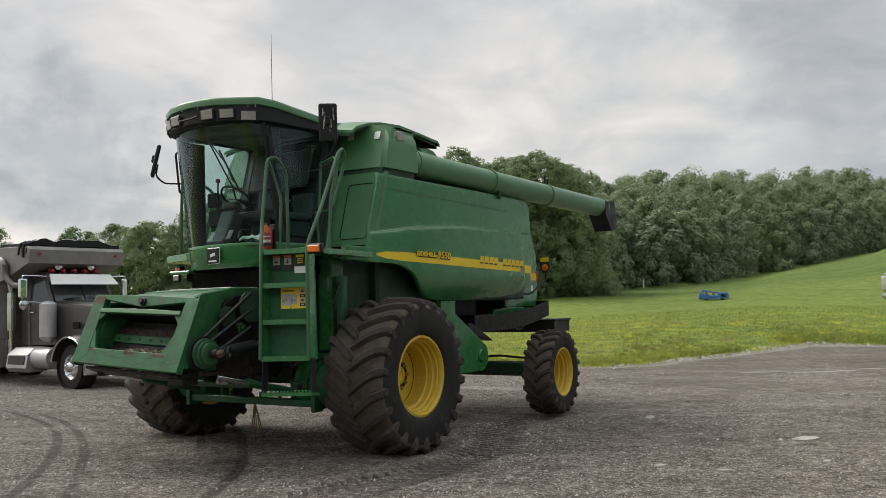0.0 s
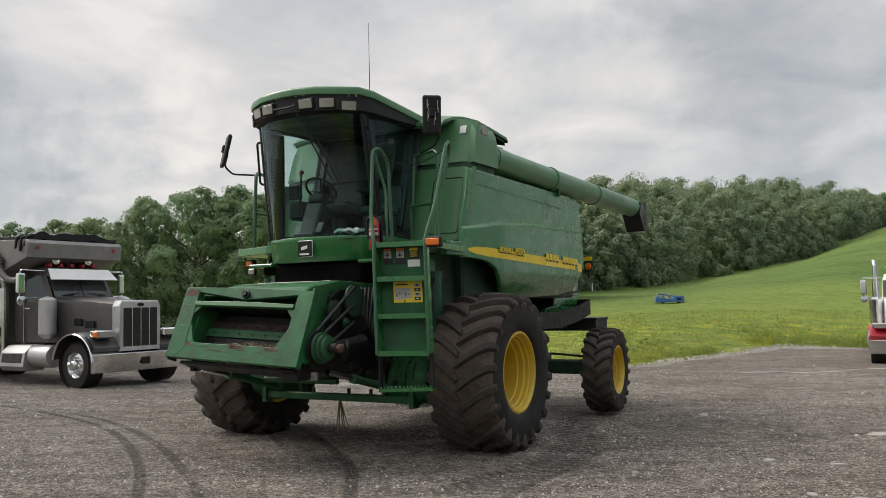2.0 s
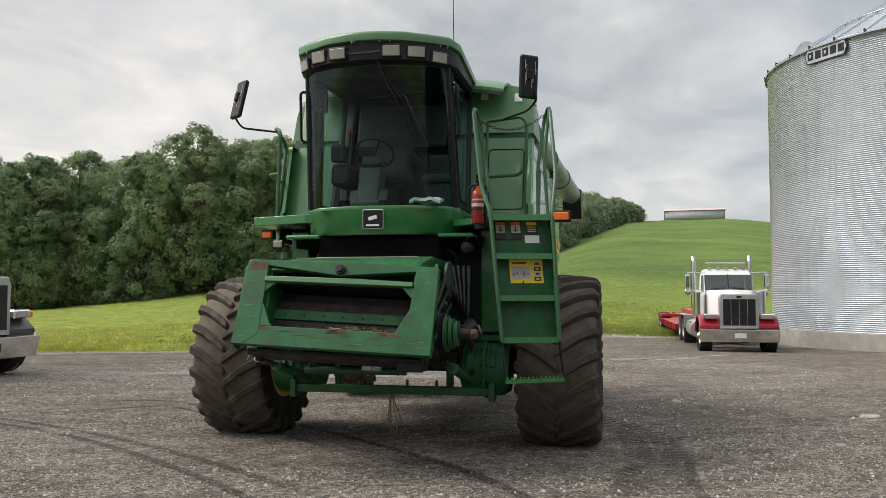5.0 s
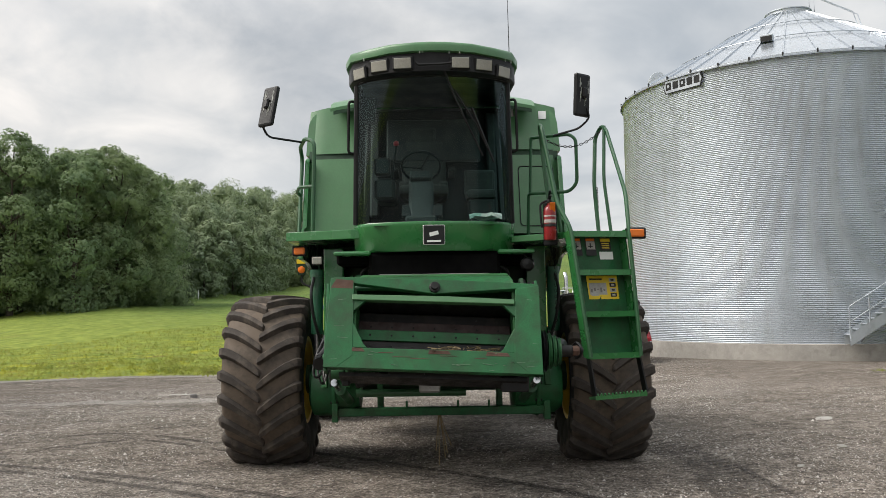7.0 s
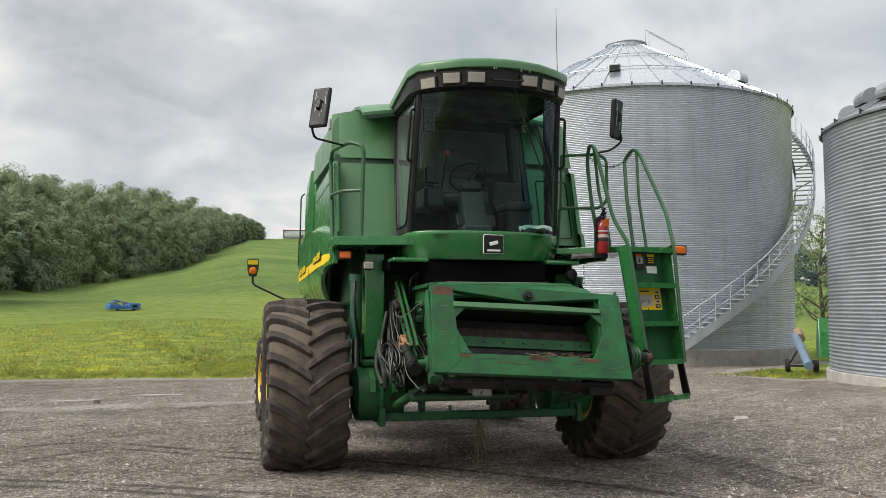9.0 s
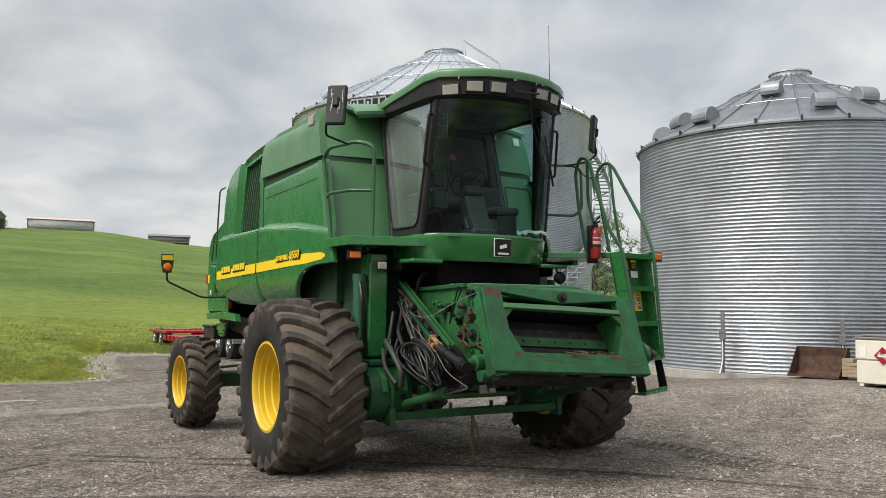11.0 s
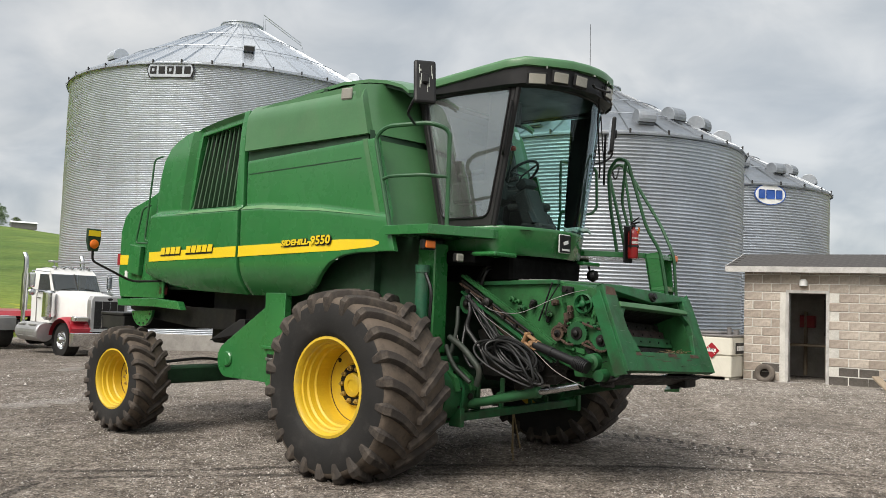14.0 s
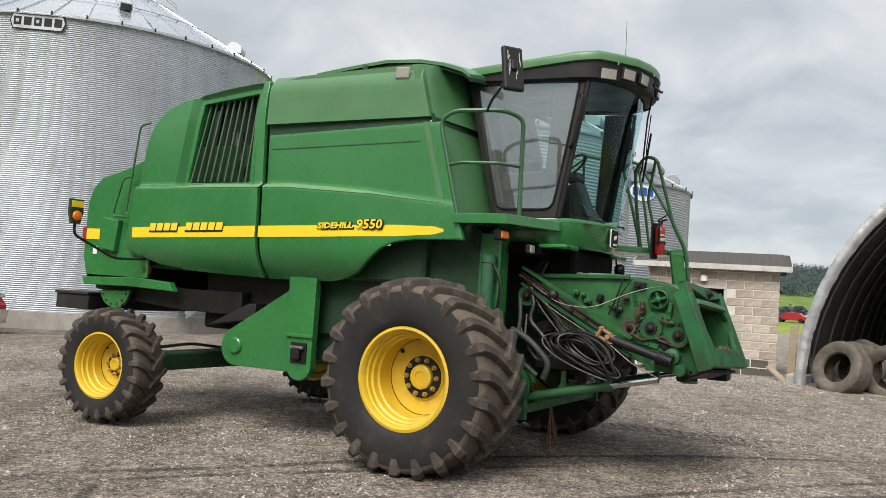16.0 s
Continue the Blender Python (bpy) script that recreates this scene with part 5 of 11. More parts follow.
# shaped side panels
def crease(u):
    return lerp(u, [-5, -1.9, -0.9, 0.1], [2.59, 2.59, 2.52, 2.38])


def taper(u, lift):
    """How deep the crease is: it runs out at its front, on the left at its rear too."""
    return lerp(u, [-3.78, -3.62, -1.0, 0.0], [0.1 if lift else 1.0, 1.0, 1.0, 0.35])


def side_v(u, w, lift):
    zc = crease(u) + lift
    f = taper(u, lift)
    v = 1.393 + 0.074 * f * min(1.0, max(0.0, (zc - w) / (0.050 * f)))
    v -= 0.17 * max(0.0, (1.96 + lift - w) / 0.36) ** 2
    v -= 0.05 * max(0.0, (w - 3.22) / 0.45) ** 2
    return v - 0.055 * min(1, max(0, -u / 4.2))


LOW_U, LOW_W = [-4.25, -4.0, -3.6, -3.25, -2.2, -1.4, -1.2, -1.0, -0.85, -0.70, -0.52, -0.3, 0.1], [1.84, 1.76, 1.66, 1.62, 1.585, 1.595, 1.63, 1.71, 1.83, 1.94, 2.01, 2.035, 2.045]


def skin(s, cols, lift, holes=(), mats=GREEN, label="", dent=lambda u, w: 0.0):
    """One pressed panel: columns of (x, slant, top) with the outline's lower edge, skipping an opening."""
    bm = B()
    g = []
    for u0, slant, levels in cols:
        g.append([bm.verts.new((u0 + slant * (w - 2.58), s * (side_v(u0, w, lift) - dent(u0, w)), w)) for w in levels])
    fs = []
    for i in range(len(g) - 1):
        for j in range(len(g[0]) - 1):
            if (i, j) not in holes:
                fs.append(bm.faces.new((g[i][j], g[i + 1][j], g[i + 1][j + 1], g[i][j + 1])))
    edges = [e for e in bm.edges if len(e.link_faces) == 1]
    r = bmesh.ops.extrude_edge_only(bm, edges=edges)
    for v in r["geom"]:
        if isinstance(v, bmesh.types.BMVert):
            v.co.y -= s * 0.05
            c = Vector((sum(q[0] for q in cols) / len(cols), v.co.y, 2.5))
    bmesh.ops.recalc_face_normals(bm, faces=bm.faces)
    b = [e for e in bm.edges if len(e.link_faces) == 2 and e.calc_face_angle(0) > 0.9]
    bmesh.ops.bevel(bm, geom=b, offset=0.016, segments=2, profile=0.5, affect="EDGES")
    return part("side_panel", bm, mats, C, label, 24)


def levels(lo, hi, zc, f):
    """Heights from the lower edge to the top, close together at the crease."""
    zc = min(zc, hi - 0.1)
    return list(np.linspace(lo, zc - 0.075, 18)) + [zc - 0.050 * f, zc - 0.025 * f, zc] + list(np.linspace(zc + 0.03, hi, 14))


def front_panel(s, lift, rear, top_r, top_f):
    cols = []
    U = np.concatenate([np.linspace(rear, -1.4, 10), np.linspace(-1.3, -0.25, 18), np.linspace(-0.2, 0.02, 4)])
    for u in U:
        slant = lerp(u, [rear, -1.2, 0.02], [-0.03, -0.10, -0.29])
        lo = lerp(u + slant * (1.9 - 2.58), LOW_U, LOW_W) + lift
        hi = lerp(u, [rear, 0.02], [top_r, top_f])
        cols.append((u, slant, levels(lo, hi, crease(u) + lift, taper(u, lift))))
    return skin(s, cols, lift, label="pressed green side panel with a raised crease")


front_panel(-1, 0.0, -2.240, 3.105, 3.165)


def left_panel():
    """On the left one panel runs the whole length and is rounded at its rear."""
    cols = []
    lift = 0.045
    U = np.concatenate([np.linspace(-4.10, -3.95, 8), [-3.86, -3.78, -3.74, -3.70, -3.66, -3.62], np.linspace(-3.55, -1.4, 14), np.linspace(-1.3, -0.25, 18), np.linspace(-0.2, 0.02, 4)])
    for u in U:
        slant = lerp(u, [-4.10, -3.6, -1.2, 0.02], [0.13, 0.08, -0.10, -0.29])
        lo = lerp(u + slant * (1.9 - 2.58), LOW_U, LOW_W) + lift
        lo += 0.30 * max(0, (-3.55 - u) / 0.53) ** 2
        hi = 3.155 - 0.10 * max(0, (-3.95 - u) / 0.15) ** 2
        cols.append((u, slant, levels(lo, hi, crease(u) + lift, taper(u, lift))))
    skin(1, cols, lift, label="pressed green side panel with a raised crease")


left_panel()


def rear_panel():
    """The right rear panel, with its screened opening."""
    cols, s0, s1 = [], -3.48, -2.56
    U = [-4.19, -4.12, -4.02, -3.9, -3.75, s0 - 0.15, s0 - 0.12, s0 - 0.09, s0 - 0.06, s0 - 0.03, s0, -3.3, -3.1, -2.9, -2.7, s1, s1 + 0.06, -2.42, -2.30]
    for u in U:
        slant = lerp(u, [-4.19, s0, s1, -2.30], [0.12, 0.17, 0.03, -0.04])
        lo = lerp(u, LOW_U, LOW_W)
        st = lerp(u, [s0, s1], [3.51, 3.59])
        hi = lerp(u, [-4.19, -4.12, -4.02, -3.9, -3.75, -3.5, -3.0, -2.3], [3.02, 3.26, 3.41, 3.49, 3.555, 3.61, 3.67, 3.72])
        st = min(st, hi - 0.06)
        cols.append((u, slant, list(np.linspace(lo, lo + 0.3, 6)) + list(np.linspace(lo + 0.36, 2.50, 9)) + [2.520, 2.540, 2.565, 2.59, 2.62] + list(np.linspace(2.70, st - 0.06, 8)) + [st, st + (hi - st) * 0.3, st + (hi - st) * 0.55, st + (hi - st) * 0.8, hi]))
    i0, i1, j0, j1 = U.index(s0), U.index(s1), 19, 28
    holes = {(i, j) for i in range(i0, i1) for j in range(j0, j1)}

    def dent(u, w):
        if w < 2.59:
            return 0.0
        far = max(s0 - u, u - s1, 0.0, w - lerp(u, [s0, s1], [3.51, 3.59]))
        return 0.07 * float(ease(np.array((0.12 - far) / 0.06)))

    skin(-1, cols, 0.0, holes, label="green rear side panel with a slatted air screen", dent=dent)
    # dished surround and slats
    at = lambda u, w, d: (u, -(side_v(u, w, 0) - 0.07 - d), w)
    rim = [(-3.48, 2.62), (-2.56, 2.62), (-2.53, 3.59), (-3.32, 3.51)]
    bm = B()
    for k in range(4):
        (a, b), (c, d) = rim[k], rim[(k + 1) % 4]
        poly(bm, [at(a, b, -0.004), at(c, d, -0.004), at(c, d, 0.16), at(a, b, 0.16)], [(0, 1, 2, 3)])
    part("screen_surround", bm, GREEN, C)
    bm = B()
    poly(bm, [at(a, b, 0.16) for a, b in rim], [(0, 1, 2, 3)])
    part("screen_mesh", bm, BLACK, C, "black radiator screen", 0)
    bm = B()
    tube(bm, [at(-3.3, 2.62, 0.12), at(-3.2, 3.45, 0.12)], 0.05, 8)
    tube(bm, [at(-2.75, 2.7, 0.12), at(-2.9, 3.2, 0.12)], 0.06, 8)
    part("duct", bm, CHARCOAL, C)
    for k in range(9):
        f = (k + 0.5) / 9
        u0, u1 = -3.48 + 0.92 * f, -3.32 + 0.79 * f
        bm = B()
        w1 = 3.51 + 0.08 * f
        p, q = Vector(at(u0, 2.62, 0.03)), Vector(at(u1, w1, 0.03))
        tube(bm, [p, q], 0.013, 4)
        for v in bm.verts:
            v.co.y += 0.025 * (1 if v.co.y > p.y else -1)
        part("screen_slat", bm, SCREEN, C)


rear_panel()


# pale strip along the crease: the ledge's sky highlight put into its colour
LEDGE_SHEEN = worn("ledge_sheen_green", (0.115, 0.245, 0.105), 0.5, dusty=0.6, dust=(0.19, 0.28, 0.15), bump=0.05, scale=3, vary=0.12)
for s, u0, u1, lift in ((-1, -3.60, -0.10, 0.0), (1, -3.55, -0.55, 0.045)):
    for a, b in ((u0, -2.285), (-2.24, u1)) if s < 0 else ((u0, u1),):
        bm = B()
        rows = []
        for u in np.linspace(a, b, 30):
            f = taper(u, lift)
            zc = crease(u) + lift
            t = lerp(u, [u0, u0 + 0.5, -1.4, u1], [0.3, 1.0, 1.0, 0.12])
            rows.append([(u + lerp(u, [-4.1, -1.2, 0.02], [0.10, -0.10, -0.29]) * (w - 2.58), s * (side_v(u, w, lift) + 0.0025), w) for w in (zc - 0.050 * f, zc - (0.050 - 0.044 * t) * f)])
        sheet(bm, rows)
        part("ledge_highlight", bm, LEDGE_SHEEN, C, "pale strip painted as a highlight along the ledge", 0)


# yellow stripes, the model name in letters, the maker's name as plain bars
def stripe(s, u0, u1, c0, c1, lift, point=True):
    bm = B()
    rows = []
    for k in range(25):
        u = u0 + (u1 - u0) * k / 24
        c = c0 + (c1 - c0) * k / 24
        h = lerp(u, [u0, u1 - 0.5, u1 - 0.02, u1], [0.060, 0.055, 0.034, 0.012]) if point else 0.060
        rows.append([(u, s * (side_v(u, w, lift) + 0.006), w) for w in (c - h, c, c + h)])
    sheet(bm, rows)
    part("stripe", bm, STRIPE, C, "yellow decal stripe", 0)


stripe(-1, -4.16, -2.285, 2.02, 2.07, 0, False)
stripe(-1, -2.24, -0.03, 2.07, 2.13, 0)
stripe(1, -4.02, -0.03, 2.075, 2.185, 0.045)


def bars(s, u0, u1, z0, z1, h, n, gap, lift):
    """Plain slanting bars where the maker's name stands."""
    for mat_, dy, off in ((BLACK, 0.010, -0.012), (STRIPE, 0.016, 0.0)):
        for k in range(n):
            if k == gap:
                continue
            bm = B()
            f0, f1 = (k + 0.08) / n, (k + 0.92) / n
            a, b = u0 + (u1 - u0) * f0, u0 + (u1 - u0) * f1
            zz = z0 + (z1 - z0) * (f0 + f1) / 2
            e = 0.008 if dy < 0.012 else 0
            sl = h * 0.22 * (1 if u1 > u0 else -1)
            P = [(a - e, zz - e), (b + e, zz - e), (b + sl + e, zz + h + e), (a + sl - e, zz + h + e)]
            poly(bm, [(x, s * (side_v(x, w, lift) + dy), w + off) for x, w in P], [(0, 1, 2, 3)])
            part("decal_bar", bm, mat_, C, "", 0)


bars(-1, -3.88, -2.74, 2.045, 2.075, 0.085, 10, 4, 0)
bars(1, -2.30, -3.62, 2.150, 2.110, 0.085, 10, 4, 0.045)


def model_name(s, u, z, lift, tilt):
    """The model's name in raised letters, dark shadow below yellow."""
    for mat_, dy, off, fat in ((BLACK, 0.008, 0.006, 0.011), (STRIPE, 0.014, 0.0, 0.003)):
        v = side_v(u - 0.4 * s, z, lift) + dy
        base = pose(u, s * v, z - off, 90, 0, 0 if s < 0 else 180) @ pose(off * 0.5, 0, 0, 0, 0, tilt)
        for word, size, dx, dz in (("SIDEHILL", 0.080, 0.0, 0.002), ("9550", 0.122, 0.465, -0.012)):
            bm = text_mesh(word, size, base @ pose(dx, dz, 0) @ Matrix.Diagonal((1.36 if size < 0.1 else 1.24, 1, 1, 1)), 0.002, 0.12, fat)
            part("lettering", bm, mat_, C, "", 0)


model_name(-1, -1.45, 2.100, 0, 1.6)
model_name(1, -0.78, 2.175, 0.045, -1.6)
# dark tube drawn for the shadow line of the pressed groove
for s, rear, lift in ((-1, -2.2, 0.0), (1, -3.3, 0.045)):
    bm = B()
    tube(bm, [(u, s * (side_v(u, 2.95 + 0.016 * (u + 2.2), lift) + 0.001), 2.95 + 0.016 * (u + 2.2)) for u in np.linspace(rear, -0.36, 14)], 0.006, 4)
    part("groove_shade_line", bm, GREEN_DARK, C)

# grain tank
for s in (-1, 1):
    f = lambda w: 0.08 - 0.3 * (w - 2.04)
    lift = 0.02 if s > 0 else 0
    rear = -2.27 if s < 0 else -0.95
    bm = B()
    rows = []
    for u in np.linspace(0, 1, 9):
        col = []
        for w in np.linspace(3.215, 3.74, 9):
            uf = f(w) + 0.0
            uu = rear + (uf - rear) * u
            vv = 1.400 - 0.10 * max(0, (w - 3.56) / 0.18) ** 2 - 0.04 * (w - 3.2)
            col.append((uu, s * vv, w + lift))
        rows.append(col)
    sheet(bm, rows, (0, -s * 0.10, 0))
    part("tank_side", bm, GREEN_DULL, C, "dull green grain tank side")
    # front walls beside the cab, upper and lower
    for n, w0, w1 in (("tank_front", 3.225, 3.74), ("front_wall", 2.28, 3.165)):
        bm = B()
        rows = []
        for v in np.linspace(0.50, 1.395, 9):
            col = []
            for w in np.linspace(w0, w1, 6):
                uu = f(w) + 0.10 * (1 - (v - 0.70) / 0.69) * (1 if w > 3.2 else 0.6) - 0.03 * max(0, (v - 1.3) / 0.095) ** 2
                top = 0.12 * (1 - (v - 0.7) / 0.69) if w > w1 - 0.01 and n == "tank_front" else 0
                col.append((uu, s * (v - (0.04 * (w - 3.2) if w > 3.2 else 0)), w + top + lift))
            rows.append(col)
        sheet(bm, rows, (-0.06, 0, 0))
        part(n, bm, GREEN_DULL, C, "dull green front wall beside the cab")
    bm = B()
    poly(bm, [(f(3.14), s * 1.38, 3.13), (f(3.25) - 0.0, s * 1.36, 3.26), (f(3.25) + 0.08, s * 0.45, 3.26), (f(3.14) + 0.08, s * 0.45, 3.13)], [(0, 1, 2, 3)])
    poly(bm, [(f(3.14) - 0.02, s * 1.375, 3.08), (f(3.25) - 0.02, s * 1.355, 3.26), (rear, s * 1.34, 3.26), (rear, s * 1.34, 3.08)], [(0, 1, 2, 3)])
    part("seam", bm, GREEN_DARK, C, "", 0)
bm = B()
rows = []
for u, z in ((-2.32, 3.70), (-2.2, 3.77), (-1.9, 3.82), (-1.02, 3.835), (-0.98, 3.835), (-0.6, 3.84), (-0.45, 3.79), (-0.42, 3.72)):
    rows.append([(u, v, z - 0.09 * (abs(v) / 1.32) ** 4) for v in np.linspace(-1.32, 0.80 if u < -1.0 else 1.32, 13)])
sheet(bm, rows, (0, 0, -0.08))
part("tank_top", bm, GREEN_DULL, C)
# door panel pressed into the front wall, outlined by its dark gap
bm = B()
fx = lambda w, v: 0.08 - 0.3 * (w - 2.06) + 0.06 * (1 - (v - 0.70) / 0.69) + 0.004
loop = [(2.38, 0.92), (2.38, 1.30), (3.05, 1.30), (3.05, 0.92)]
tube(bm, [(fx(w, v), v, w) for w, v in loop], 0.006, 4, bend=0.05, closed=True)
part("panel_gap", bm, BLACK, C)
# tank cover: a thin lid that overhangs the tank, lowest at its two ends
# its underside is a separate sheet in the darker green
for n, drop, e, m_, lab in (("tank_cover", 0.0, 1.0, GREEN_DULL, "dull green tank lid with a sloped front"), ("cover_underside", 0.034, 0.97, GREEN_DARK, "")):
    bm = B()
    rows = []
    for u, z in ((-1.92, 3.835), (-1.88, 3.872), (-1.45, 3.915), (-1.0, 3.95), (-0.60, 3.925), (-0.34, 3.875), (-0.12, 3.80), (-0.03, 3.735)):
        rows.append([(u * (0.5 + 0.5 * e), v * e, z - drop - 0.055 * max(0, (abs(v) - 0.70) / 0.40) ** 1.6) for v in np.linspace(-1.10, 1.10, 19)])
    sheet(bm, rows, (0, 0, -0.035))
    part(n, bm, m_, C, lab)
for v in (-1.08, 1.08):
    bm = B()
    tube(bm, [(-1.85, v, 3.80), (-1.5, v, 3.815), (-0.5, v, 3.825)], 0.012, 6)
    box(bm, (-1.25, v * 1.03, 3.82), (0.06, 0.03, 0.07), bev=0.008)
    part("cover_hinge", bm, GREEN_DARK, C)
for s in (-1, 1):
    bm = B()
    box(bm, (-0.62, s * 1.382, 3.66), (0.16, 0.02, 0.12), (0, 4, 0), bev=0.012)
    part("work_lamp", bm, LAMP, C, "pale square side lamp")

# inner fill bodies, so that nothing shows through and less light gets underneath
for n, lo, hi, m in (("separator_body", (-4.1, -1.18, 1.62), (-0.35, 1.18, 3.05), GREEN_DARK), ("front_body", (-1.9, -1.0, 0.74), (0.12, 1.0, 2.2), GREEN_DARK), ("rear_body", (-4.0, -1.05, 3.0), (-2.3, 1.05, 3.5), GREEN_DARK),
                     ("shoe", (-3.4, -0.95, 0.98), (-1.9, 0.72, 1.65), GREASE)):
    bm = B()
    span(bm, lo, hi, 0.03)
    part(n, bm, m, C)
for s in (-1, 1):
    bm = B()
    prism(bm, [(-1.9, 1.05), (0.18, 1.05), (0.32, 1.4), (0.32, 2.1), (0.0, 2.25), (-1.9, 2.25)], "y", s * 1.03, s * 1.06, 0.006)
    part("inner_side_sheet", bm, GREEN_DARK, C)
    bm = B()
    span(bm, (0.20, s * 0.92, 1.1), (0.42, s * 1.12, 2.14), 0.012)
    part("front_column", bm, GREEN, C)
    bm = B()
    rod(bm, (0.34, s * 1.20, 1.28), (0.34, s * 1.20, 1.90), 0.062, seg=16)
    rod(bm, (0.34, s * 1.20, 1.86), (0.34, s * 1.20, 1.93), 0.07, seg=16)
    rod(bm, (0.34, s * 1.20, 1.0), (0.34, s * 1.20, 1.3), 0.035, seg=12, mi=1)
    part("levelling_cylinder", bm, [worn("teal_green_paint", (0.02, 0.11, 0.055), 0.4, dusty=0.3), STEEL], C, "teal green hydraulic cylinder")
    bm = B()
    tube(bm, [(0.40, s * 1.22, 1.85), (0.50, s * 1.24, 1.7), (0.47, s * 1.22, 1.45), (0.40, s * 1.15, 1.2)], 0.016, 6, bend=0.12)
    part("hose", bm, HOSE, C)

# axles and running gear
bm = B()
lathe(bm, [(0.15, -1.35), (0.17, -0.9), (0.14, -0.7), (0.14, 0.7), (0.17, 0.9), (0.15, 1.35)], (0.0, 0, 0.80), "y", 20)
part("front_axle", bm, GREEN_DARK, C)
for s in (-1, 1):
    bm = B()
    lathe(bm, [(0.0, -0.02), (0.19, 0.0), (0.255, 0.03), (0.265, 0.08), (0.265, 0.42), (0.22, 0.49), (0.0, 0.50)], (0.44, s * 1.24 if s < 0 else 0.74, 0.74), "y", 28)
    box(bm, (0.40, s * 0.98, 0.99), (0.30, 0.30, 0.05), (0, 8, 0), bev=0.015)
    box(bm, (0.52, s * 0.98, 0.80), (0.10, 0.20, 0.28), bev=0.02)
    box(bm, (0.18, s * 1.05, 1.15), (0.12, 0.22, 0.35), (0, -14, 0), bev=0.02)
    fd = part("final_drive", bm, GREEN_OLD_SHADED, C, "green final drive housing")
    bm = B()
    lathe(bm, [(0.24, -0.02), (0.292, -0.018), (0.297, 0.0), (0.292, 0.018), (0.24, 0.02)], (0.44, s * 0.99, 0.74), "y", 28)
    part("flange", bm, GREEN_OLD_SHADED, fd)
    for k in range(10):
        a = 2 * math.pi * k / 10 + 0.2
        bm = B()
        lathe(bm, [(0.014, -0.034), (0.014, 0.034), (0.0, 0.034)], (0.44 + 0.272 * math.cos(a), s * 0.99, 0.74 + 0.272 * math.sin(a)), "y", 6)
        part("bolt", bm, GREASE, fd)
    for y in (0.86, 1.08):
        bm = B()
        prism(bm, [(0.44, 1.00), (0.58, 0.98), (0.70, 0.90), (0.74, 0.78), (0.71, 0.77), (0.67, 0.87), (0.57, 0.945), (0.44, 0.965)], "y", s * y - 0.03, s * y + 0.03, 0.005)
        part("strap", bm, GREEN_GRIME, fd)
    bm = B()
    span(bm, (0.24, s * 0.98 - 0.17, 1.005), (0.52, s * 0.98 + 0.17, 1.075), 0.02)
    part("top_block", bm, GREEN_OLD_SHADED, fd)
    bm = B()
    lathe(bm, [(0.03, 0), (0.03, 0.02), (0.0, 0.02)], (0.70, s * 0.88, 0.72), "x", 12)
    part("plug", bm, GREASE, C)
bm = B()
span(bm, (0.60, -1.0, 0.49), (0.68, 1.1, 0.57), 0.008)
for y in (-0.98, 1.07):
    span(bm, (0.57, y - 0.03, 0.44), (0.71, y + 0.03, 0.62), 0.006)
for y in (-0.55, 0.62):
    span(bm, (0.45, y - 0.03, 0.55), (0.56, y + 0.03, 0.8), 0.01)
for y in (-0.3, 0.2, 0.5):
    span(bm, (0.62, y, 0.565), (0.66, y + 0.02, 0.63))
part("cross_tie", bm, GREEN_OLD_SHADED, C)
bm = B()
span(bm, (-3.98, -1.6, 0.46), (-3.66, 1.6, 0.66), 0.02)
for y in (-1.62, 1.62):
    box(bm, (-3.82, y, 0.55), (0.2, 0.10, 0.32), bev=0.02)
span(bm, (-3.7, -0.12, 0.62), (-2.2, 0.12, 0.80), 0.02)
part("rear_axle", bm, GREEN_DARK, C, "green steering axle beam")
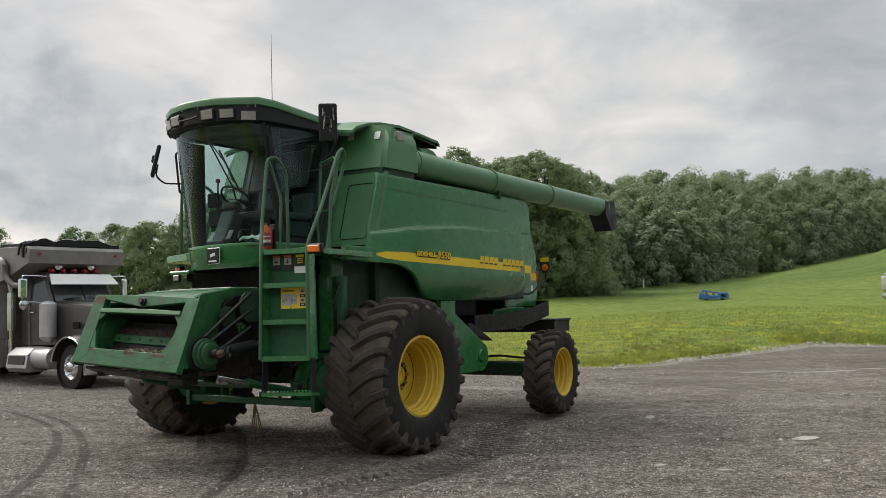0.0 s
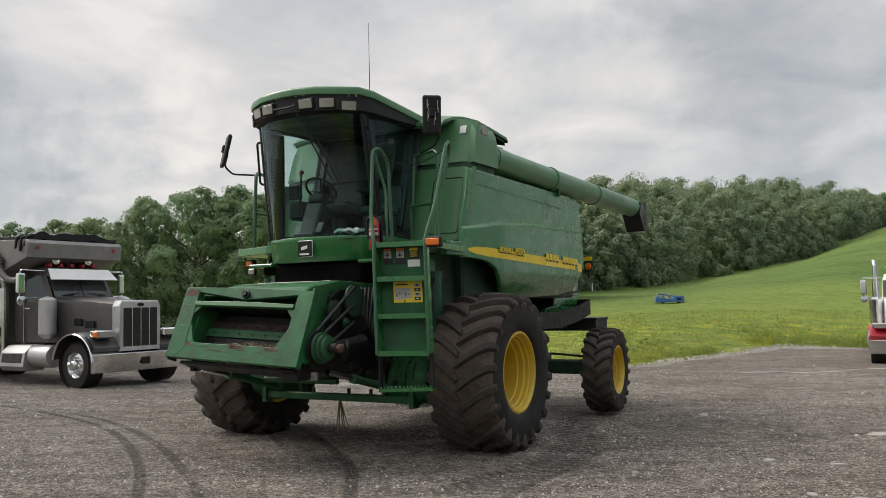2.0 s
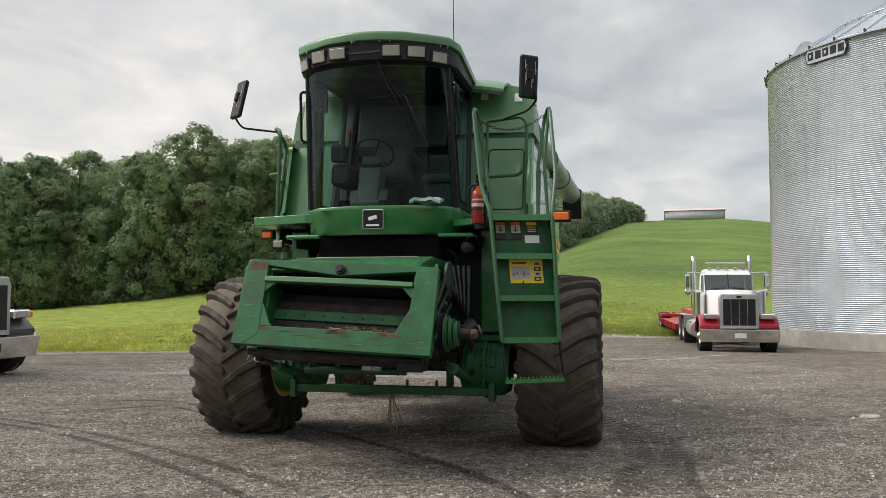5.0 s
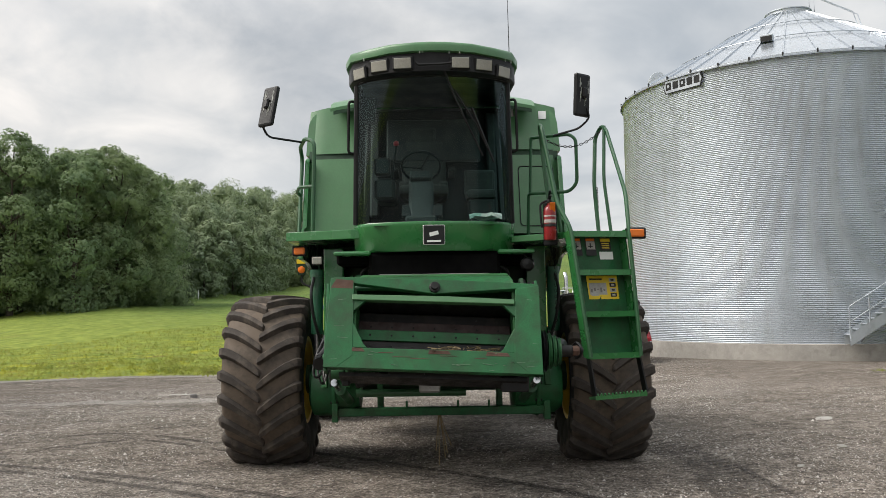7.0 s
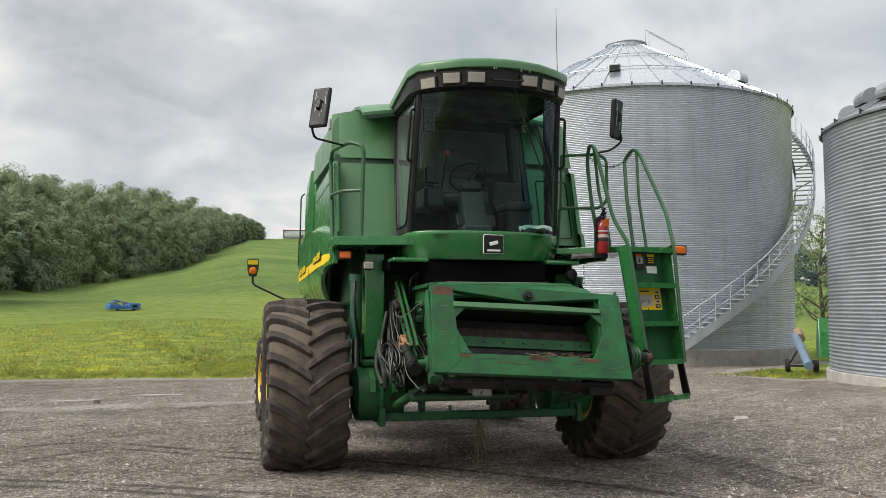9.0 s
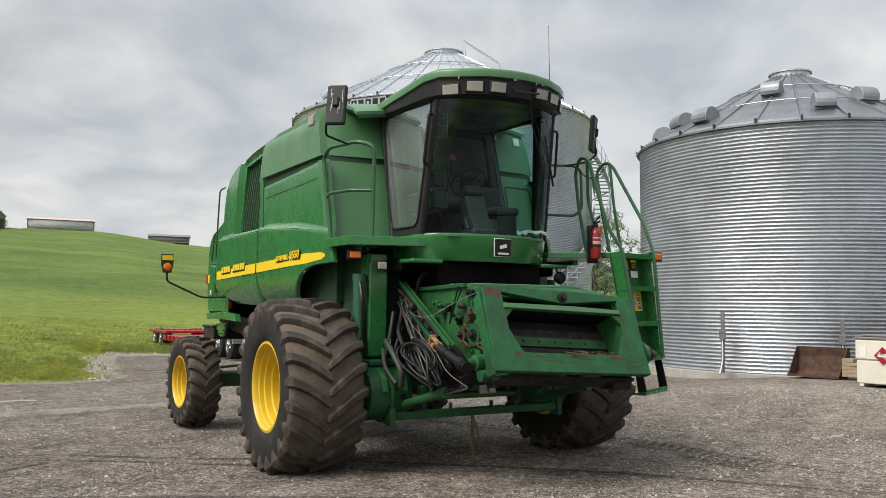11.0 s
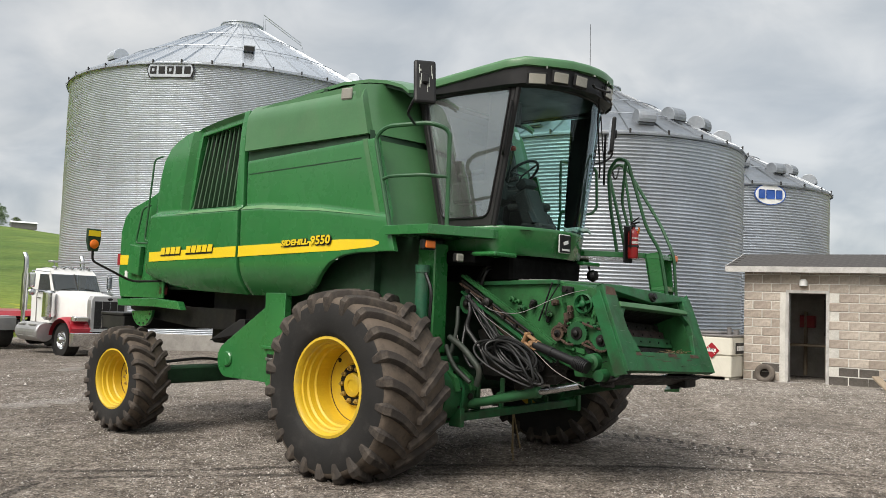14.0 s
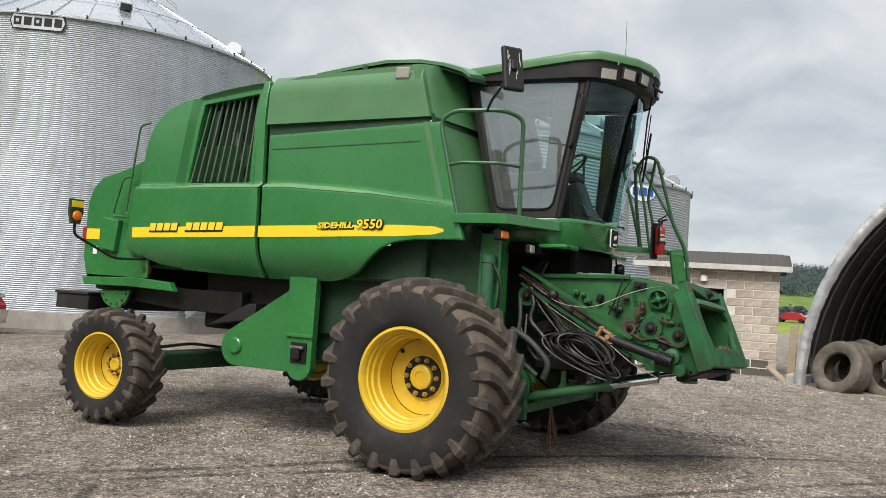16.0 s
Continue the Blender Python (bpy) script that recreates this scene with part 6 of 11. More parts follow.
for s in (-1, 1):
    bm = B()
    tube(bm, [(-3.55, s * 1.5, 0.74), (-3.5, s * 1.0, 0.78), (-3.5, s * 0.5, 0.72), (-3.5, s * 0.1, 0.75)], 0.018, 6, bend=0.1)
    part("hose", bm, HOSE, C)
    # big swing plate with its boss, and the column before it
    arc = [(-2.61 + 0.205 * math.cos(a), 0.83 + 0.205 * math.sin(a)) for a in np.linspace(radians(130), radians(262), 10)]
    bm = B()
    prism(bm, arc + [(-1.88, 0.63), (-1.88, 1.50)], "y", s * 1.20, s * 1.245, 0.008)
    lathe(bm, [(0.09, 0), (0.09, 0.02), (0.075, 0.035), (0, 0.035)] if s > 0 else [(0.09, 0), (0.09, -0.02), (0.075, -0.035), (0, -0.035)], (-2.61, s * 1.24, 0.84), "y", 24)
    part("swing_plate", bm, GREEN, C, "green rear frame plate with a round boss")
    bm = B()
    arc = [(-1.70 + 0.16 * math.cos(a), 0.72 + 0.16 * math.sin(a)) for a in np.linspace(radians(180), radians(350), 10)]
    prism(bm, [(-1.89, 1.62)] + arc + [(-1.54, 1.62)], "y", s * 1.21, s * 1.30, 0.008)
    box(bm, (-1.71, s * 1.31, 1.02), (0.37, 0.03, 0.035), bev=0.005)
    part("frame_column", bm, GREEN, C)
    bm = B()
    prism(bm, [(-1.80, 0.74), (-1.60, 0.74), (-1.60, 0.95), (-1.80, 0.95)], "y", s * 1.30, s * 1.312, mi=1)
    box(bm, (-1.70, s * 1.33, 0.84), (0.09, 0.06, 0.12), bev=0.01, mi=1)
    box(bm, (-1.70, s * 1.335, 0.90), (0.16, 0.03, 0.03), bev=0.005, mi=2)
    part("pivot_lug", bm, [GREEN, GREASE, STEEL], C)
    bm = B()
    prism(bm, [(-3.15, 1.02), (-2.45, 1.14), (-2.45, 1.30), (-2.55, 1.30)], "y", s * 0.95, s * 1.15, 0.01)
    part("deflector", bm, CHARCOAL, C)

# rear hood, spreader, lamps; the hood is set in on the left
HOOD = {-1: -1.29, 1: 0.88}
bm = B()
rows = []
for u, z in ((-4.05, 3.0), (-4.4, 2.86), (-4.9, 2.73), (-5.08, 2.62), (-5.17, 2.42), (-5.18, 1.72), (-5.10, 1.50)):
    rows.append([(u + 0.05 * abs(v) ** 6, -0.205 + 1.065 * v, z - 0.05 * abs(v) ** 6) for v in np.linspace(-1, 1, 15)])
sheet(bm, rows)
for s in (-1, 1):
    prism(bm, [(-4.0, 1.5), (-4.0, 2.96), (-4.4, 2.81), (-4.9, 2.68), (-5.04, 2.57), (-5.12, 2.38), (-5.13, 1.72), (-5.06, 1.5)], "y", HOOD[s] - s * 0.03, HOOD[s], 0.008)
part("rear_hood", bm, GREEN, C, "rounded green straw hood")
for s in (-1, 1):
    bm = B()
    prism(bm, [(-5.10, 1.47), (-4.15, 1.50), (-3.62, 1.47), (-3.55, 1.37), (-4.2, 1.39), (-5.06, 1.38)], "y", HOOD[s] - s * 0.07, HOOD[s] + s * 0.02, 0.008)
    part("rear_rail", bm, GREEN, C)
    bm = B()
    arc = [(-4.62 + 0.26 * math.cos(a), 1.36 + 0.24 * math.sin(a)) for a in np.linspace(radians(190), radians(355), 12)]
    prism(bm, arc, "y", HOOD[s] - s * 0.12, HOOD[s] - s * 0.08, 0.006)
    for a in np.linspace(radians(205), radians(340), 6):
        lathe(bm, [(0.012, 0), (0.012, s * 0.012), (0, s * 0.012)], (-4.62 + 0.22 * math.cos(a), HOOD[s] - s * 0.08, 1.36 + 0.2 * math.sin(a)), "y", 6, 1)
    part("chopper_plate", bm, [GREEN, GREASE], C)
    u0, u1 = -5.14, -4.86
    bm = B()
    sheet(bm, [[(u, HOOD[s] + s * 0.007, z) for z in (1.93, 2.06)] for u in (u0, u1)])
    part("stripe", bm, STRIPE, C, "", 0)
    bm = B()
    box(bm, (-5.13, HOOD[s] - s * 0.02, 2.0), (0.06, 0.08, 0.16), bev=0.01)
    part("tail_lamp", bm, RED, C, "red tail lamp")
    bm = B()
    prism(bm, [(-4.80, 1.83), (-4.52, 1.79), (-4.48, 2.16), (-4.75, 2.20)], "y", HOOD[s], HOOD[s] + s * 0.07, 0.012)
    part("rear_step", bm, GREEN, C)
    bm = B()
    box(bm, (-4.92, HOOD[s] + s * 0.007, 1.80), (0.07, 0.006, 0.10))
    part("notice", bm, WHITE, C, "small white notice", 0)
    bm = B()
    box(bm, (-4.05, HOOD[s] - s * 0.04, 1.60), (0.10, 0.08, 0.13), bev=0.02)
    part("rear_lamp", bm, DARK_RED, C, "dark red rear lamp")
for k, (a, b, c) in enumerate(((-4.52, 2.2, 2.66), (-4.30, 2.22, 3.28))):
    bm = B()
    tube(bm, [(a + 0.28, -1.36, b), (a - 0.02, -1.40, b + 0.01), (a + 0.12, -1.40, c), (a + 0.24, -1.36, c + 0.03)], 0.012, 8, bend=0.06)
    part("grab_rail", bm, GREEN_RAIL, C, "thin green tubular grab rail")
bm = B()
span(bm, (-5.72, -1.18, 1.06), (-5.12, 1.18, 1.24), 0.01)
span(bm, (-5.74, -1.20, 1.24), (-5.12, 1.20, 1.28), 0.01)
part("chaff_spreader", bm, CHARCOAL, C, "dark straw spreader box")
bm = B()
rows = []
for u, z in ((-5.1, 1.34), (-4.4, 1.22), (-3.6, 1.16), (-2.7, 1.16)):
    rows.append([(u, v, z) for v in (-1.1, 0, 1.1)])
sheet(bm, rows, (0, 0, 0.25))
part("chopper_floor", bm, GREASE, C)
# warning lamp on a long arm, both sides
for s, e in ((-1, (-4.28, -2.10, 2.05)), (1, (-4.93, 1.15, 2.05))):
    bm = B()
    root = (-4.05, HOOD[s] - s * 0.01, 1.72)
    tube(bm, [(-3.95, HOOD[s] - s * 0.03, 1.80), root, ((-4.18, -1.62, 1.70) if s < 0 else (-4.5, 1.08, 1.70)), (e[0], e[1], e[2] - 0.12), e], 0.015, 8, bend=0.08)
    part("lamp_arm", bm, GREASE, C)
    bm = B()
    prism(bm, [(-0.055, 0), (0.055, 0), (0.085, 0.12), (0.085, 0.27), (-0.085, 0.27), (-0.085, 0.12)], "x", -0.025, 0.025, 0.01, m=pose(*e))
    h = part("lamp_housing", bm, GREEN_DARK, C)
    bm = B()
    for sx in (-1, 1):
        lathe(bm, [(0.058, 0.026 * sx), (0.05, 0.045 * sx), (0.02, 0.055 * sx), (0, 0.056 * sx)], Vector(e) + Vector((0, 0, 0.085)), "x", 16)
    part("lens", bm, ORANGE, h, "round amber lens")
    bm = B()
    for sx in (-0.031, 0.025):
        span(bm, (e[0] + sx, e[1] - 0.075, e[2] + 0.18), (e[0] + sx + 0.006, e[1] + 0.075, e[2] + 0.25))
    part("reflector", bm, STRIPE, h, "", 0)

# unloading auger folded back along the left side
bm = B()
a, b = Vector((-0.95, 1.22, 3.40)), Vector((-6.85, 1.44, 3.24))
rod(bm, a, b, 0.165, seg=28)
d = (b - a).normalized()
for f in (0.02, 0.33, 0.62, 0.97):
    p = a.lerp(b, f)
    rod(bm, p - d * 0.02, p + d * 0.02, 0.18, seg=28)
tube(bm, [(-0.75, 1.05, 3.1), (-0.72, 1.12, 3.34), (-0.95, 1.22, 3.40), (-1.4, 1.235, 3.388)], 0.172, 20, bend=0.16)
box(bm, a.lerp(b, 0.06) + Vector((0, 0, 0.17)), (0.16, 0.08, 0.04), bev=0.01)
part("unloading_auger", bm, GREEN_DULL, C, "long green unloading auger tube")
bm = B()
e = b + d * 0.02
rows = []
for k, (dx, dz, r) in enumerate(((0.25, 0.02, 0.17), (-0.02, 0.0, 0.18), (-0.16, -0.10, 0.19), (-0.12, -0.42, 0.17))):
    q = e + Vector((dx, 0, dz))
    rows.append([(q.x + (-0.15 * math.sin(t) if k > 1 else 0) + (0.30 * (1 if math.sin(t) < 0 else 0) if k == 3 else 0), q.y + r * math.cos(t), q.z + (r * math.sin(t) if k < 2 else 0.05 * math.sin(t))) for t in np.linspace(0, 2 * np.pi, 17)])
prism(bm, [(0.38, -0.12), (0.30, 0.10), (-0.06, 0.14), (-0.16, -0.36), (0.12, -0.42)], "y", -0.165, 0.165, 0.01, m=Matrix.Translation(e))
part("spout", bm, BLACK, C, "black rubber auger spout")
for u in (-3.05,):
    bm = B()
    span(bm, (u - 0.03, 1.12, 3.1), (u + 0.03, 1.40, 3.23), 0.01)
    part("auger_rest", bm, GREEN_DARK, C)

# cab: floor band, posts, roof, glass
ARC_B = [(0.16, -0.75), (0.82, -0.76), (0.97, -0.62), (1.07, -0.38), (1.115, -0.15), (1.12, 0.0), (1.115, 0.15), (1.07, 0.38), (0.97, 0.62), (0.82, 0.76), (0.16, 0.75)]


def ring_at(w, grow=0.0):
    """The cab's outline at height w: it leans out to the front and back with height."""
    t = (w - 2.33) / (3.65 - 2.33)
    out = []
    for x, y in ARC_B:
        xx = x + (0.21 * t if x > 0.5 else -0.36 * t)
        k = 1 + grow
        out.append(((xx - 0.6) * k + 0.6, y * (1 - 0.055 * t) * k, w))
    return out


bm = B()
lo, hi = ring_at(2.05), ring_at(2.335)
rows = [ring_at(2.06, -0.03), ring_at(2.075, 0.0), ring_at(2.30, 0.012), ring_at(2.325, 0.012), ring_at(2.335, 0.0), ring_at(2.337, -0.06)]
sheet(bm, [r + [r[0]] for r in rows])
part("cab_base", bm, GREEN, C, "glossy green band below the windscreen", 50)
bm = B()
sheet(bm, [[(0.1, v, 2.30), (1.06, v * 0.8, 2.30)] for v in (-0.7, 0, 0.7)])
sheet(bm, [[(0.1, v, 2.07), (1.0, v * 0.8, 2.07)] for v in (-0.7, 0, 0.7)])
part("cab_floor", bm, BLACK, C)
bm = B()
g0, g1 = ring_at(2.335), ring_at(3.69)
glass_rows = [[Vector(g0[k]).lerp(Vector(g1[k]), t) for k in range(1, 10)] for t in np.linspace(0, 1, 7)]
sheet(bm, glass_rows)
o = part("windscreen", bm, GLASS, C, "curved tinted windscreen", 60)
o.visible_shadow = False
for s in (-1, 1):
    i, j = (0, 1) if s < 0 else (10, 9)
    q = lambda a, t: Vector(g0[i]).lerp(Vector(g0[j]), a).lerp(Vector(g1[i]).lerp(Vector(g1[j]), a), t)
    bm = B()
    poly(bm, [q(0.03, 0.03), q(0.955, 0.03), q(0.975, 0.996), q(0.015, 0.996)], [(0, 1, 2, 3)])
    o = part("side_window", bm, GLASS_DUSTY if s < 0 else GLASS, C, "dusty cab side window" if s < 0 else "tinted cab door window", 0)
    o.visible_shadow = False
    bm = B()
    hole = [q(0.06, 0.055), q(0.90, 0.055), q(0.935, 0.5), q(0.945, 0.985), q(0.05, 0.985), q(0.045, 0.5)]
    hole = rounded(hole, 0.10, 4, True)
    n = Vector((0, s, 0))
    cen = sum(hole, Vector()) / len(hole)
    outer = []
    for p in hole:
        dlt = (p - cen)
        a_ = math.atan2(dlt.z, dlt.x)
        outer.append(p)
    corners = [q(0, 0), q(1, 0), q(1, 1), q(0, 1)]

    def border(p):
        # where the ray from the middle through p leaves the side
        best = None
        for k in range(4):
            a2, b2 = corners[k], corners[(k + 1) % 4]
            d1, d2 = p - cen, b2 - a2
            den = d1.x * d2.z - d1.z * d2.x
            if abs(den) < 1e-9:
                continue
            tt = ((a2.x - cen.x) * d2.z - (a2.z - cen.z) * d2.x) / den
            uu = ((a2.x - cen.x) * d1.z - (a2.z - cen.z) * d1.x) / den
            if tt > 0 and -1e-6 <= uu <= 1 + 1e-6 and (best is None or tt < best[0]):
                best = (tt, a2.lerp(b2, uu))
        return best[1]

    outer = [border(p) for p in hole]
    for off in (0.012, -0.03):
        hv, ov = [bm.verts.new(p + n * off) for p in hole], [bm.verts.new(p + n * off) for p in outer]
        for k in range(len(hole)):
            k2 = (k + 1) % len(hole)
            bm.faces.new((hv[k], hv[k2], ov[k2], ov[k]))
    part("door_frame", bm, CHARCOAL, C, "charcoal cab door frame", 0)
    bm = B()
    tube(bm, [p + n * 0.016 for p in hole], 0.012, 6, closed=True)
    part("window_seal", bm, BLACK, C)
    # posts
    bm = B()
    P0, P1 = Vector(g0[j]), Vector(g1[j])
    tube(bm, [P0 + n * -0.01, P1 + n * -0.01], 0.030, 8)
    part("front_post", bm, BLACK, C)
    bm = B()
    P0, P1 = Vector(g0[i]), Vector(g1[i])
    tube(bm, [P0 + Vector((0.02, -s * 0.03, 0)), P1 + Vector((0.02, -s * 0.03, 0))], 0.055, 6)
    part("rear_post", bm, CHARCOAL, C)
    bm = B()
    h = [q(0.965, 0.50), q(0.965, 0.50) + Vector((0.05, s * 0.07, 0)), q(0.965, 0.86) + Vector((0.05, s * 0.07, 0)), q(0.965, 0.86)]
    tube(bm, h, 0.014, 8, bend=0.05)
    part("grab_handle", bm, BLACK, C, "black door grab handle")
bm = B()
sheet(bm, [[g0[0], g1[0]], [(g0[0][0], 0, 2.335), (g1[0][0], 0, 3.69)], [g0[10], g1[10]]])
part("cab_rear_wall", bm, BLACK, C, "", 0)


# roof
def roof_ring(w, grow, front):
    pts = []
    for x, y in ((-0.26, -0.78), (0.3, -0.80), (0.95, -0.82), (1.15, -0.76), (1.30, -0.60), (1.42, -0.38), (1.475, -0.15), (1.485, 0.0)):
        pts.append((x, y))
    pts = pts + [(x, -y) for x, y in pts[-2::-1]]
    return [((x - 0.5) * (1 + grow) + 0.5 + (front if x > 0.9 else 0), y * (1 + grow), w + 0.01 + 0.103 * (x + 0.26) / 1.7 - (0.015 if x > 1.2 else 0)) for x, y in pts]


bm = B()
rows = [roof_ring(3.728, -0.10, 0), roof_ring(3.732, -0.02, 0), roof_ring(3.738, 0.0, 0), roof_ring(3.79, 0.004, 0), roof_ring(3.812, -0.004, 0), roof_ring(3.822, -0.018, 0), roof_ring(3.829, -0.08, 0), roof_ring(3.836, -0.4, -0.05), roof_ring(3.84, -0.9, -0.2)]
sheet(bm, [r + [r[0]] for r in rows])
part("cab_roof", bm, GREEN_DULL, C, "green cab roof with bird droppings", 50)
bm = B()
low = lambda r: [(x, y, z if x > 0.9 else z + 0.06) for x, y, z in r]
rows = [low(ring_at(3.64, 0.0)), low(ring_at(3.65, 0.012))]
lip = roof_ring(3.728, -0.03, 0)
pick = [0, 2, 3, 4, 5, 7, 9, 10, 11, 12, 14]
rows.append([((a[0] + b[0]) / 2, (a[1] + b[1]) / 2, 3.64 if a[0] > 0.9 else 3.69) for a, b in zip(ring_at(3.65, 0.012), [lip[k] for k in pick])])
rows.append([(lip[k][0], lip[k][1], 3.665 if lip[k][0] > 0.9 else 3.70) for k in pick])
rows.append([(lip[k][0], lip[k][1], lip[k][2] + 0.01) for k in pick])
sheet(bm, [r + [r[0]] for r in rows])
part("roof_fascia", bm, BLACK, C, "black lamp fascia under the roof", 50)
bm = B()
sheet(bm, [[(-0.2, -0.72, 3.68), (0.95, -0.70, 3.68), (1.22, -0.40, 3.70)], [(-0.2, 0.0, 3.68), (0.95, 0.0, 3.68), (1.30, 0.0, 3.70)], [(-0.2, 0.72, 3.68), (0.95, 0.70, 3.68), (1.22, 0.40, 3.70)]])
sheet(bm, [r + [r[0]] for r in (roof_ring(3.726, -0.08, 0), roof_ring(3.70, -0.4, -0.05), roof_ring(3.70, -0.9, -0.2))])
part("headliner", bm, BLACK, C, "", 0)
for s in (-1, 1):
    for ang, y, x in ((-8, 0.26, 1.438), (-24, 0.475, 1.352), (-46, 0.665, 1.215)):
        bm = B()
        box(bm, (0, 0, 0), (0.03, 0.195, 0.125), bev=0.012)
        box(bm, (0.004, 0, 0), (0.03, 0.162, 0.098), bev=0.006, mi=1)
        l = part("roof_lamp", bm, [BLACK, LAMP], C, "rectangular roof work lamp")
        l.matrix_local = pose(x - 0.006, s * y, 3.737 - 0.03 * (y > 0.5), 0, 8, s * -ang)
# wipers, antenna
bm = B()
tube(bm, [(1.50, 0.18, 3.72), (1.50, 0.10, 3.71), (1.50, -0.12, 3.705), (1.50, -0.14, 3.73)], 0.013, 6, bend=0.03)
part("roof_grip", bm, BLACK, C)
bm = B()
tube(bm, [(1.42, 0.12, 3.66), (1.36, 0.20, 3.45), (1.27, 0.42, 3.0), (1.24, 0.46, 2.92)], 0.009, 5)
tube(bm, [(1.395, 0.20, 3.5), (1.31, 0.40, 3.2), (1.285, 0.5, 2.98)], 0.006, 5)
tube(bm, [(1.36, 0.36, 3.34), (1.24, 0.56, 2.86)], 0.012, 5)
part("wiper", bm, BLACK, C)
bm = B()
lathe(bm, [(0.035, 0), (0.03, 0.03), (0.012, 0.06), (0, 0.06)], (0.93, 0.75, 3.835), "z", 10)
rod(bm, (0.93, 0.75, 3.87), (0.92, 0.74, 4.68), 0.0050, 0.002, 6)
part("antenna", bm, BLACK, C)
# bird droppings on the roof edge
rnd = random.Random(2)
bm = B()
for k in range(7):
    a = rnd.uniform(-0.75, 0.75)
    x = lerp(abs(a), [0, 0.15, 0.38, 0.6, 0.76], [1.495, 1.485, 1.43, 1.31, 1.165])
    h = rnd.uniform(0.008, 0.035)
    box(bm, (x, a, 3.83 - h / 2), (0.008, rnd.uniform(0.004, 0.012), h), bev=0.002)
part("bird_droppings", bm, DROPPING, C, "", 0)

# inside the cab
TRIM = worn("grey_cab_trim", (0.022, 0.023, 0.023), 0.7, dusty=0.25, dust=(0.055, 0.054, 0.05), bump=0.1)
bm = B()
box(bm, (0.32, 0.0, 2.70), (0.46, 0.50, 0.11), (0, -4, 0), bev=0.045, seg=3)
for y in (-0.2, 0.2):
    box(bm, (0.34, y, 2.765), (0.36, 0.09, 0.05), (0, -4, 0), bev=0.02, seg=2)
st_ = part("driver_seat", bm, SEAT, C, "grey fabric driver's seat")
st_.location.y = -0.10
bm = B()
box(bm, (0.06, 0.0, 3.02), (0.13, 0.46, 0.56), (0, -10, 0), bev=0.05, seg=3)
box(bm, (0.02, 0.0, 3.36), (0.10, 0.28, 0.18), (0, -10, 0), bev=0.04, seg=2)
part("seat_back", bm, SEAT, st_)
bm = B()
lathe(bm, [(0.16, 2.30), (0.15, 2.40), (0.11, 2.45), (0.12, 2.60), (0.20, 2.65)], (0.30, 0, 0), "z", 18)
part("seat_pedestal", bm, CHARCOAL, st_)
for y in (-0.29, 0.29):
    bm = B()
    box(bm, (0.24, y, 2.92), (0.34, 0.07, 0.05), (0, -6, 0), bev=0.02, seg=2)
    part("armrest", bm, TRIM, st_)
bm = B()
box(bm, (0.36, 0.48, 2.66), (0.40, 0.30, 0.09), bev=0.035, seg=2)
box(bm, (0.15, 0.48, 2.82), (0.08, 0.32, 0.28), bev=0.03, seg=2)
part("buddy_seat", bm, SEAT, C, "small grey folding seat")
bm = B()
box(bm, (0.36, 0.48, 2.46), (0.36, 0.26, 0.30), bev=0.02)
part("seat_box", bm, TRIM, C)
# plain grey panel added in place of the cab's rear window
bm = B()
box(bm, (0.05, 0.0, 3.30), (0.03, 1.0, 0.50), (0, -15, 0), bev=0.02)
part("rear_window_panel", bm, TRIM, C, "grey panel standing for the cab's rear window")
bm = B()
for s in (-1, 1):
    box(bm, (0.02, s * 0.62, 3.05), (0.06, 0.10, 1.2), (0, -15, 0), bev=0.02)
part("corner_trim", bm, TRIM, C)
bm = B()
box(bm, (0.82, -0.02, 2.52), (0.17, 0.24, 0.46), (0, -22, 0), bev=0.03, seg=2)
box(bm, (0.90, -0.02, 2.36), (0.26, 0.30, 0.08), bev=0.02)
box(bm, (0.74, -0.02, 2.80), (0.13, 0.22, 0.10), (0, -30, 0), bev=0.03, seg=2)
part("steering_column", bm, TRIM, C).location.y = -0.10
bm = B()
inner = [[Vector(r[0]).lerp(Vector(r[1]), f) + Vector((0, 0.03, 0)) for f in (0.72, 0.80, 0.965)] for r in (ring_at(w) for w in np.linspace(2.34, 3.62, 6))]
sheet(bm, inner, (0, 0.03, 0))
part("post_lining", bm, BLACK, C, "dark lining of the cab's corner post")
bm = B()
inner = [[Vector(r[10]).lerp(Vector(r[9]), f) + Vector((0, -0.03, 0)) for f in (0.78, 0.86, 0.965)] for r in (ring_at(w) for w in np.linspace(2.34, 3.62, 6))]
sheet(bm, inner, (0, -0.03, 0))
part("post_lining", bm, BLACK, C, "dark lining of the cab's corner post")
for y in (-0.16, 0.14):
    bm = B()
    box(bm, (0.92, y, 2.45), (0.03, 0.09, 0.14), (0, -30, 0), bev=0.008)
    rod(bm, (0.92, y, 2.42), (0.98, y, 2.31), 0.010, seg=6)
    part("pedal", bm, BLACK, C).location.y = -0.10
bm = B()
cw = [(0.68 + 0.19 * math.cos(t) * math.cos(radians(40)), -0.02 + 0.19 * math.sin(t), 2.92 + 0.19 * math.cos(t) * math.sin(radians(40))) for t in np.linspace(0, 2 * np.pi, 24, endpoint=False)]
tube(bm, cw, 0.014, 6, closed=True)
for t in (0.5, 2.6, 4.7):
    rod(bm, (0.68, -0.02, 2.90), (0.68 + 0.19 * math.cos(t) * 0.77, -0.02 + 0.19 * math.sin(t), 2.92 + 0.19 * math.cos(t) * 0.64), 0.010, seg=5)
part("steering_wheel", bm, BLACK, C).location.y = -0.10
bm = B()
box(bm, (0.42, -0.48, 2.70), (0.60, 0.20, 0.22), bev=0.03)
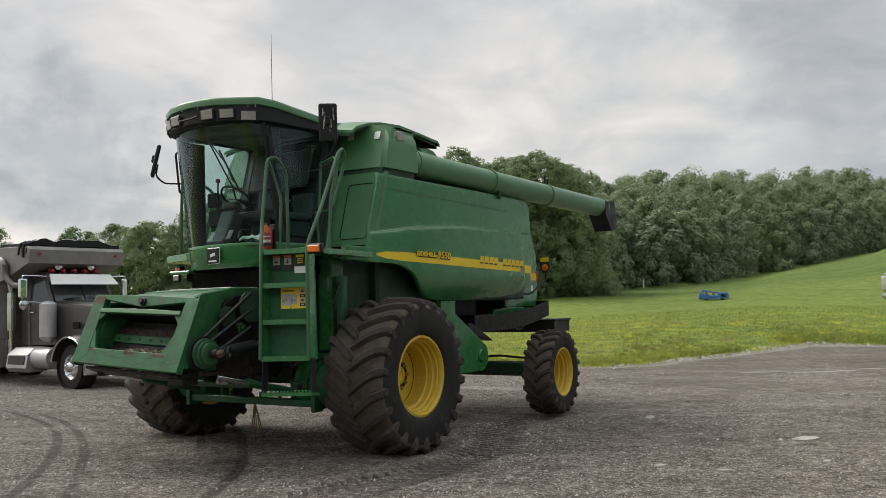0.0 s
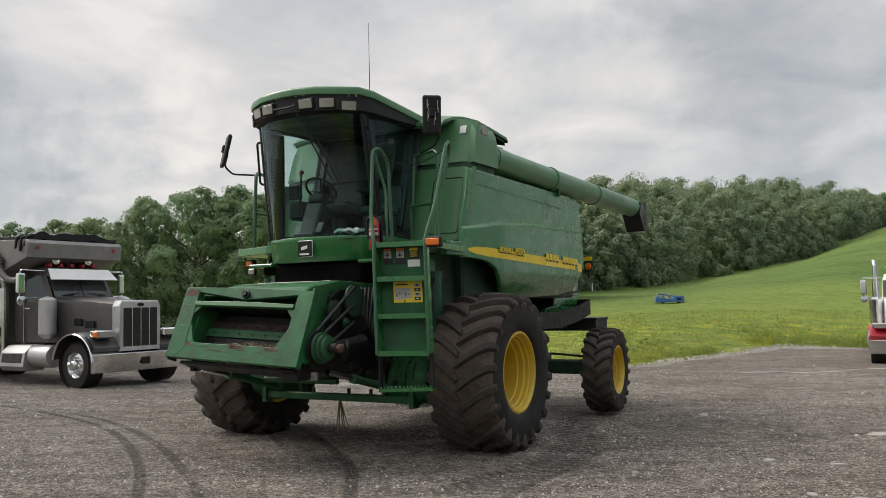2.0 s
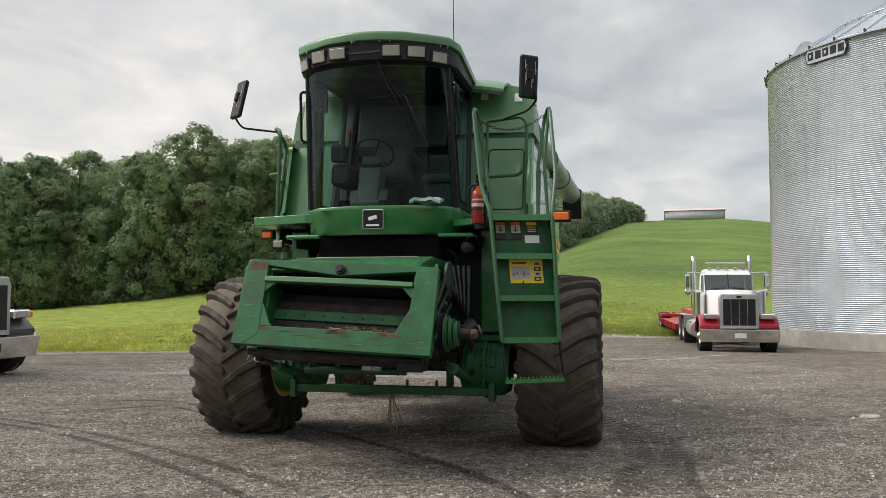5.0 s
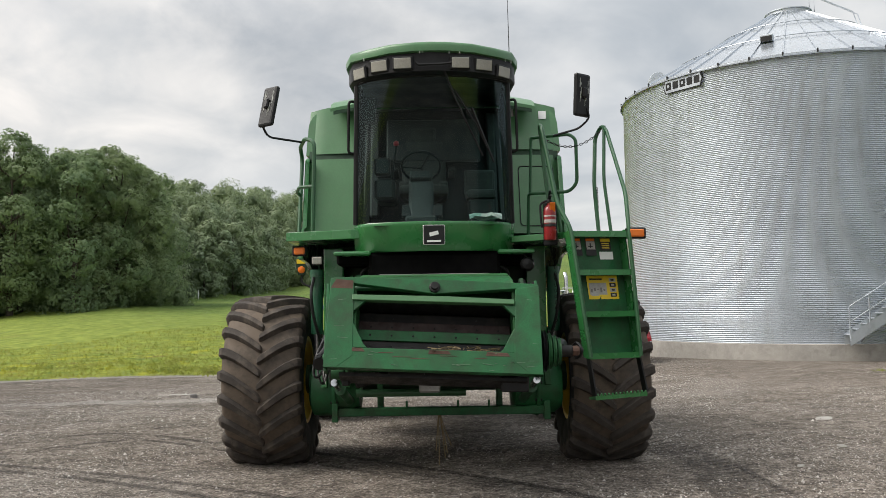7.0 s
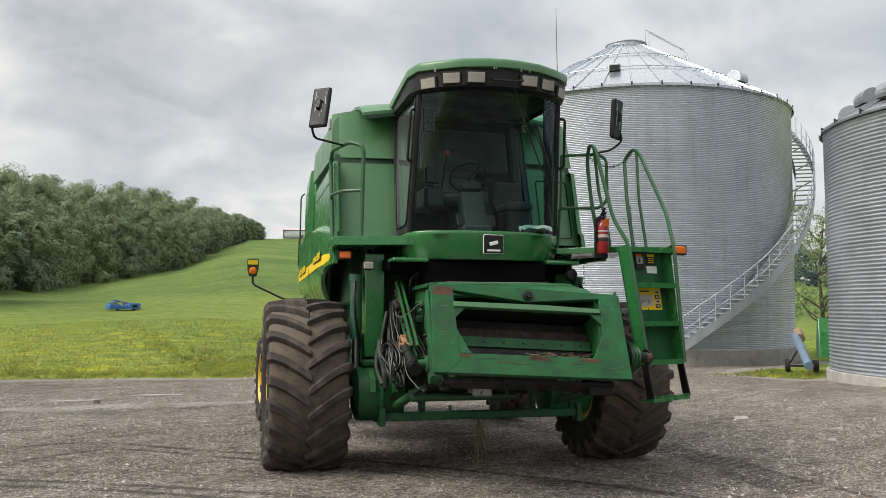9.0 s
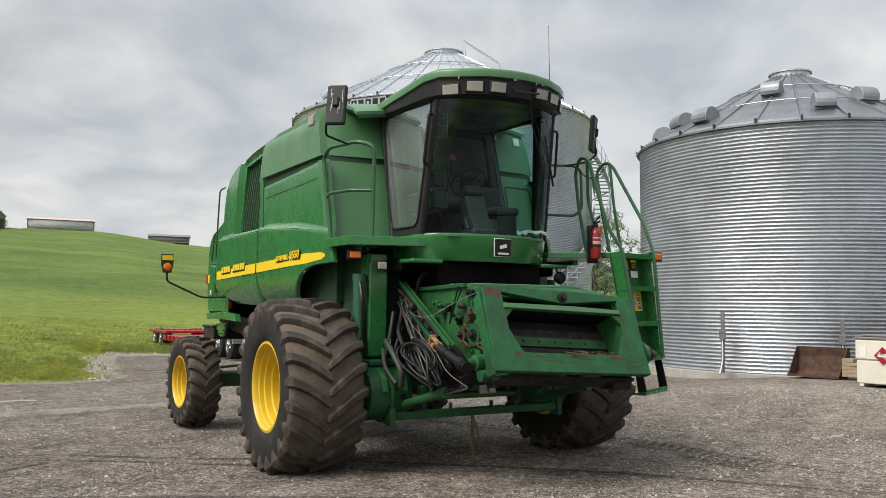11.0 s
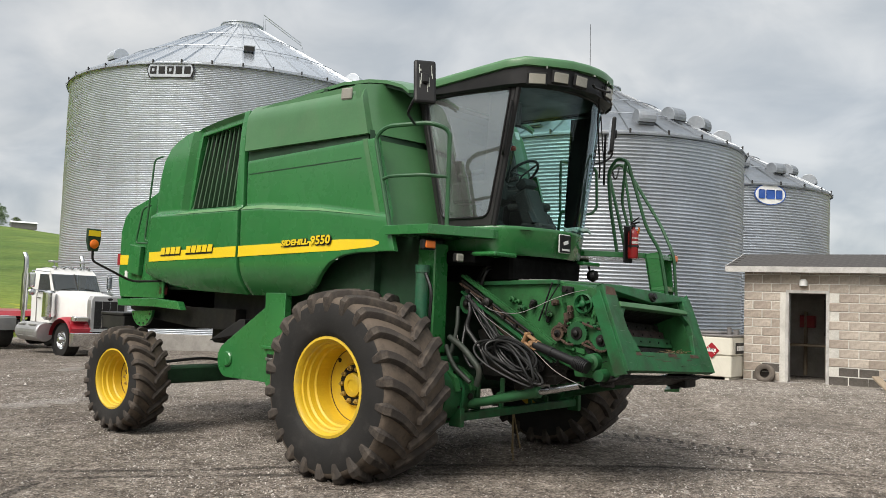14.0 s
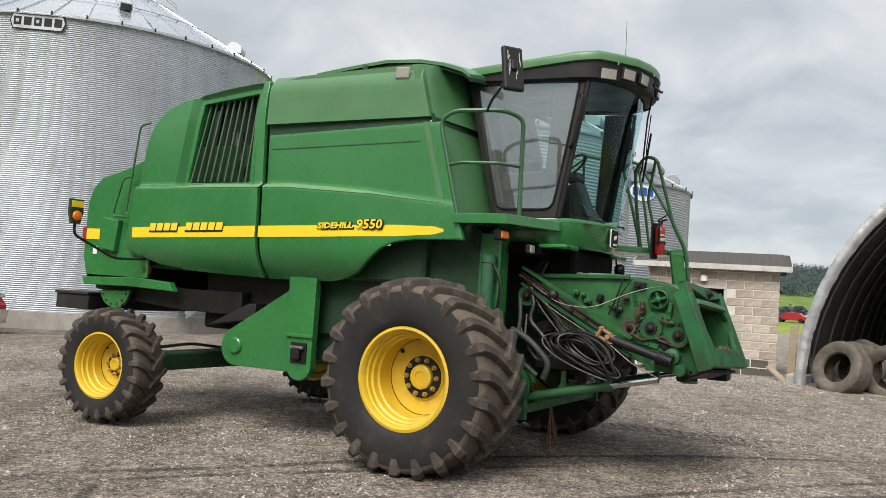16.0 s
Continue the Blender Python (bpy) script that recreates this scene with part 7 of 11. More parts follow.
box(bm, (0.68, -0.50, 2.92), (0.10, 0.16, 0.18), bev=0.02)
part("control_console", bm, CHARCOAL, C)
bm = B()
rod(bm, (0.70, -0.42, 2.7), (0.74, -0.36, 3.12), 0.011, seg=6)
lathe(bm, [(0, -0.03), (0.024, -0.02), (0.03, 0), (0.024, 0.02), (0, 0.03)], (0.74, -0.36, 3.14), "z", 10, 1)
part("control_lever", bm, [BLACK, RED], C, "lever with a red knob")
bm = B()
box(bm, (0.93, -0.60, 3.42), (0.06, 0.12, 0.24), bev=0.01)
part("cab_monitor", bm, BLACK, C)
bm = B()
rr = random.Random(8)
sheet(bm, [[(0.90 + 0.05 * i + 0.02 * rr.random(), 0.34 + 0.05 * j, 2.37 + 0.05 * rr.random()) for j in range(7)] for i in range(4)], (0, 0, -0.03))
part("rag", bm, worn("pale_rag", (0.42, 0.55, 0.50), 0.9, dusty=0.2), C, "pale crumpled rag")

# the badge: a plain dark shape with a pale frame
bm = B()
box(bm, (1.138, 0.0, 2.205), (0.02, 0.205, 0.185), bev=0.009, mi=1)
box(bm, (1.145, 0.0, 2.205), (0.018, 0.196, 0.176), bev=0.008)
box(bm, (1.1555, 0.0, 2.215), (0.004, 0.085, 0.035), (14, 0, 0), bev=0.0015, mi=1)
box(bm, (1.1555, -0.0, 2.145), (0.004, 0.13, 0.018), mi=1)
part("badge", bm, [BLACK, WHITE], C, "square black badge with a pale rim")

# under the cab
# near-black colour carries the deep shade below the cab floor
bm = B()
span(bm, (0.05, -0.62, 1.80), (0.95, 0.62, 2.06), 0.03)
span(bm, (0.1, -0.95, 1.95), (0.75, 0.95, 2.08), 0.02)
part("cab_underframe", bm, worn("shade_black_underframe", (0.0035, 0.0035, 0.0035), 0.85, spec=0.08, dusty=0.25, dust=(0.012, 0.011, 0.010), bump=0.3, scale=3), C)
for s in (-1, 1):
    bm = B()
    span(bm, (0.70, s * 0.60, 2.03), (1.0, s * 0.95, 2.07), 0.012)
    part("step_bracket", bm, GREEN, C)
    bm = B()
    tube(bm, [(0.5, s * 0.6, 1.7), (0.66, s * 0.64, 1.95), (0.8, s * 0.5, 2.02)], 0.03, 6, bend=0.08)
    tube(bm, [(0.6, s * 0.7, 1.62), (0.72, s * 0.72, 1.9), (0.7, s * 0.4, 2.0)], 0.018, 6, bend=0.08)
    part("hose", bm, HOSE, C)

# right platform with its rail
bm = B()
prism(bm, [(0.08, -1.46), (0.62, -1.46), (0.86, -0.80), (0.86, -0.72), (0.08, -0.72)], "z", 2.20, 2.29, 0.006)
part("right_platform", bm, GREEN, C)
bm = B()
tube(bm, [(0.10, -1.42, 2.28), (-0.14, -1.42, 3.16), (0.0, -1.42, 3.25), (0.45, -1.30, 3.26), (0.60, -1.18, 3.20), (0.62, -1.20, 2.28)], 0.021, 8, bend=0.08)
tube(bm, [(-0.02, -1.42, 2.74), (0.10, -1.44, 2.76), (0.45, -1.36, 2.76), (0.61, -1.19, 2.75)], 0.017, 8, bend=0.05)
part("right_rail", bm, GREEN_RAIL, C, "green tubular guard rail")
for s, e in ((-1, (0.52, -1.34, 2.11)), (1, (1.43, 1.80, 2.17))):
    bm = B()
    box(bm, e, (0.07, 0.15 if s < 0 else 0.18, 0.10), (0, 0, 12 * s), bev=0.012, mi=1)
    box(bm, (e[0] + 0.022, e[1], e[2]), (0.045, 0.12 if s < 0 else 0.15, 0.075), (0, 0, 12 * s), bev=0.012)
    part("indicator_lamp", bm, [ORANGE, BLACK], C, "amber indicator lamp")
bm = B()
box(bm, (0.72, -1.14, 2.0), (0.05, 0.11, 0.085), bev=0.012, mi=1)
box(bm, (0.742, -1.14, 2.0), (0.02, 0.095, 0.07), bev=0.008)
part("work_lamp", bm, [LAMP, GREASE], C, "small pale work lamp")
bm = B()
lathe(bm, [(0.0, 0.05), (0.05, 0.04), (0.07, 0.0), (0.05, -0.05), (0.0, -0.06)], (0.95, 0.88, 1.93), "x", 12)
rod(bm, (0.92, 0.88, 1.95), (0.9, 0.86, 2.05), 0.012, seg=6)
part("work_lamp", bm, BLACK, C)

# mirrors
for s, c, yaw, arm in ((-1, (0.66, -1.62, 3.54), -38, [(0.30, -1.34, 3.25), (0.50, -1.66, 3.27), (0.60, -1.70, 3.36), (0.63, -1.62, 3.50)]), (1, (0.81, 1.46, 3.58), 38, [(0.62, 1.20, 3.22), (0.72, 1.44, 3.27), (0.78, 1.54, 3.36), (0.79, 1.48, 3.55)])):
    bm = B()
    box(bm, (0, 0, 0), (0.05, 0.20, 0.42), bev=0.022, seg=2)
    box(bm, (0.03, 0, 0.02), (0.05, 0.06, 0.10), bev=0.012)
    r2 = random.Random(5)
    m_ = part("mirror", bm, BLACK, C, "black rear-view mirror spattered with droppings")
    m_.matrix_local = pose(*c, 0, -13 if s < 0 else 4, yaw)
    bm = B()
    box(bm, (-0.026, 0, 0), (0.003, 0.17, 0.38), bev=0.001)
    part("mirror_glass", bm, CHROME, m_, "", 0)
    bm = B()
    for k in range(9):
        h = r2.uniform(0.02, 0.13)
        box(bm, (0.0265, r2.uniform(-0.07, 0.07), 0.16 - h / 2 - r2.uniform(0, 0.16)), (0.003, r2.uniform(0.004, 0.01), h), bev=0.001)
    part("bird_droppings", bm, DROPPING, m_, "", 0)
    bm = B()
    tube(bm, arm, 0.012, 6, bend=0.05)
    part("mirror_arm", bm, BLACK, C)

# left platform, ladder and rails
bm = B()
prism(bm, [(0.08, 0.74), (0.92, 0.74), (1.22, 1.10), (1.38, 1.22), (1.36, 1.70), (0.08, 1.46)], "z", 2.14, 2.20, 0.006)
span(bm, (0.10, 1.38, 2.10), (0.55, 1.46, 2.26), 0.008)
part("left_platform", bm, GREEN, C)
TL, TR, BL, BR = Vector((1.52, 1.19, 2.20)), Vector((1.42, 1.70, 2.20)), Vector((1.67, 1.31, 1.10)), Vector((1.49, 1.78, 1.10))
SL, SR = Vector((1.69, 1.34, 0.76)), Vector((1.50, 1.82, 0.77))
nrm = (TR - TL).cross(BL - TL).normalized()
if nrm.x < 0:
    nrm = -nrm
back = -nrm * 0.10
# scraped darker green also stands for the shade on the ladder's back
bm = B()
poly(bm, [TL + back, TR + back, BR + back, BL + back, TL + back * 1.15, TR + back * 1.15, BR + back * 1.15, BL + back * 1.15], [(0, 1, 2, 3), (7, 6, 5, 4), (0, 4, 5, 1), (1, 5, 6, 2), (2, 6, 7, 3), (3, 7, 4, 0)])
part("ladder_back", bm, GREEN_OLD_SHADED, C, "green ladder back plate", 0)
for a, b in ((TL, BL), (TR, BR)):
    bm = B()
    poly(bm, [a + back * 1.2, a + nrm * 0.03, b + nrm * 0.03, b + back * 1.2], [(0, 1, 2, 3)])
    o_ = (TR - TL).normalized() * 0.012 * (1 if a is TL else -1)
    poly(bm, [a + o_ + back * 1.2, a + o_ + nrm * 0.03, b + o_ + nrm * 0.03, b + o_ + back * 1.2], [(0, 1, 2, 3)])
    part("ladder_side", bm, GREEN, C, "", 0)
for f in (0.02, 0.33, 0.66, 0.985):
    bm = B()
    p, q_ = TL.lerp(BL, f), TR.lerp(BR, f)
    poly(bm, [p + nrm * 0.05, q_ + nrm * 0.05, q_ + back, p + back, p + nrm * 0.05 - Vector((0, 0, 0.05)), q_ + nrm * 0.05 - Vector((0, 0, 0.05)), q_ + back - Vector((0, 0, 0.02)), p + back - Vector((0, 0, 0.02))],
         [(0, 1, 2, 3), (0, 4, 5, 1), (4, 7, 6, 5), (0, 3, 7, 4), (1, 5, 6, 2)])
    part("ladder_tread", bm, GREEN, C, "", 0)
for a, b in ((BL, SL), (BR, SR)):
    bm = B()
    w_ = nrm * 0.06
    poly(bm, [a + w_ * 0.3, a - w_, b - w_ * 0.6, b + w_, a + w_ * 0.3 + Vector((0, 0.012, 0)), a - w_ + Vector((0, 0.012, 0)), b - w_ * 0.6 + Vector((0, 0.012, 0)), b + w_ + Vector((0, 0.012, 0))],
         [(0, 1, 2, 3), (7, 6, 5, 4), (0, 4, 5, 1), (1, 5, 6, 2), (2, 6, 7, 3), (3, 7, 4, 0)])
    part("step_strap", bm, BLACK, C, "black rubber step strap", 0)
bm = B()
poly(bm, [SL + nrm * 0.06, SR + nrm * 0.06, SR - nrm * 0.10, SL - nrm * 0.10, SL + nrm * 0.06 - Vector((0, 0, 0.035)), SR + nrm * 0.06 - Vector((0, 0, 0.035)), SR - nrm * 0.10 - Vector((0, 0, 0.02)), SL - nrm * 0.10 - Vector((0, 0, 0.02))],
     [(0, 1, 2, 3), (0, 4, 5, 1), (4, 7, 6, 5), (0, 3, 7, 4), (1, 5, 6, 2)])
n_ = (SR - SL)
for k in range(14):
    p = SL + n_ * ((k + 0.5) / 14) + nrm * 0.055
    box(bm, p + Vector((0, 0, 0.008)), (0.02, 0.016, 0.02), bev=0.003)
part("bottom_step", bm, GREEN, C, "green serrated bottom step", 0)


def on_ladder(a, z, off):
    """A place on the ladder's back plate: a across, z high."""
    f = (2.20 - z) / 1.10
    return TL.lerp(BL, f).lerp(TR.lerp(BR, f), a) + back + nrm * off


def plaque(a0, a1, z0, z1, m, label, off=0.006):
    bm = B()
    poly(bm, [on_ladder(a0, z0, off), on_ladder(a1, z0, off), on_ladder(a1, z1, off), on_ladder(a0, z1, off)], [(0, 1, 2, 3)])
    return part("plaque", bm, m, C, label, 0)


for a0 in (0.07, 0.33):
    plaque(a0, a0 + 0.19, 1.99, 2.15, CHARCOAL, "worn pictogram plaque")
    plaque(a0 + 0.015, a0 + 0.175, 2.045, 2.118, WHITE_GREYED, "", 0.009)
    plaque(a0 + 0.015, a0 + 0.175, 2.122, 2.143, ORANGE, "", 0.009)
    plaque(a0 + 0.05, a0 + 0.13, 2.066, 2.076, CHARCOAL, "", 0.011)
    plaque(a0 + 0.08, a0 + 0.10, 2.055, 2.105, CHARCOAL, "", 0.011)
plaque(0.60, 0.80, 2.035, 2.15, CHARCOAL, "worn warning plaque")
plaque(0.61, 0.79, 2.115, 2.143, STRIPE, "", 0.009)
for z in (2.055, 2.075, 2.095):
    plaque(0.63, 0.77, z, z + 0.008, STRIPE, "", 0.009)
plaque(0.57, 0.82, 1.955, 2.025, WHITE, "small white tag")
plaque(0.26, 0.84, 1.60, 1.81, STRIPE, "yellow warning plaque with pale panels")
plaque(0.29, 0.62, 1.64, 1.745, WHITE_GREYED, "", 0.009)
plaque(0.31, 0.46, 1.63, 1.69, WHITE_GREYED, "", 0.010)
for k in range(5):
    plaque(0.31 + 0.06 * k, 0.345 + 0.06 * k, 1.66 + 0.012 * (k % 3), 1.69 + 0.012 * (k % 2), GREY, "", 0.012)
plaque(0.31, 0.55, 1.772, 1.784, CHARCOAL, "", 0.009)
for k in range(4):
    plaque(0.68, 0.80, 1.62 + 0.044 * k, 1.655 + 0.044 * k, WHITE_GREYED if k % 2 else CHARCOAL, "", 0.009)
    plaque(0.71, 0.77, 1.63 + 0.044 * k, 1.645 + 0.044 * k, CHARCOAL if k % 2 else WHITE_GREYED, "", 0.011)

bm = B()
fl = nrm * 0.055
tube(bm, [BL + fl + Vector((0, 0, -0.02)), TL + fl, (1.46, 1.10, 2.45), (1.27, 1.00, 3.18), (1.14, 1.00, 3.22), (1.02, 1.03, 3.08), (1.04, 1.06, 2.70), (1.10, 1.12, 2.20)], 0.019, 8, bend=0.09)
tube(bm, [(1.25, 1.00, 3.17), (1.16, 1.09, 2.75), (1.24, 1.14, 2.40), (1.26, 1.16, 2.2)], 0.016, 8, bend=0.08)
part("hand_rail", bm, GREEN_RAIL, C, "green tubular ladder hand rail")
bm = B()
tube(bm, [BR + fl + Vector((0, 0, -0.02)), TR + fl + Vector((0, 0.02, 0)), (1.30, 1.75, 2.55), (0.90, 1.67, 3.22), (0.80, 1.65, 3.28), (0.70, 1.60, 3.18), (0.86, 1.55, 2.68), (0.98, 1.56, 2.20)], 0.019, 8, bend=0.09)
tube(bm, [(0.86, 1.66, 3.26), (0.98, 1.62, 2.72), (1.06, 1.66, 2.2)], 0.016, 8, bend=0.1)
part("hand_rail", bm, GREEN_RAIL, C, "green tubular ladder hand rail")
bm = B()
tube(bm, [(0.42, 0.95, 2.2), (0.46, 0.96, 2.65), (0.50, 0.98, 2.66), (0.62, 1.35, 2.66), (0.66, 1.42, 2.74), (0.64, 1.42, 3.18), (0.60, 1.36, 3.24), (0.42, 1.0, 3.24)], 0.017, 8, bend=0.07)
tube(bm, [(0.42, 1.0, 3.24), (0.44, 0.98, 2.66)], 0.015, 8)
part("platform_gate", bm, GREEN_RAIL, C, "green tubular platform gate")


def chain(p, q, sag, n, r=0.009):
    """Small links hung between two points."""
    bm = B()
    P, Q = Vector(p), Vector(q)
    for k in range(n):
        t0, t1 = k / n, (k + 1) / n
        a = P.lerp(Q, t0) - Vector((0, 0, sag * 4 * t0 * (1 - t0)))
        b = P.lerp(Q, t1) - Vector((0, 0, sag * 4 * t1 * (1 - t1)))
        d = (b - a) * 0.62
        m = (a + b) / 2
        sd = d.cross(Vector((0, 0, 1)) if k % 2 else Vector((1, 0.3, 0))).normalized() * r
        tube(bm, [m - d, m - d * 0.6 + sd, m + d * 0.6 + sd, m + d, m + d * 0.6 - sd, m - d * 0.6 - sd], 0.0035, 4, closed=True)
    part("chain", bm, GREASE, C)


chain((0.88, 1.57, 2.66), (0.95, 1.56, 2.2), 0.0, 18)
chain((0.55, 1.2, 2.1), (0.55, 1.2, 1.35), 0.0, 26)
chain((1.06, 1.03, 3.12), (0.82, 1.63, 3.22), 0.12, 22)

# fire extinguisher on its bracket
ex = (1.33, 1.05, 2.12)
DEEP_RED = worn("deep_red_enamel", (0.27, 0.012, 0.014), 0.3, dusty=0.3, dust=(0.16, 0.07, 0.06), bump=0.03, scale=3, coat=0.3)
bm = B()
lathe(bm, [(0.0, 0.0), (0.048, 0.006), (0.056, 0.02), (0.056, 0.26), (0.050, 0.295), (0.032, 0.318), (0.020, 0.328), (0.020, 0.35), (0.0, 0.35)], ex, "z", 22)
e_ = part("extinguisher", bm, DEEP_RED, C, "red fire extinguisher with an orange tag")
bm = B()
lathe(bm, [(0.0565, 0.125), (0.058, 0.127), (0.058, 0.150), (0.0565, 0.152)], ex, "z", 22)
box(bm, (ex[0] + 0.058, ex[1], ex[2] + 0.139), (0.012, 0.03, 0.03), bev=0.004)
part("strap", bm, CHARCOAL, e_, "black clamp strap")
bm = B()
lathe(bm, [(0.0562, 0.16), (0.0572, 0.161), (0.0572, 0.188), (0.0562, 0.189)], ex, "z", 22, turn=150, start=-75, cap=False)
lathe(bm, [(0.0562, 0.215), (0.0572, 0.216), (0.0572, 0.228), (0.0562, 0.229)], ex, "z", 22, turn=150, start=-75, cap=False)
part("paper_label", bm, WHITE_GREYED, e_, "worn white label band")
bm = B()
lathe(bm, [(0.022, 0.34), (0.026, 0.36), (0.018, 0.375), (0.0, 0.375)], ex, "z", 12)
box(bm, (ex[0] + 0.02, ex[1], ex[2] + 0.385), (0.11, 0.026, 0.016), (0, -14, 0), bev=0.005)
box(bm, (ex[0] + 0.015, ex[1], ex[2] + 0.415), (0.12, 0.022, 0.012), (0, -32, 0), bev=0.004)
tube(bm, [(ex[0], ex[1] - 0.02, ex[2] + 0.365), (ex[0] + 0.01, ex[1] - 0.085, ex[2] + 0.34), (ex[0] + 0.01, ex[1] - 0.082, ex[2] + 0.20), (ex[0] + 0.005, ex[1] - 0.07, ex[2] + 0.12)], 0.010, 8, bend=0.05)
part("valve", bm, BLACK, e_, "black lever valve and hose")
bm = B()
box(bm, (ex[0] + 0.052, ex[1] + 0.02, ex[2] + 0.30), (0.006, 0.05, 0.085), (0, 10, 8), bev=0.002)
part("tag", bm, ORANGE, e_, "orange inspection tag")
bm = B()
box(bm, (ex[0] - 0.066, ex[1] + 0.012, ex[2] + 0.16), (0.022, 0.13, 0.40), (0, 0, -20), bev=0.01)
part("extinguisher_bracket", bm, BLACK, C)

# feeder house
FH = [(0.55, 1.80), (1.40, 1.83), (1.56, 1.81), (1.78, 1.0), (1.2, 1.2), (0.62, 1.42)]
bm = B()
prism(bm, FH, "y", -0.655, 0.655, 0.015)
part("feeder_house", bm, GREEN_GRIME, C, "scraped green feeder house")
for y in (-0.655, 0.63):
    bm = B()
    prism(bm, [(1.5, 1.81), (1.86, 1.76), (2.02, 1.70), (2.26, 1.08), (2.10, 0.98), (1.70, 0.98)], "y", y, y + 0.025, 0.004)
    part("feeder_side", bm, GREEN_GRIME, C)
bm = B()
prism(bm, [(1.5, 1.78), (1.5, 1.81), (1.86, 1.765), (2.02, 1.70), (2.0, 1.68), (1.84, 1.74)], "y", -0.63, 0.63)
part("feeder_top", bm, GREEN_OLD_SHADED, C)
bm = B()
for k in range(2):
    span(bm, (0.7 + 0.36 * k, -0.5, 1.812), (1.0 + 0.36 * k, 0.5, 1.836), 0.008)
part("feeder_cover", bm, GREY, C, "dusty grey cover plates")
TRv, TLv, BLv, BRv = Vector((2.02, -0.845, 1.79)), Vector((2.07, 0.855, 1.715)), Vector((2.335, 0.84, 1.0)), Vector((2.325, -0.875, 1.085))
X_ = (BLv - BRv).normalized()
Y_ = ((TRv + TLv) / 2 - (BLv + BRv) / 2)
HT = Y_.length
Y_.normalize()
Z_ = X_.cross(Y_).normalized()
O_ = (BLv + BRv) / 2
FACE = Matrix(((X_.x, Y_.x, Z_.x, O_.x), (X_.y, Y_.y, Z_.y, O_.y), (X_.z, Y_.z, Z_.z, O_.z), (0, 0, 0, 1)))


def plate(outline, z0, z1, m, name="face_plate", label="", bev=0.005):
    bm = B()
    prism(bm, outline, "z", z0, z1, bev, m=FACE)
    return part(name, bm, m, C, label)


W2 = 0.855
# top beam dips in a shallow vee to its centre pin
plate([(-W2 + 0.02, HT), (-W2 + 0.05, HT - 0.04), (-0.66, HT - 0.05), (0.0, HT - 0.118), (0.66, HT - 0.05), (W2 - 0.02, HT - 0.04), (W2 - 0.02, HT), (0.02, HT + 0.01)], -0.05, 0.012, GREEN_OLD_SHADED, "top_beam", "scraped green top beam")
for s in (-1, 1):
    plate([(s * W2, 0.0), (s * (W2 - 0.01), HT - 0.01), (s * (W2 - 0.20), HT - 0.05), (s * (W2 - 0.225), 0.10), (s * (W2 - 0.10), 0.0)], -0.06, 0.016, GREEN_OLD_SHADED, "side_post", "scraped green frame post")
    bm = B()
    prism(bm, [(0, 0.02), (-0.12, 0.03), (-0.11, 0.30), (-0.10, HT - 0.05), (0, HT - 0.01)], "y", s * 0.83, s * 0.855, 0.005, m=Matrix(((Z_.x, 0, Y_.x, O_.x), (0, 1, 0, O_.y), (Z_.z, 0, Y_.z, O_.z), (0, 0, 0, 1))))
    part("side_cheek", bm, GREEN_OLD_SHADED, C)
    # gusset at the opening's lower corner
    plate([(s * 0.66, 0.17), (s * 0.66, 0.40), (s * 0.63, 0.36), (s * 0.55, 0.20), (s * 0.52, 0.17)], -0.03, 0.012, GREEN_OLD_SHADED, "gusset")
    plate([(s * 0.66, 0.48), (s * 0.66, 0.57), (s * 0.55, 0.57), (s * 0.64, 0.48)], -0.03, 0.010, GREEN_OLD_SHADED, "gusset")
plate([(-W2, 0.0), (W2, 0.0), (W2 - 0.03, 0.165), (0.5, 0.175), (-0.5, 0.17), (-W2 + 0.03, 0.165)], -0.05, 0.014, GREEN_OLD_SHADED, "lower_plate", "scraped green lower plate with rust scrapes")
plate([(-0.66, 0.565), (0.64, 0.575), (0.64, 0.615), (0.1, 0.622), (-0.66, 0.61)], -0.03, 0.03, GREEN_DULL, "lip_bar", "bent green lip above the opening")
bm = B()
lathe(bm, [(0.045, 0.0), (0.045, 0.02), (0.03, 0.025), (0.03, 0.05), (0, 0.05)], (0, 0, 0), "z", 16)
o = part("centre_pin", bm, GREASE, C)
o.matrix_local = FACE @ pose(0.0, HT - 0.065, 0.012)
rr = random.Random(6)
for k in range(11):
    a = rr.uniform(-0.7, 0.7)
    w_ = rr.uniform(0.05, 0.22)
    plate([(a, 0.135), (a + w_, 0.137), (a + w_ - 0.02, 0.165), (a + 0.01, 0.168)] if k < 4 else [(a, 0.05 + 0.01 * k), (a + w_ * 0.8, 0.053 + 0.01 * k), (a + w_ * 0.8, 0.057 + 0.01 * k), (a, 0.056 + 0.01 * k)], 0.012, 0.0158, RUST, "rust_scrape", "", 0)
plate([(-0.84, HT - 0.10), (-0.66, HT - 0.10), (-0.66, HT - 0.03), (-0.80, HT - 0.02)], 0.012, 0.0168, RUST, "rust_scrape", "", 0)
PALE = worn("bare_scratch", (0.10, 0.17, 0.10), 0.5, 0.3, dusty=0.3)
for k in range(22):
    a, b, w_, t_ = rr.uniform(-0.84, 0.80), rr.uniform(0.01, 0.16), rr.uniform(0.015, 0.09), rr.uniform(-0.2, 0.2)
    if k > 13:
        a, b = (0.70 if k % 2 else -0.82) + rr.uniform(0, 0.1), rr.uniform(0.05, HT - 0.1)
    plate([(a, b), (a + w_, b + w_ * t_), (a + w_, b + w_ * t_ + 0.0025), (a, b + 0.004)], 0.012, 0.0172, PALE, "scratch", "", 0)
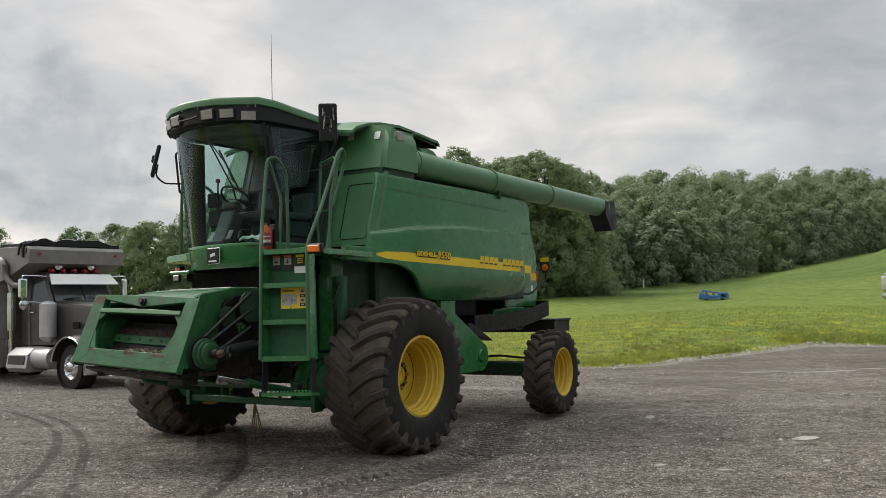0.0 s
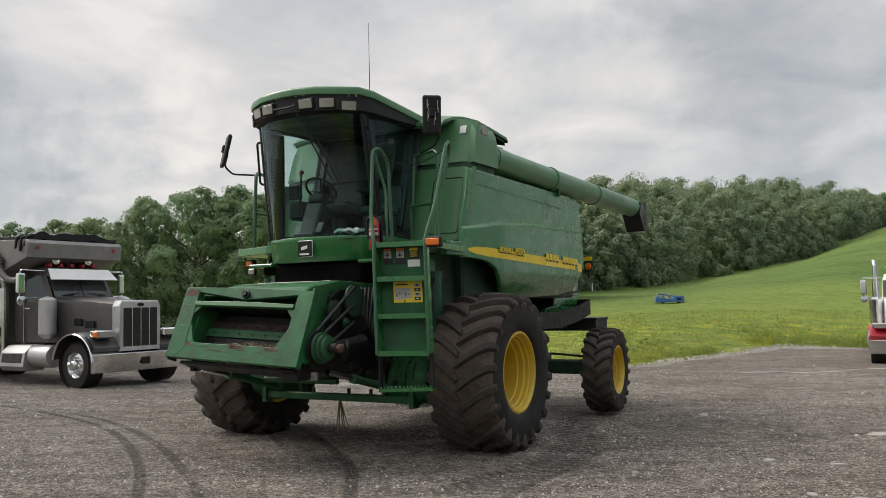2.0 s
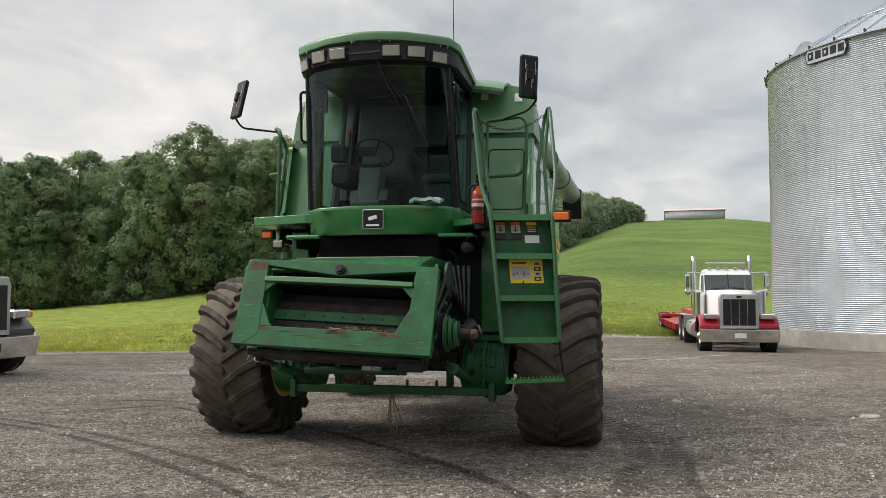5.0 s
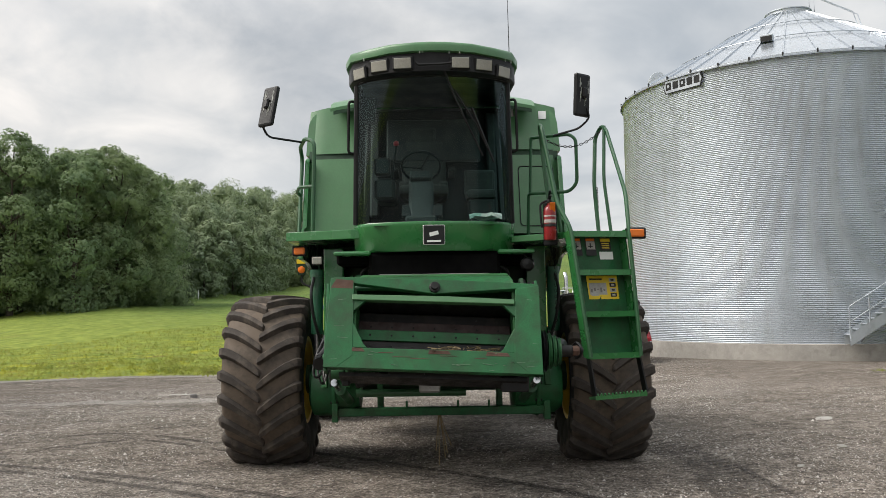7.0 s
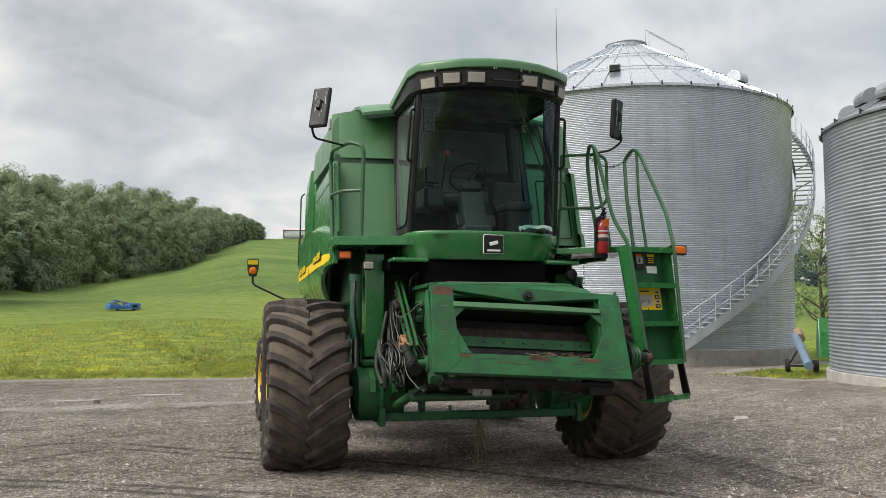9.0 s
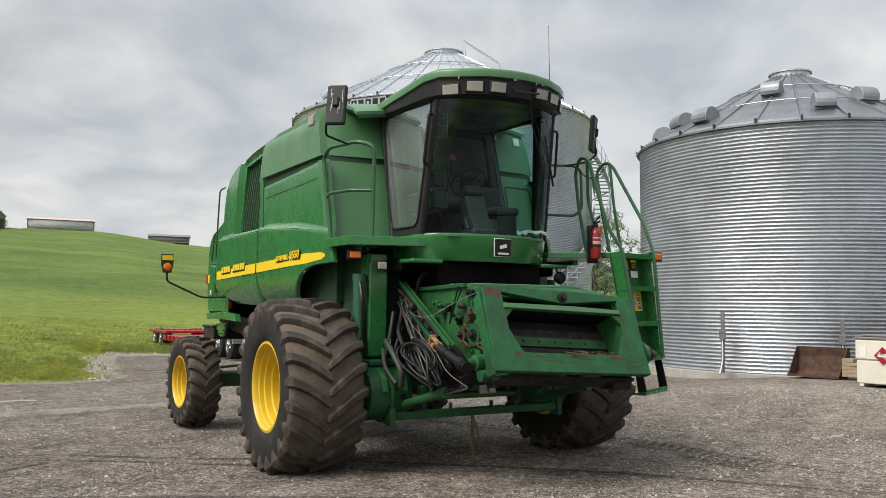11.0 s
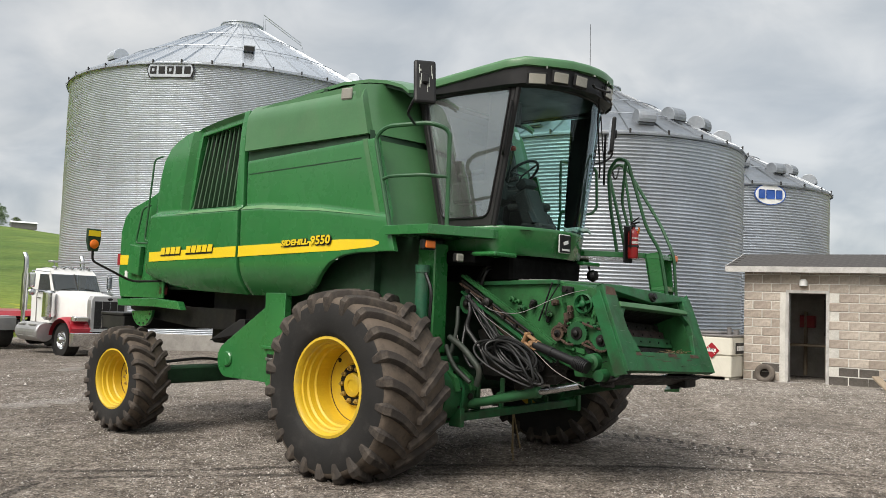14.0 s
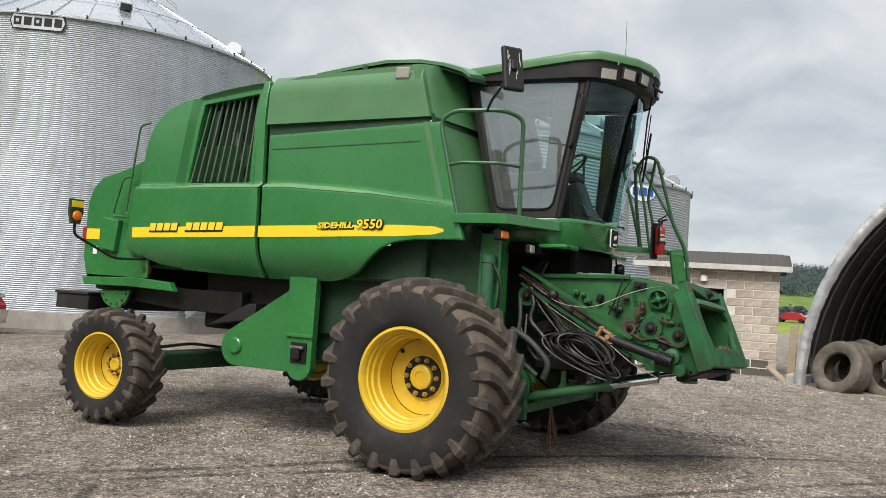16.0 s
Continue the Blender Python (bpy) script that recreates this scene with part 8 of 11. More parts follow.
# throat with its slatted conveyor
RUST_DARK = worn("dark_rusty_slat", (0.030, 0.016, 0.014), 0.7, dusty=0.6, dust=(0.02, 0.016, 0.014), bump=0.3, scale=4, vary=0.5)
bm = B()
prism(bm, [(-0.64, 0.17), (0.64, 0.17), (0.64, 0.60), (-0.64, 0.60)], "z", -0.5, -0.49, m=FACE)
for y in (0.17, 0.60):
    prism(bm, [(-0.64, y), (0.64, y), (0.64, y + 0.008), (-0.64, y + 0.008)], "z", -0.5, -0.04, m=FACE)
part("throat", bm, GREASE, C)
for y, dz, m in ((0.535, -0.30, GREASE), (0.45, -0.27, RUST_DARK), (0.36, -0.22, GREEN_OLD_SHADED), (0.27, -0.24, GREASE), (0.20, -0.18, GREASE)):
    o = plate([(-0.63, y - 0.045), (0.63, y - 0.045), (0.63, y + 0.045), (-0.63, y + 0.045)], dz - 0.03, dz, m, "conveyor_slat")
    for k in range(7):
        bm = B()
        p = FACE @ Vector((-0.52 + 0.175 * k, y, dz))
        lathe(bm, [(0.009, -0.01), (0.009, 0.008), (0, 0.008)], p, "x", 6)
        part("rivet", bm, GREASE, o)
bm = B()
prism(bm, [(-0.74, -0.03), (0.74, -0.025), (0.74, 0.0), (-0.74, 0.0)], "z", -0.30, -0.10, m=FACE)
part("lower_lip", bm, GREASE, C, "dark steel lip")
bm = B()
rr = random.Random(3)
for k in range(60):
    p = FACE @ Vector((rr.uniform(0.0, 0.5), 0.19 + rr.uniform(0, 0.03), rr.uniform(-0.12, -0.02)))
    q = p + Vector((rr.uniform(-0.03, 0.03), rr.uniform(-0.1, 0.1), rr.uniform(-0.01, 0.02)))
    rod(bm, p, q, 0.003, seg=3)
part("straw", bm, STRAW, C, "loose straw")
for s in (-1, 1):
    bm = B()
    span(bm, (2.0, s * 0.72 - 0.03, 0.92), (2.12, s * 0.72 + 0.03, 1.02), 0.008)
    part("latch", bm, GREASE, C)
bm = B()
span(bm, (2.0, 0.52, 0.86), (2.2, 0.74, 0.98), 0.01)
part("latch_box", bm, BLACK, C)

# right flank: sprockets, chain case, drive shaft, hoses and cables
fl = -0.665


RUST_IRON = worn("rusty_greased_iron", (0.075, 0.048, 0.034), 0.65, 0.3, dusty=0.6, dust=(0.16, 0.10, 0.06), bump=0.2, scale=4, vary=0.4)


def sprocket(x, z, r, teeth, y, m, name="sprocket", thick=0.02):
    bm = B()
    pts = []
    for k in range(teeth * 2):
        a = math.pi * k / teeth
        rr_ = r if k % 2 else r * 0.9
        pts.append((x + rr_ * math.cos(a), z + rr_ * math.sin(a)))
    prism(bm, pts, "y", y - thick, y)
    lathe(bm, [(r * 0.55, 0), (r * 0.53, -0.010), (r * 0.28, -0.012), (r * 0.26, -0.035), (r * 0.12, -0.045), (0, -0.045)], (x, y - thick, z), "y", 16, 1)
    part(name, bm, [m, GREASE], C)


sprocket(1.75, 1.36, 0.105, 26, fl - 0.04, GREEN_OLD_SHADED)
sprocket(1.99, 1.31, 0.095, 22, fl - 0.03, GREEN_OLD_SHADED)
sprocket(1.56, 1.35, 0.060, 14, fl - 0.05, RUST_IRON)
sprocket(0.58, 1.58, 0.10, 18, fl - 0.12, GREEN_OLD_SHADED)
# spoked tensioner wheel at the top
bm = B()
lathe(bm, [(0.088, -0.01), (0.092, -0.05), (0.080, -0.06), (0.074, -0.05), (0.070, -0.01)], (1.80, fl, 1.62), "y", 28)
lathe(bm, [(0.028, 0), (0.028, -0.07), (0.012, -0.08), (0, -0.08)], (1.80, fl, 1.62), "y", 14)
for a in (20, 110, 200, 290):
    box(bm, (1.80 + 0.048 * math.cos(radians(a)), fl - 0.035, 1.62 + 0.048 * math.sin(radians(a))), (0.08, 0.02, 0.026), (0, -a, 0), bev=0.003)
part("tensioner_wheel", bm, GREEN_OLD_SHADED, C)
for x, z, r in ((1.40, 1.53, 0.026), (1.45, 1.51, 0.022), (1.66, 1.44, 0.018), (1.02, 1.64, 0.03), (1.09, 1.62, 0.022)):
    bm = B()
    lathe(bm, [(r, 0), (r, -0.035), (r * 0.55, -0.04), (r * 0.5, -0.07), (0, -0.07)], (x, fl, z), "y", 12)
    part("bolt_boss", bm, GREEN_GRIME, C)
for x, z, w_, h_, t_, m_ in ((1.38, 1.54, 0.09, 0.035, 20, GREEN_GRIME), (1.43, 1.49, 0.035, 0.10, 15, GREASE), (1.62, 1.47, 0.05, 0.13, -8, RUST_IRON), (1.58, 1.40, 0.12, 0.04, 35, RUST_IRON), (1.88, 1.20, 0.14, 0.05, 40, GREASE), (1.72, 1.22, 0.20, 0.05, 12, GREEN_GRIME), (1.90, 1.52, 0.04, 0.15, 5, GREEN_GRIME), (1.62, 1.74, 0.11, 0.06, 5, GREASE)):
    bm = B()
    box(bm, (x, fl - 0.016, z), (w_, 0.035, h_), (0, t_, 0), bev=0.006)
    lathe(bm, [(0.012, 0), (0.012, -0.03), (0, -0.03)], (x, fl - 0.03, z), "y", 6)
    part("bracket", bm, m_, C)
bm = B()
prism(bm, [(1.60, 1.47), (1.80, 1.52), (1.98, 1.44), (2.02, 1.20), (1.86, 1.12), (1.60, 1.22)], "y", fl - 0.012, fl, 0.004)
for k in range(14):
    a = 2 * math.pi * k / 14
    lathe(bm, [(0.010, 0), (0.010, -0.012), (0, -0.012)], (1.80 + 0.17 * math.cos(a), fl - 0.012, 1.33 + 0.13 * math.sin(a)), "y", 6, 1)
part("drive_plate", bm, [GREEN_GRIME, GREASE], C)


def roller_chain(pts, y, name="drive_chain"):
    """Side plates and rollers, link after link along a bent line."""
    bm = B()
    p = [Vector((x, 0, z)) for x, z in pts]
    n = 0
    for a, b in zip(p, p[1:]):
        m = max(2, int((b - a).length / 0.024))
        turn = math.degrees(math.atan2(b.x - a.x, b.z - a.z)) - 90
        for k in range(m):
            c = a.lerp(b, (k + 0.5) / m)
            n += 1
            box(bm, (c.x, y, c.z), (0.030, 0.020 if n % 2 else 0.030, 0.020), (0, turn, 0), bev=0.003)
    part(name, bm, RUST_IRON, C, "rusty roller chain")


def rim_arc(x, z, r, a, b, n=7):
    return [(x + r * math.cos(radians(t)), z + r * math.sin(radians(t))) for t in np.linspace(a, b, n)]


roller_chain(rim_arc(1.99, 1.31, 0.095, 80, -95) + rim_arc(1.75, 1.36, 0.105, -80, -20, 4)[1:2] + [(1.86, 1.30), (1.93, 1.24)], fl - 0.05)
roller_chain([(1.80, 1.45), (1.90, 1.42), (1.99, 1.405)], fl - 0.05)
roller_chain(rim_arc(1.56, 1.35, 0.062, 60, 300, 9) + [(1.66, 1.26), (1.72, 1.26)], fl - 0.06)
# long channel and shaft running down to the bottom corner
bm = B()
for dz in (0.0, 0.055):
    tube(bm, [(0.50, -0.80, 1.745 + dz), (1.38, -0.86, 1.275 + dz)], 0.014, 6)
part("linkage_rod", bm, GREASE, C)
roller_chain([(0.50, 1.775), (1.38, 1.305)], -0.83)
bm = B()
lathe(bm, [(0.0, -0.05), (0.02, -0.05), (0.045, -0.03), (0.045, 0.03), (0, 0.03)], (0.86, -0.86, 1.60), "y", 16)
part("idler", bm, GREASE, C)
bm = B()
for dz in (-0.04, 0.04):
    box(bm, (1.40, -0.92, 1.27 + dz), (0.13, 0.05, 0.022), (0, 28, 0), bev=0.006)
box(bm, (1.35, -0.92, 1.30), (0.03, 0.07, 0.11), (0, 28, 0), bev=0.01)
lathe(bm, [(0.022, -0.05), (0.022, 0.05), (0, 0.05)], (1.43, -0.92, 1.26), "y", 10)
lathe(bm, [(0.040, -0.03), (0.046, 0.03), (0, 0.03)], (1.46, -0.92, 1.24), "y", 12)
part("yoke", bm, worn("tan_cast_iron", (0.26, 0.14, 0.06), 0.7, dusty=0.5), C, "rusty tan cast universal joint")
bm = B()
p, q = Vector((1.45, -0.92, 1.245)), Vector((1.87, -0.94, 1.125))
rod(bm, p, q, 0.040, seg=18)
d = (q - p).normalized()
rod(bm, p + d * 0.16, p + d * 0.20, 0.045, seg=18)
for k in range(8):
    c = q + d * (0.008 + 0.017 * k)
    rod(bm, c - d * 0.006, c + d * 0.006, 0.052 + 0.010 * math.sin(0.5 + k * 0.35), seg=18)
rod(bm, q, q + d * 0.13, 0.044, seg=14)
part("drive_shaft_guard", bm, BLACK, C, "black ribbed drive shaft guard")
bm = B()
lathe(bm, [(0.0, -0.14), (0.035, -0.14), (0.04, -0.08), (0.07, -0.07), (0.075, 0.0)], (1.97, -0.78, 1.13), "y", 18)
lathe(bm, [(0.0, -0.1), (0.05, -0.1), (0.06, 0)], (2.04, -0.74, 1.02), "y", 18)
part("drive_boss", bm, GREEN_OLD_SHADED, C)
rr = random.Random(12)
for k in range(9):
    y = -0.74 - 0.02 * k
    pts = [(0.62 + rr.uniform(0, 0.1), y, 1.65), (0.80 + rr.uniform(-0.05, 0.1), y - 0.04, 1.45 + rr.uniform(-0.05, 0.05)), (1.05 + rr.uniform(-0.08, 0.08), y - 0.05, 1.22 + rr.uniform(-0.08, 0.06)), (1.35 + rr.uniform(-0.08, 0.08), y - 0.04, 1.16 + rr.uniform(-0.06, 0.06)),
           (1.45 + rr.uniform(-0.06, 0.05), y - 0.02, 1.02 + rr.uniform(-0.03, 0.05)), (1.22 + rr.uniform(-0.05, 0.05), y, 0.96 + rr.uniform(-0.02, 0.06)), (1.0 + rr.uniform(-0.05, 0.1), y, 1.12), (0.98, y - 0.01, 1.25)]
    bm = B()
    tube(bm, pts if k % 2 else pts[:6], 0.0095 + 0.003 * (k % 2), 7, bend=0.22)
    part("hydraulic_hose", bm, HOSE, C, "looped black hydraulic hose")
for k, pts in enumerate(([(0.64, -0.86, 1.66), (0.70, -0.90, 1.50), (0.66, -0.92, 1.36), (0.86, -0.94, 1.18), (0.94, -0.92, 1.02)], [(0.60, -0.84, 1.40), (0.64, -0.95, 1.15), (0.80, -0.98, 0.98), (0.92, -0.95, 1.05)])):
    bm = B()
    tube(bm, pts, 0.022 - 0.006 * k, 8, bend=0.14)
    part("hydraulic_hose", bm, HOSE, C)
for pts in ([(0.62, -0.84, 1.70), (0.95, -0.92, 1.52), (1.25, -0.90, 1.50), (1.55, -0.78, 1.66), (1.72, -0.72, 1.72), (1.85, -0.74, 1.74)], [(0.60, -0.86, 1.66), (0.9, -0.92, 1.46), (1.3, -0.92, 1.25)], [(0.56, -0.92, 1.42), (0.60, -0.98, 1.28), (0.70, -1.0, 1.16)], [(1.3, -0.92, 1.3), (1.7, -0.96, 1.02), (1.95, -0.9, 0.92)]):
    bm = B()
    tube(bm, pts, 0.0035, 5, bend=0.12)
    part("cable", bm, GREY, C, "grey cable")
bm = B()
tube(bm, [(1.48, -0.72, 1.80), (1.42, -0.74, 1.6), (1.36, -0.74, 1.45)], 0.008, 5, bend=0.05)
tube(bm, [(1.55, -0.72, 1.78), (1.45, -0.74, 1.62), (1.44, -0.76, 1.5)], 0.006, 5, bend=0.05)
part("strap", bm, BLACK, C)
# flat rails under the chain, steel lines, thick bent pipes and slack hose loops
for dz, m_ in ((-0.05, GREEN_OLD_SHADED), (0.105, GREEN_GRIME)):
    bm = B()
    for k in range(2):
        tube(bm, [(0.52, -0.775 - 0.05 * k, 1.745 + dz), (1.62, -0.845 - 0.05 * k, 1.157 + dz)], 0.016, 4)
    part("chain_rail", bm, m_, C)
for k in range(6):
    f = k / 6
    bm = B()
    lathe(bm, [(0.020, -0.03), (0.020, 0.03), (0.009, 0.034), (0.009, 0.05), (0, 0.05)], (0.62 + 0.85 * f, -0.84, 1.70 - 0.455 * f), "y", 8)
    part("guide_roller", bm, GREASE, C)
for k in range(4):
    bm = B()
    y = -0.70 - 0.018 * k
    tube(bm, [(0.58, y, 1.62 - 0.03 * k), (0.80, y, 1.52 - 0.03 * k), (0.98, y - 0.02, 1.36 - 0.02 * k), (1.28, y - 0.02, 1.26 - 0.03 * k), (1.40, y, 1.14)], 0.009, 6, bend=0.08)
    part("steel_line", bm, GREEN_GRIME if k % 2 else RUST_IRON, C)
for pts, r in (([(0.52, -0.98, 1.26), (0.72, -1.02, 1.18), (0.92, -1.0, 0.98), (0.86, -0.98, 0.84)], 0.030), ([(0.50, -1.0, 1.18), (0.62, -1.04, 1.0), (0.80, -1.0, 0.86)], 0.024), ([(0.56, -0.92, 1.55), (0.60, -0.97, 1.34), (0.56, -1.0, 1.12)], 0.020)):
    bm = B()
    tube(bm, pts, r, 10, bend=0.12)
    part("return_pipe", bm, worn("grimy_rubber_pipe", (0.022, 0.030, 0.022), 0.6, dusty=0.5, dust=(0.06, 0.055, 0.045), scale=3), C, "thick grimy return pipe")
for k in range(5):
    rr_ = random.Random(140 + k)
    a_, b_ = rr_.uniform(0.26, 0.36), rr_.uniform(0.07, 0.12)
    cx, cz = 1.22 + rr_.uniform(-0.06, 0.06), 1.10 + rr_.uniform(-0.04, 0.03)
    bm = B()
    tube(bm, [(cx + a_ * math.cos(t) * 0.92 + b_ * math.sin(t) * 0.35 + 0.02 * math.sin(3 * t + k), -0.96 - 0.018 * k + 0.03 * math.sin(2 * t + k), cz + b_ * math.sin(t) - a_ * math.cos(t) * 0.40 - 0.03 * math.cos(2 * t)) for t in np.linspace(0, 2 * np.pi, 36, endpoint=False)], 0.0115, 7, closed=True)
    part("hose_loop", bm, HOSE, C, "slack loop of black hydraulic hose")
for k, (x, z, w_, h_, m_) in enumerate(((0.74, 1.30, 0.16, 0.12, GREASE), (0.98, 1.48, 0.10, 0.07, GREEN_GRIME), (1.14, 1.56, 0.07, 0.05, GREEN_OLD_SHADED), (1.26, 1.60, 0.05, 0.08, GREASE), (1.50, 1.62, 0.06, 0.05, RUST_IRON), (1.66, 1.54, 0.04, 0.12, RUST_IRON), (1.93, 1.42, 0.06, 0.04, GREEN_OLD_SHADED), (1.86, 1.06, 0.16, 0.07, GREEN_GRIME), (1.48, 1.10, 0.12, 0.10, GREASE), (0.90, 1.24, 0.12, 0.16, GREASE))):
    bm = B()
    box(bm, (x, fl - 0.03, z), (w_, 0.06, h_), (0, 12 * (k % 4) - 18, 0), bev=0.010)
    lathe(bm, [(0.014, 0), (0.014, -0.018), (0.008, -0.02), (0.008, -0.035), (0, -0.035)], (x + w_ * 0.2, fl - 0.055, z), "y", 6)
    part("flank_fitting", bm, m_, C)
# tension spring beside the chain
bm = B()
tube(bm, [Vector((1.70, fl - 0.06, 1.56)).lerp(Vector((1.60, fl - 0.06, 1.40)), k / 60) + Vector((0.012 * math.cos(k * 0.9), 0.012 * math.sin(k * 0.9), 0)) for k in range(61)], 0.003, 4)
part("spring", bm, RUST_IRON, C, "rusty tension spring")
# edge of folded sheet along the flank's top
bm = B()
prism(bm, [(0.60, 1.795), (1.52, 1.825), (1.52, 1.79), (0.60, 1.76)], "y", fl - 0.028, fl + 0.02, 0.004)
part("top_angle", bm, GREEN_OLD_SHADED, C)
# a coil of spare hose hung below the feeder's flank
for k in range(5):
    rr_ = random.Random(90 + k)
    cx, cz, a_, b_ = 1.26 + rr_.uniform(-0.05, 0.05), 1.16 + rr_.uniform(-0.03, 0.03), rr_.uniform(0.17, 0.27), rr_.uniform(0.08, 0.13)
    bm = B()
    tube(bm, [(cx + a_ * math.cos(t) * 0.93 + b_ * math.sin(t) * 0.3, -0.93 - 0.02 * k + 0.02 * math.sin(2 * t), cz + b_ * math.sin(t) - a_ * math.cos(t) * 0.38) for t in np.linspace(0, 2 * np.pi, 28, endpoint=False)], 0.0095, 6, closed=True)
    part("hose_coil", bm, HOSE, C, "coiled black hydraulic hose")
# gearbox lump and floor below
bm = B()
span(bm, (0.55, -0.55, 0.85), (1.2, 0.55, 1.2), 0.05)
lathe(bm, [(0.0, -0.12), (0.17, -0.12), (0.18, 0.1), (0, 0.1)], (1.35, -0.6, 1.05), "y", 20)
part("gearbox", bm, GREASE, C)
for k in range(16):
    bm = B()
    rr_ = random.Random(40 + k)
    box(bm, (rr_.uniform(0.5, 1.5), rr_.uniform(-0.7, 0.7), rr_.uniform(0.84, 1.0)), (rr_.uniform(0.05, 0.2), rr_.uniform(0.05, 0.2), rr_.uniform(0.05, 0.16)), (rr_.uniform(-20, 20), 0, 0), bev=0.015)
    part("valve_block", bm, GREASE, C, "greasy hydraulic valve block")
# lift cylinders
for s in (-1, 1):
    bm = B()
    rod(bm, (0.62, s * 0.84, 0.63), (1.46, s * 0.84, 0.83), 0.042, seg=16)
    rod(bm, (1.40, s * 0.84, 0.815), (1.46, s * 0.84, 0.83), 0.05, seg=16)
    part("lift_cylinder", bm, GREEN_RAIL, C, "green header lift cylinder")
    bm = B()
    rod(bm, (1.44, s * 0.84, 0.825), (1.87, s * 0.84, 0.925), 0.030, seg=14)
    part("piston_rod", bm, CHROME, C, "bright chrome piston rod")
# left flank: belt, pulley stack and its shaft
# flat black sheet put in for the unlit gap behind the belts
bm = B()
prism(bm, [(0.62, 1.46), (1.15, 1.25), (1.72, 1.05), (1.62, 1.66), (1.45, 1.74), (0.66, 1.74)], "y", 0.656, 0.70, 0.01)
part("void_sheet", bm, GREASE, C, "flat black sheet standing for the dark gap behind the belts")
for k, (x, z, r) in enumerate(((1.16, 1.58, 0.12), (0.82, 1.44, 0.07), (1.44, 1.40, 0.055))):
    bm = B()
    lathe(bm, [(r * 0.9, 0), (r, 0.006), (r * 0.88, 0.022), (r, 0.038), (r * 0.55, 0.044), (r * 0.3, 0.07), (0, 0.07)], (x, 0.72, z), "y", 24)
    part("belt_pulley", bm, GREEN_GRIME if k != 1 else GREASE, C)
for k, (y0, r) in enumerate(((0.86, 0.17), (0.90, 0.15), (0.94, 0.13), (0.98, 0.11))):
    bm = B()
    lathe(bm, [(r * 0.8, 0), (r, 0.004), (r * 0.9, 0.016), (r, 0.03), (r * 0.8, 0.034)], (2.06, y0, 1.17), "y", 28)
    part("pulley", bm, GREEN_RAIL if k else BLACK, C)
bm = B()
lathe(bm, [(0.05, 0), (0.05, 0.08), (0.03, 0.1), (0.0, 0.1)], (2.06, 1.02, 1.17), "y", 14)
part("pulley_hub", bm, GREASE, C)
bm = B()
rod(bm, (0.95, -0.75, 0.74), (0.95, 0.28, 0.74), 0.036, seg=14)
for y in (-0.7, 0.2):
    box(bm, (0.95, y, 0.80), (0.05, 0.02, 0.20), bev=0.005)
part("cross_tube", bm, GREEN_RAIL, C)
bm = B()
box(bm, (0.9, -0.06, 0.83), (0.20, 0.20, 0.18), bev=0.015)
for z in (0.78, 0.86):
    lathe(bm, [(0.02, 0.0), (0.02, 0.04), (0.0, 0.04)], (1.0, -0.06, z), "x", 10)
part("steel_valve", bm, ALU, C, "bare cast valve block")
bm = B()
box(bm, (2.06, 1.13, 1.17), (0.07, 0.08, 0.07), (0, 30, 0), bev=0.015)
part("shaft_yoke", bm, RUST, C)
bm = B()
tube(bm, [(2.0, 1.02, 1.17), (1.75, 1.06, 1.2), (1.5, 1.0, 1.22)], 0.06, 12)
tube(bm, [(1.98, 1.16, 1.24), (2.04, 1.2, 1.17), (1.98, 1.16, 1.1), (1.92, 1.12, 1.17)], 0.014, 6, closed=True, bend=0.03)
part("left_drive_shaft", bm, BLACK, C)
bm = B()
for z0, z1 in ((1.28, 1.76), (1.06, 1.40), (1.2, 1.58)):
    tube(bm, [(2.0, 0.76, z0), (1.35, 0.80, z1)], 0.02, 5)
part("drive_belt", bm, HOSE, C)
bm = B()
lathe(bm, [(0.16, 0), (0.17, 0.03), (0.05, 0.05), (0, 0.05)], (1.32, 0.76, 1.62), "y", 24)
lathe(bm, [(0.10, 0), (0.11, 0.03), (0.05, 0.05), (0, 0.05)], (1.62, 0.72, 1.52), "y", 20)
part("belt_pulley", bm, GREEN_DARK, C)
for k in range(5):
    rr_ = random.Random(60 + k)
    bm = B()
    tube(bm, [(1.1, 0.72 + 0.05 * k, 1.75), (1.25, 0.82 + 0.03 * k, 1.5 - 0.06 * k), (1.05, 0.85, 1.25), (0.8, 0.9, 1.1 - 0.05 * k), (0.6, 0.85, 1.2)], 0.016, 6, bend=0.12)
    part("hydraulic_hose", bm, HOSE, C)
# rope ends hanging under the machine
bm = B()
for k, (dx, dy, z) in enumerate(((0.02, -0.02, 0.02), (0.05, 0.06, 0.14), (-0.04, 0.04, 0.08), (0.0, 0.10, 0.2), (0.03, -0.05, 0.16))):
    tube(bm, [(0.56, 0.02, 0.52), (0.56 + dx * 0.4, 0.03 + dy * 0.5, 0.34), (0.56 + dx, 0.04 + dy, z - 0.02)], 0.007, 4, bend=0.06)
part("twine", bm, STRAW, C, "frayed twine hanging under the axle")
for s in (-1, 1):
    for z, y in ((3.655, 1.22), (3.68, 0.85)):
        bm = B()
        box(bm, (0.08 - 0.3 * (z - 2.06) + 0.10 * (1 - (y - 0.70) / 0.69) + 0.008, s * y, z), (0.006, 0.085, 0.10), (0, -16.7, 0))
        if s > 0:
            part("notice", bm, WHITE, C, "small white notice", 0)
        else:
            bm.free()
bm = B()
box(bm, (-0.62, -1.425, 1.98), (0.045, 0.006, 0.025))
part("notice", bm, WHITE, C, "", 0)

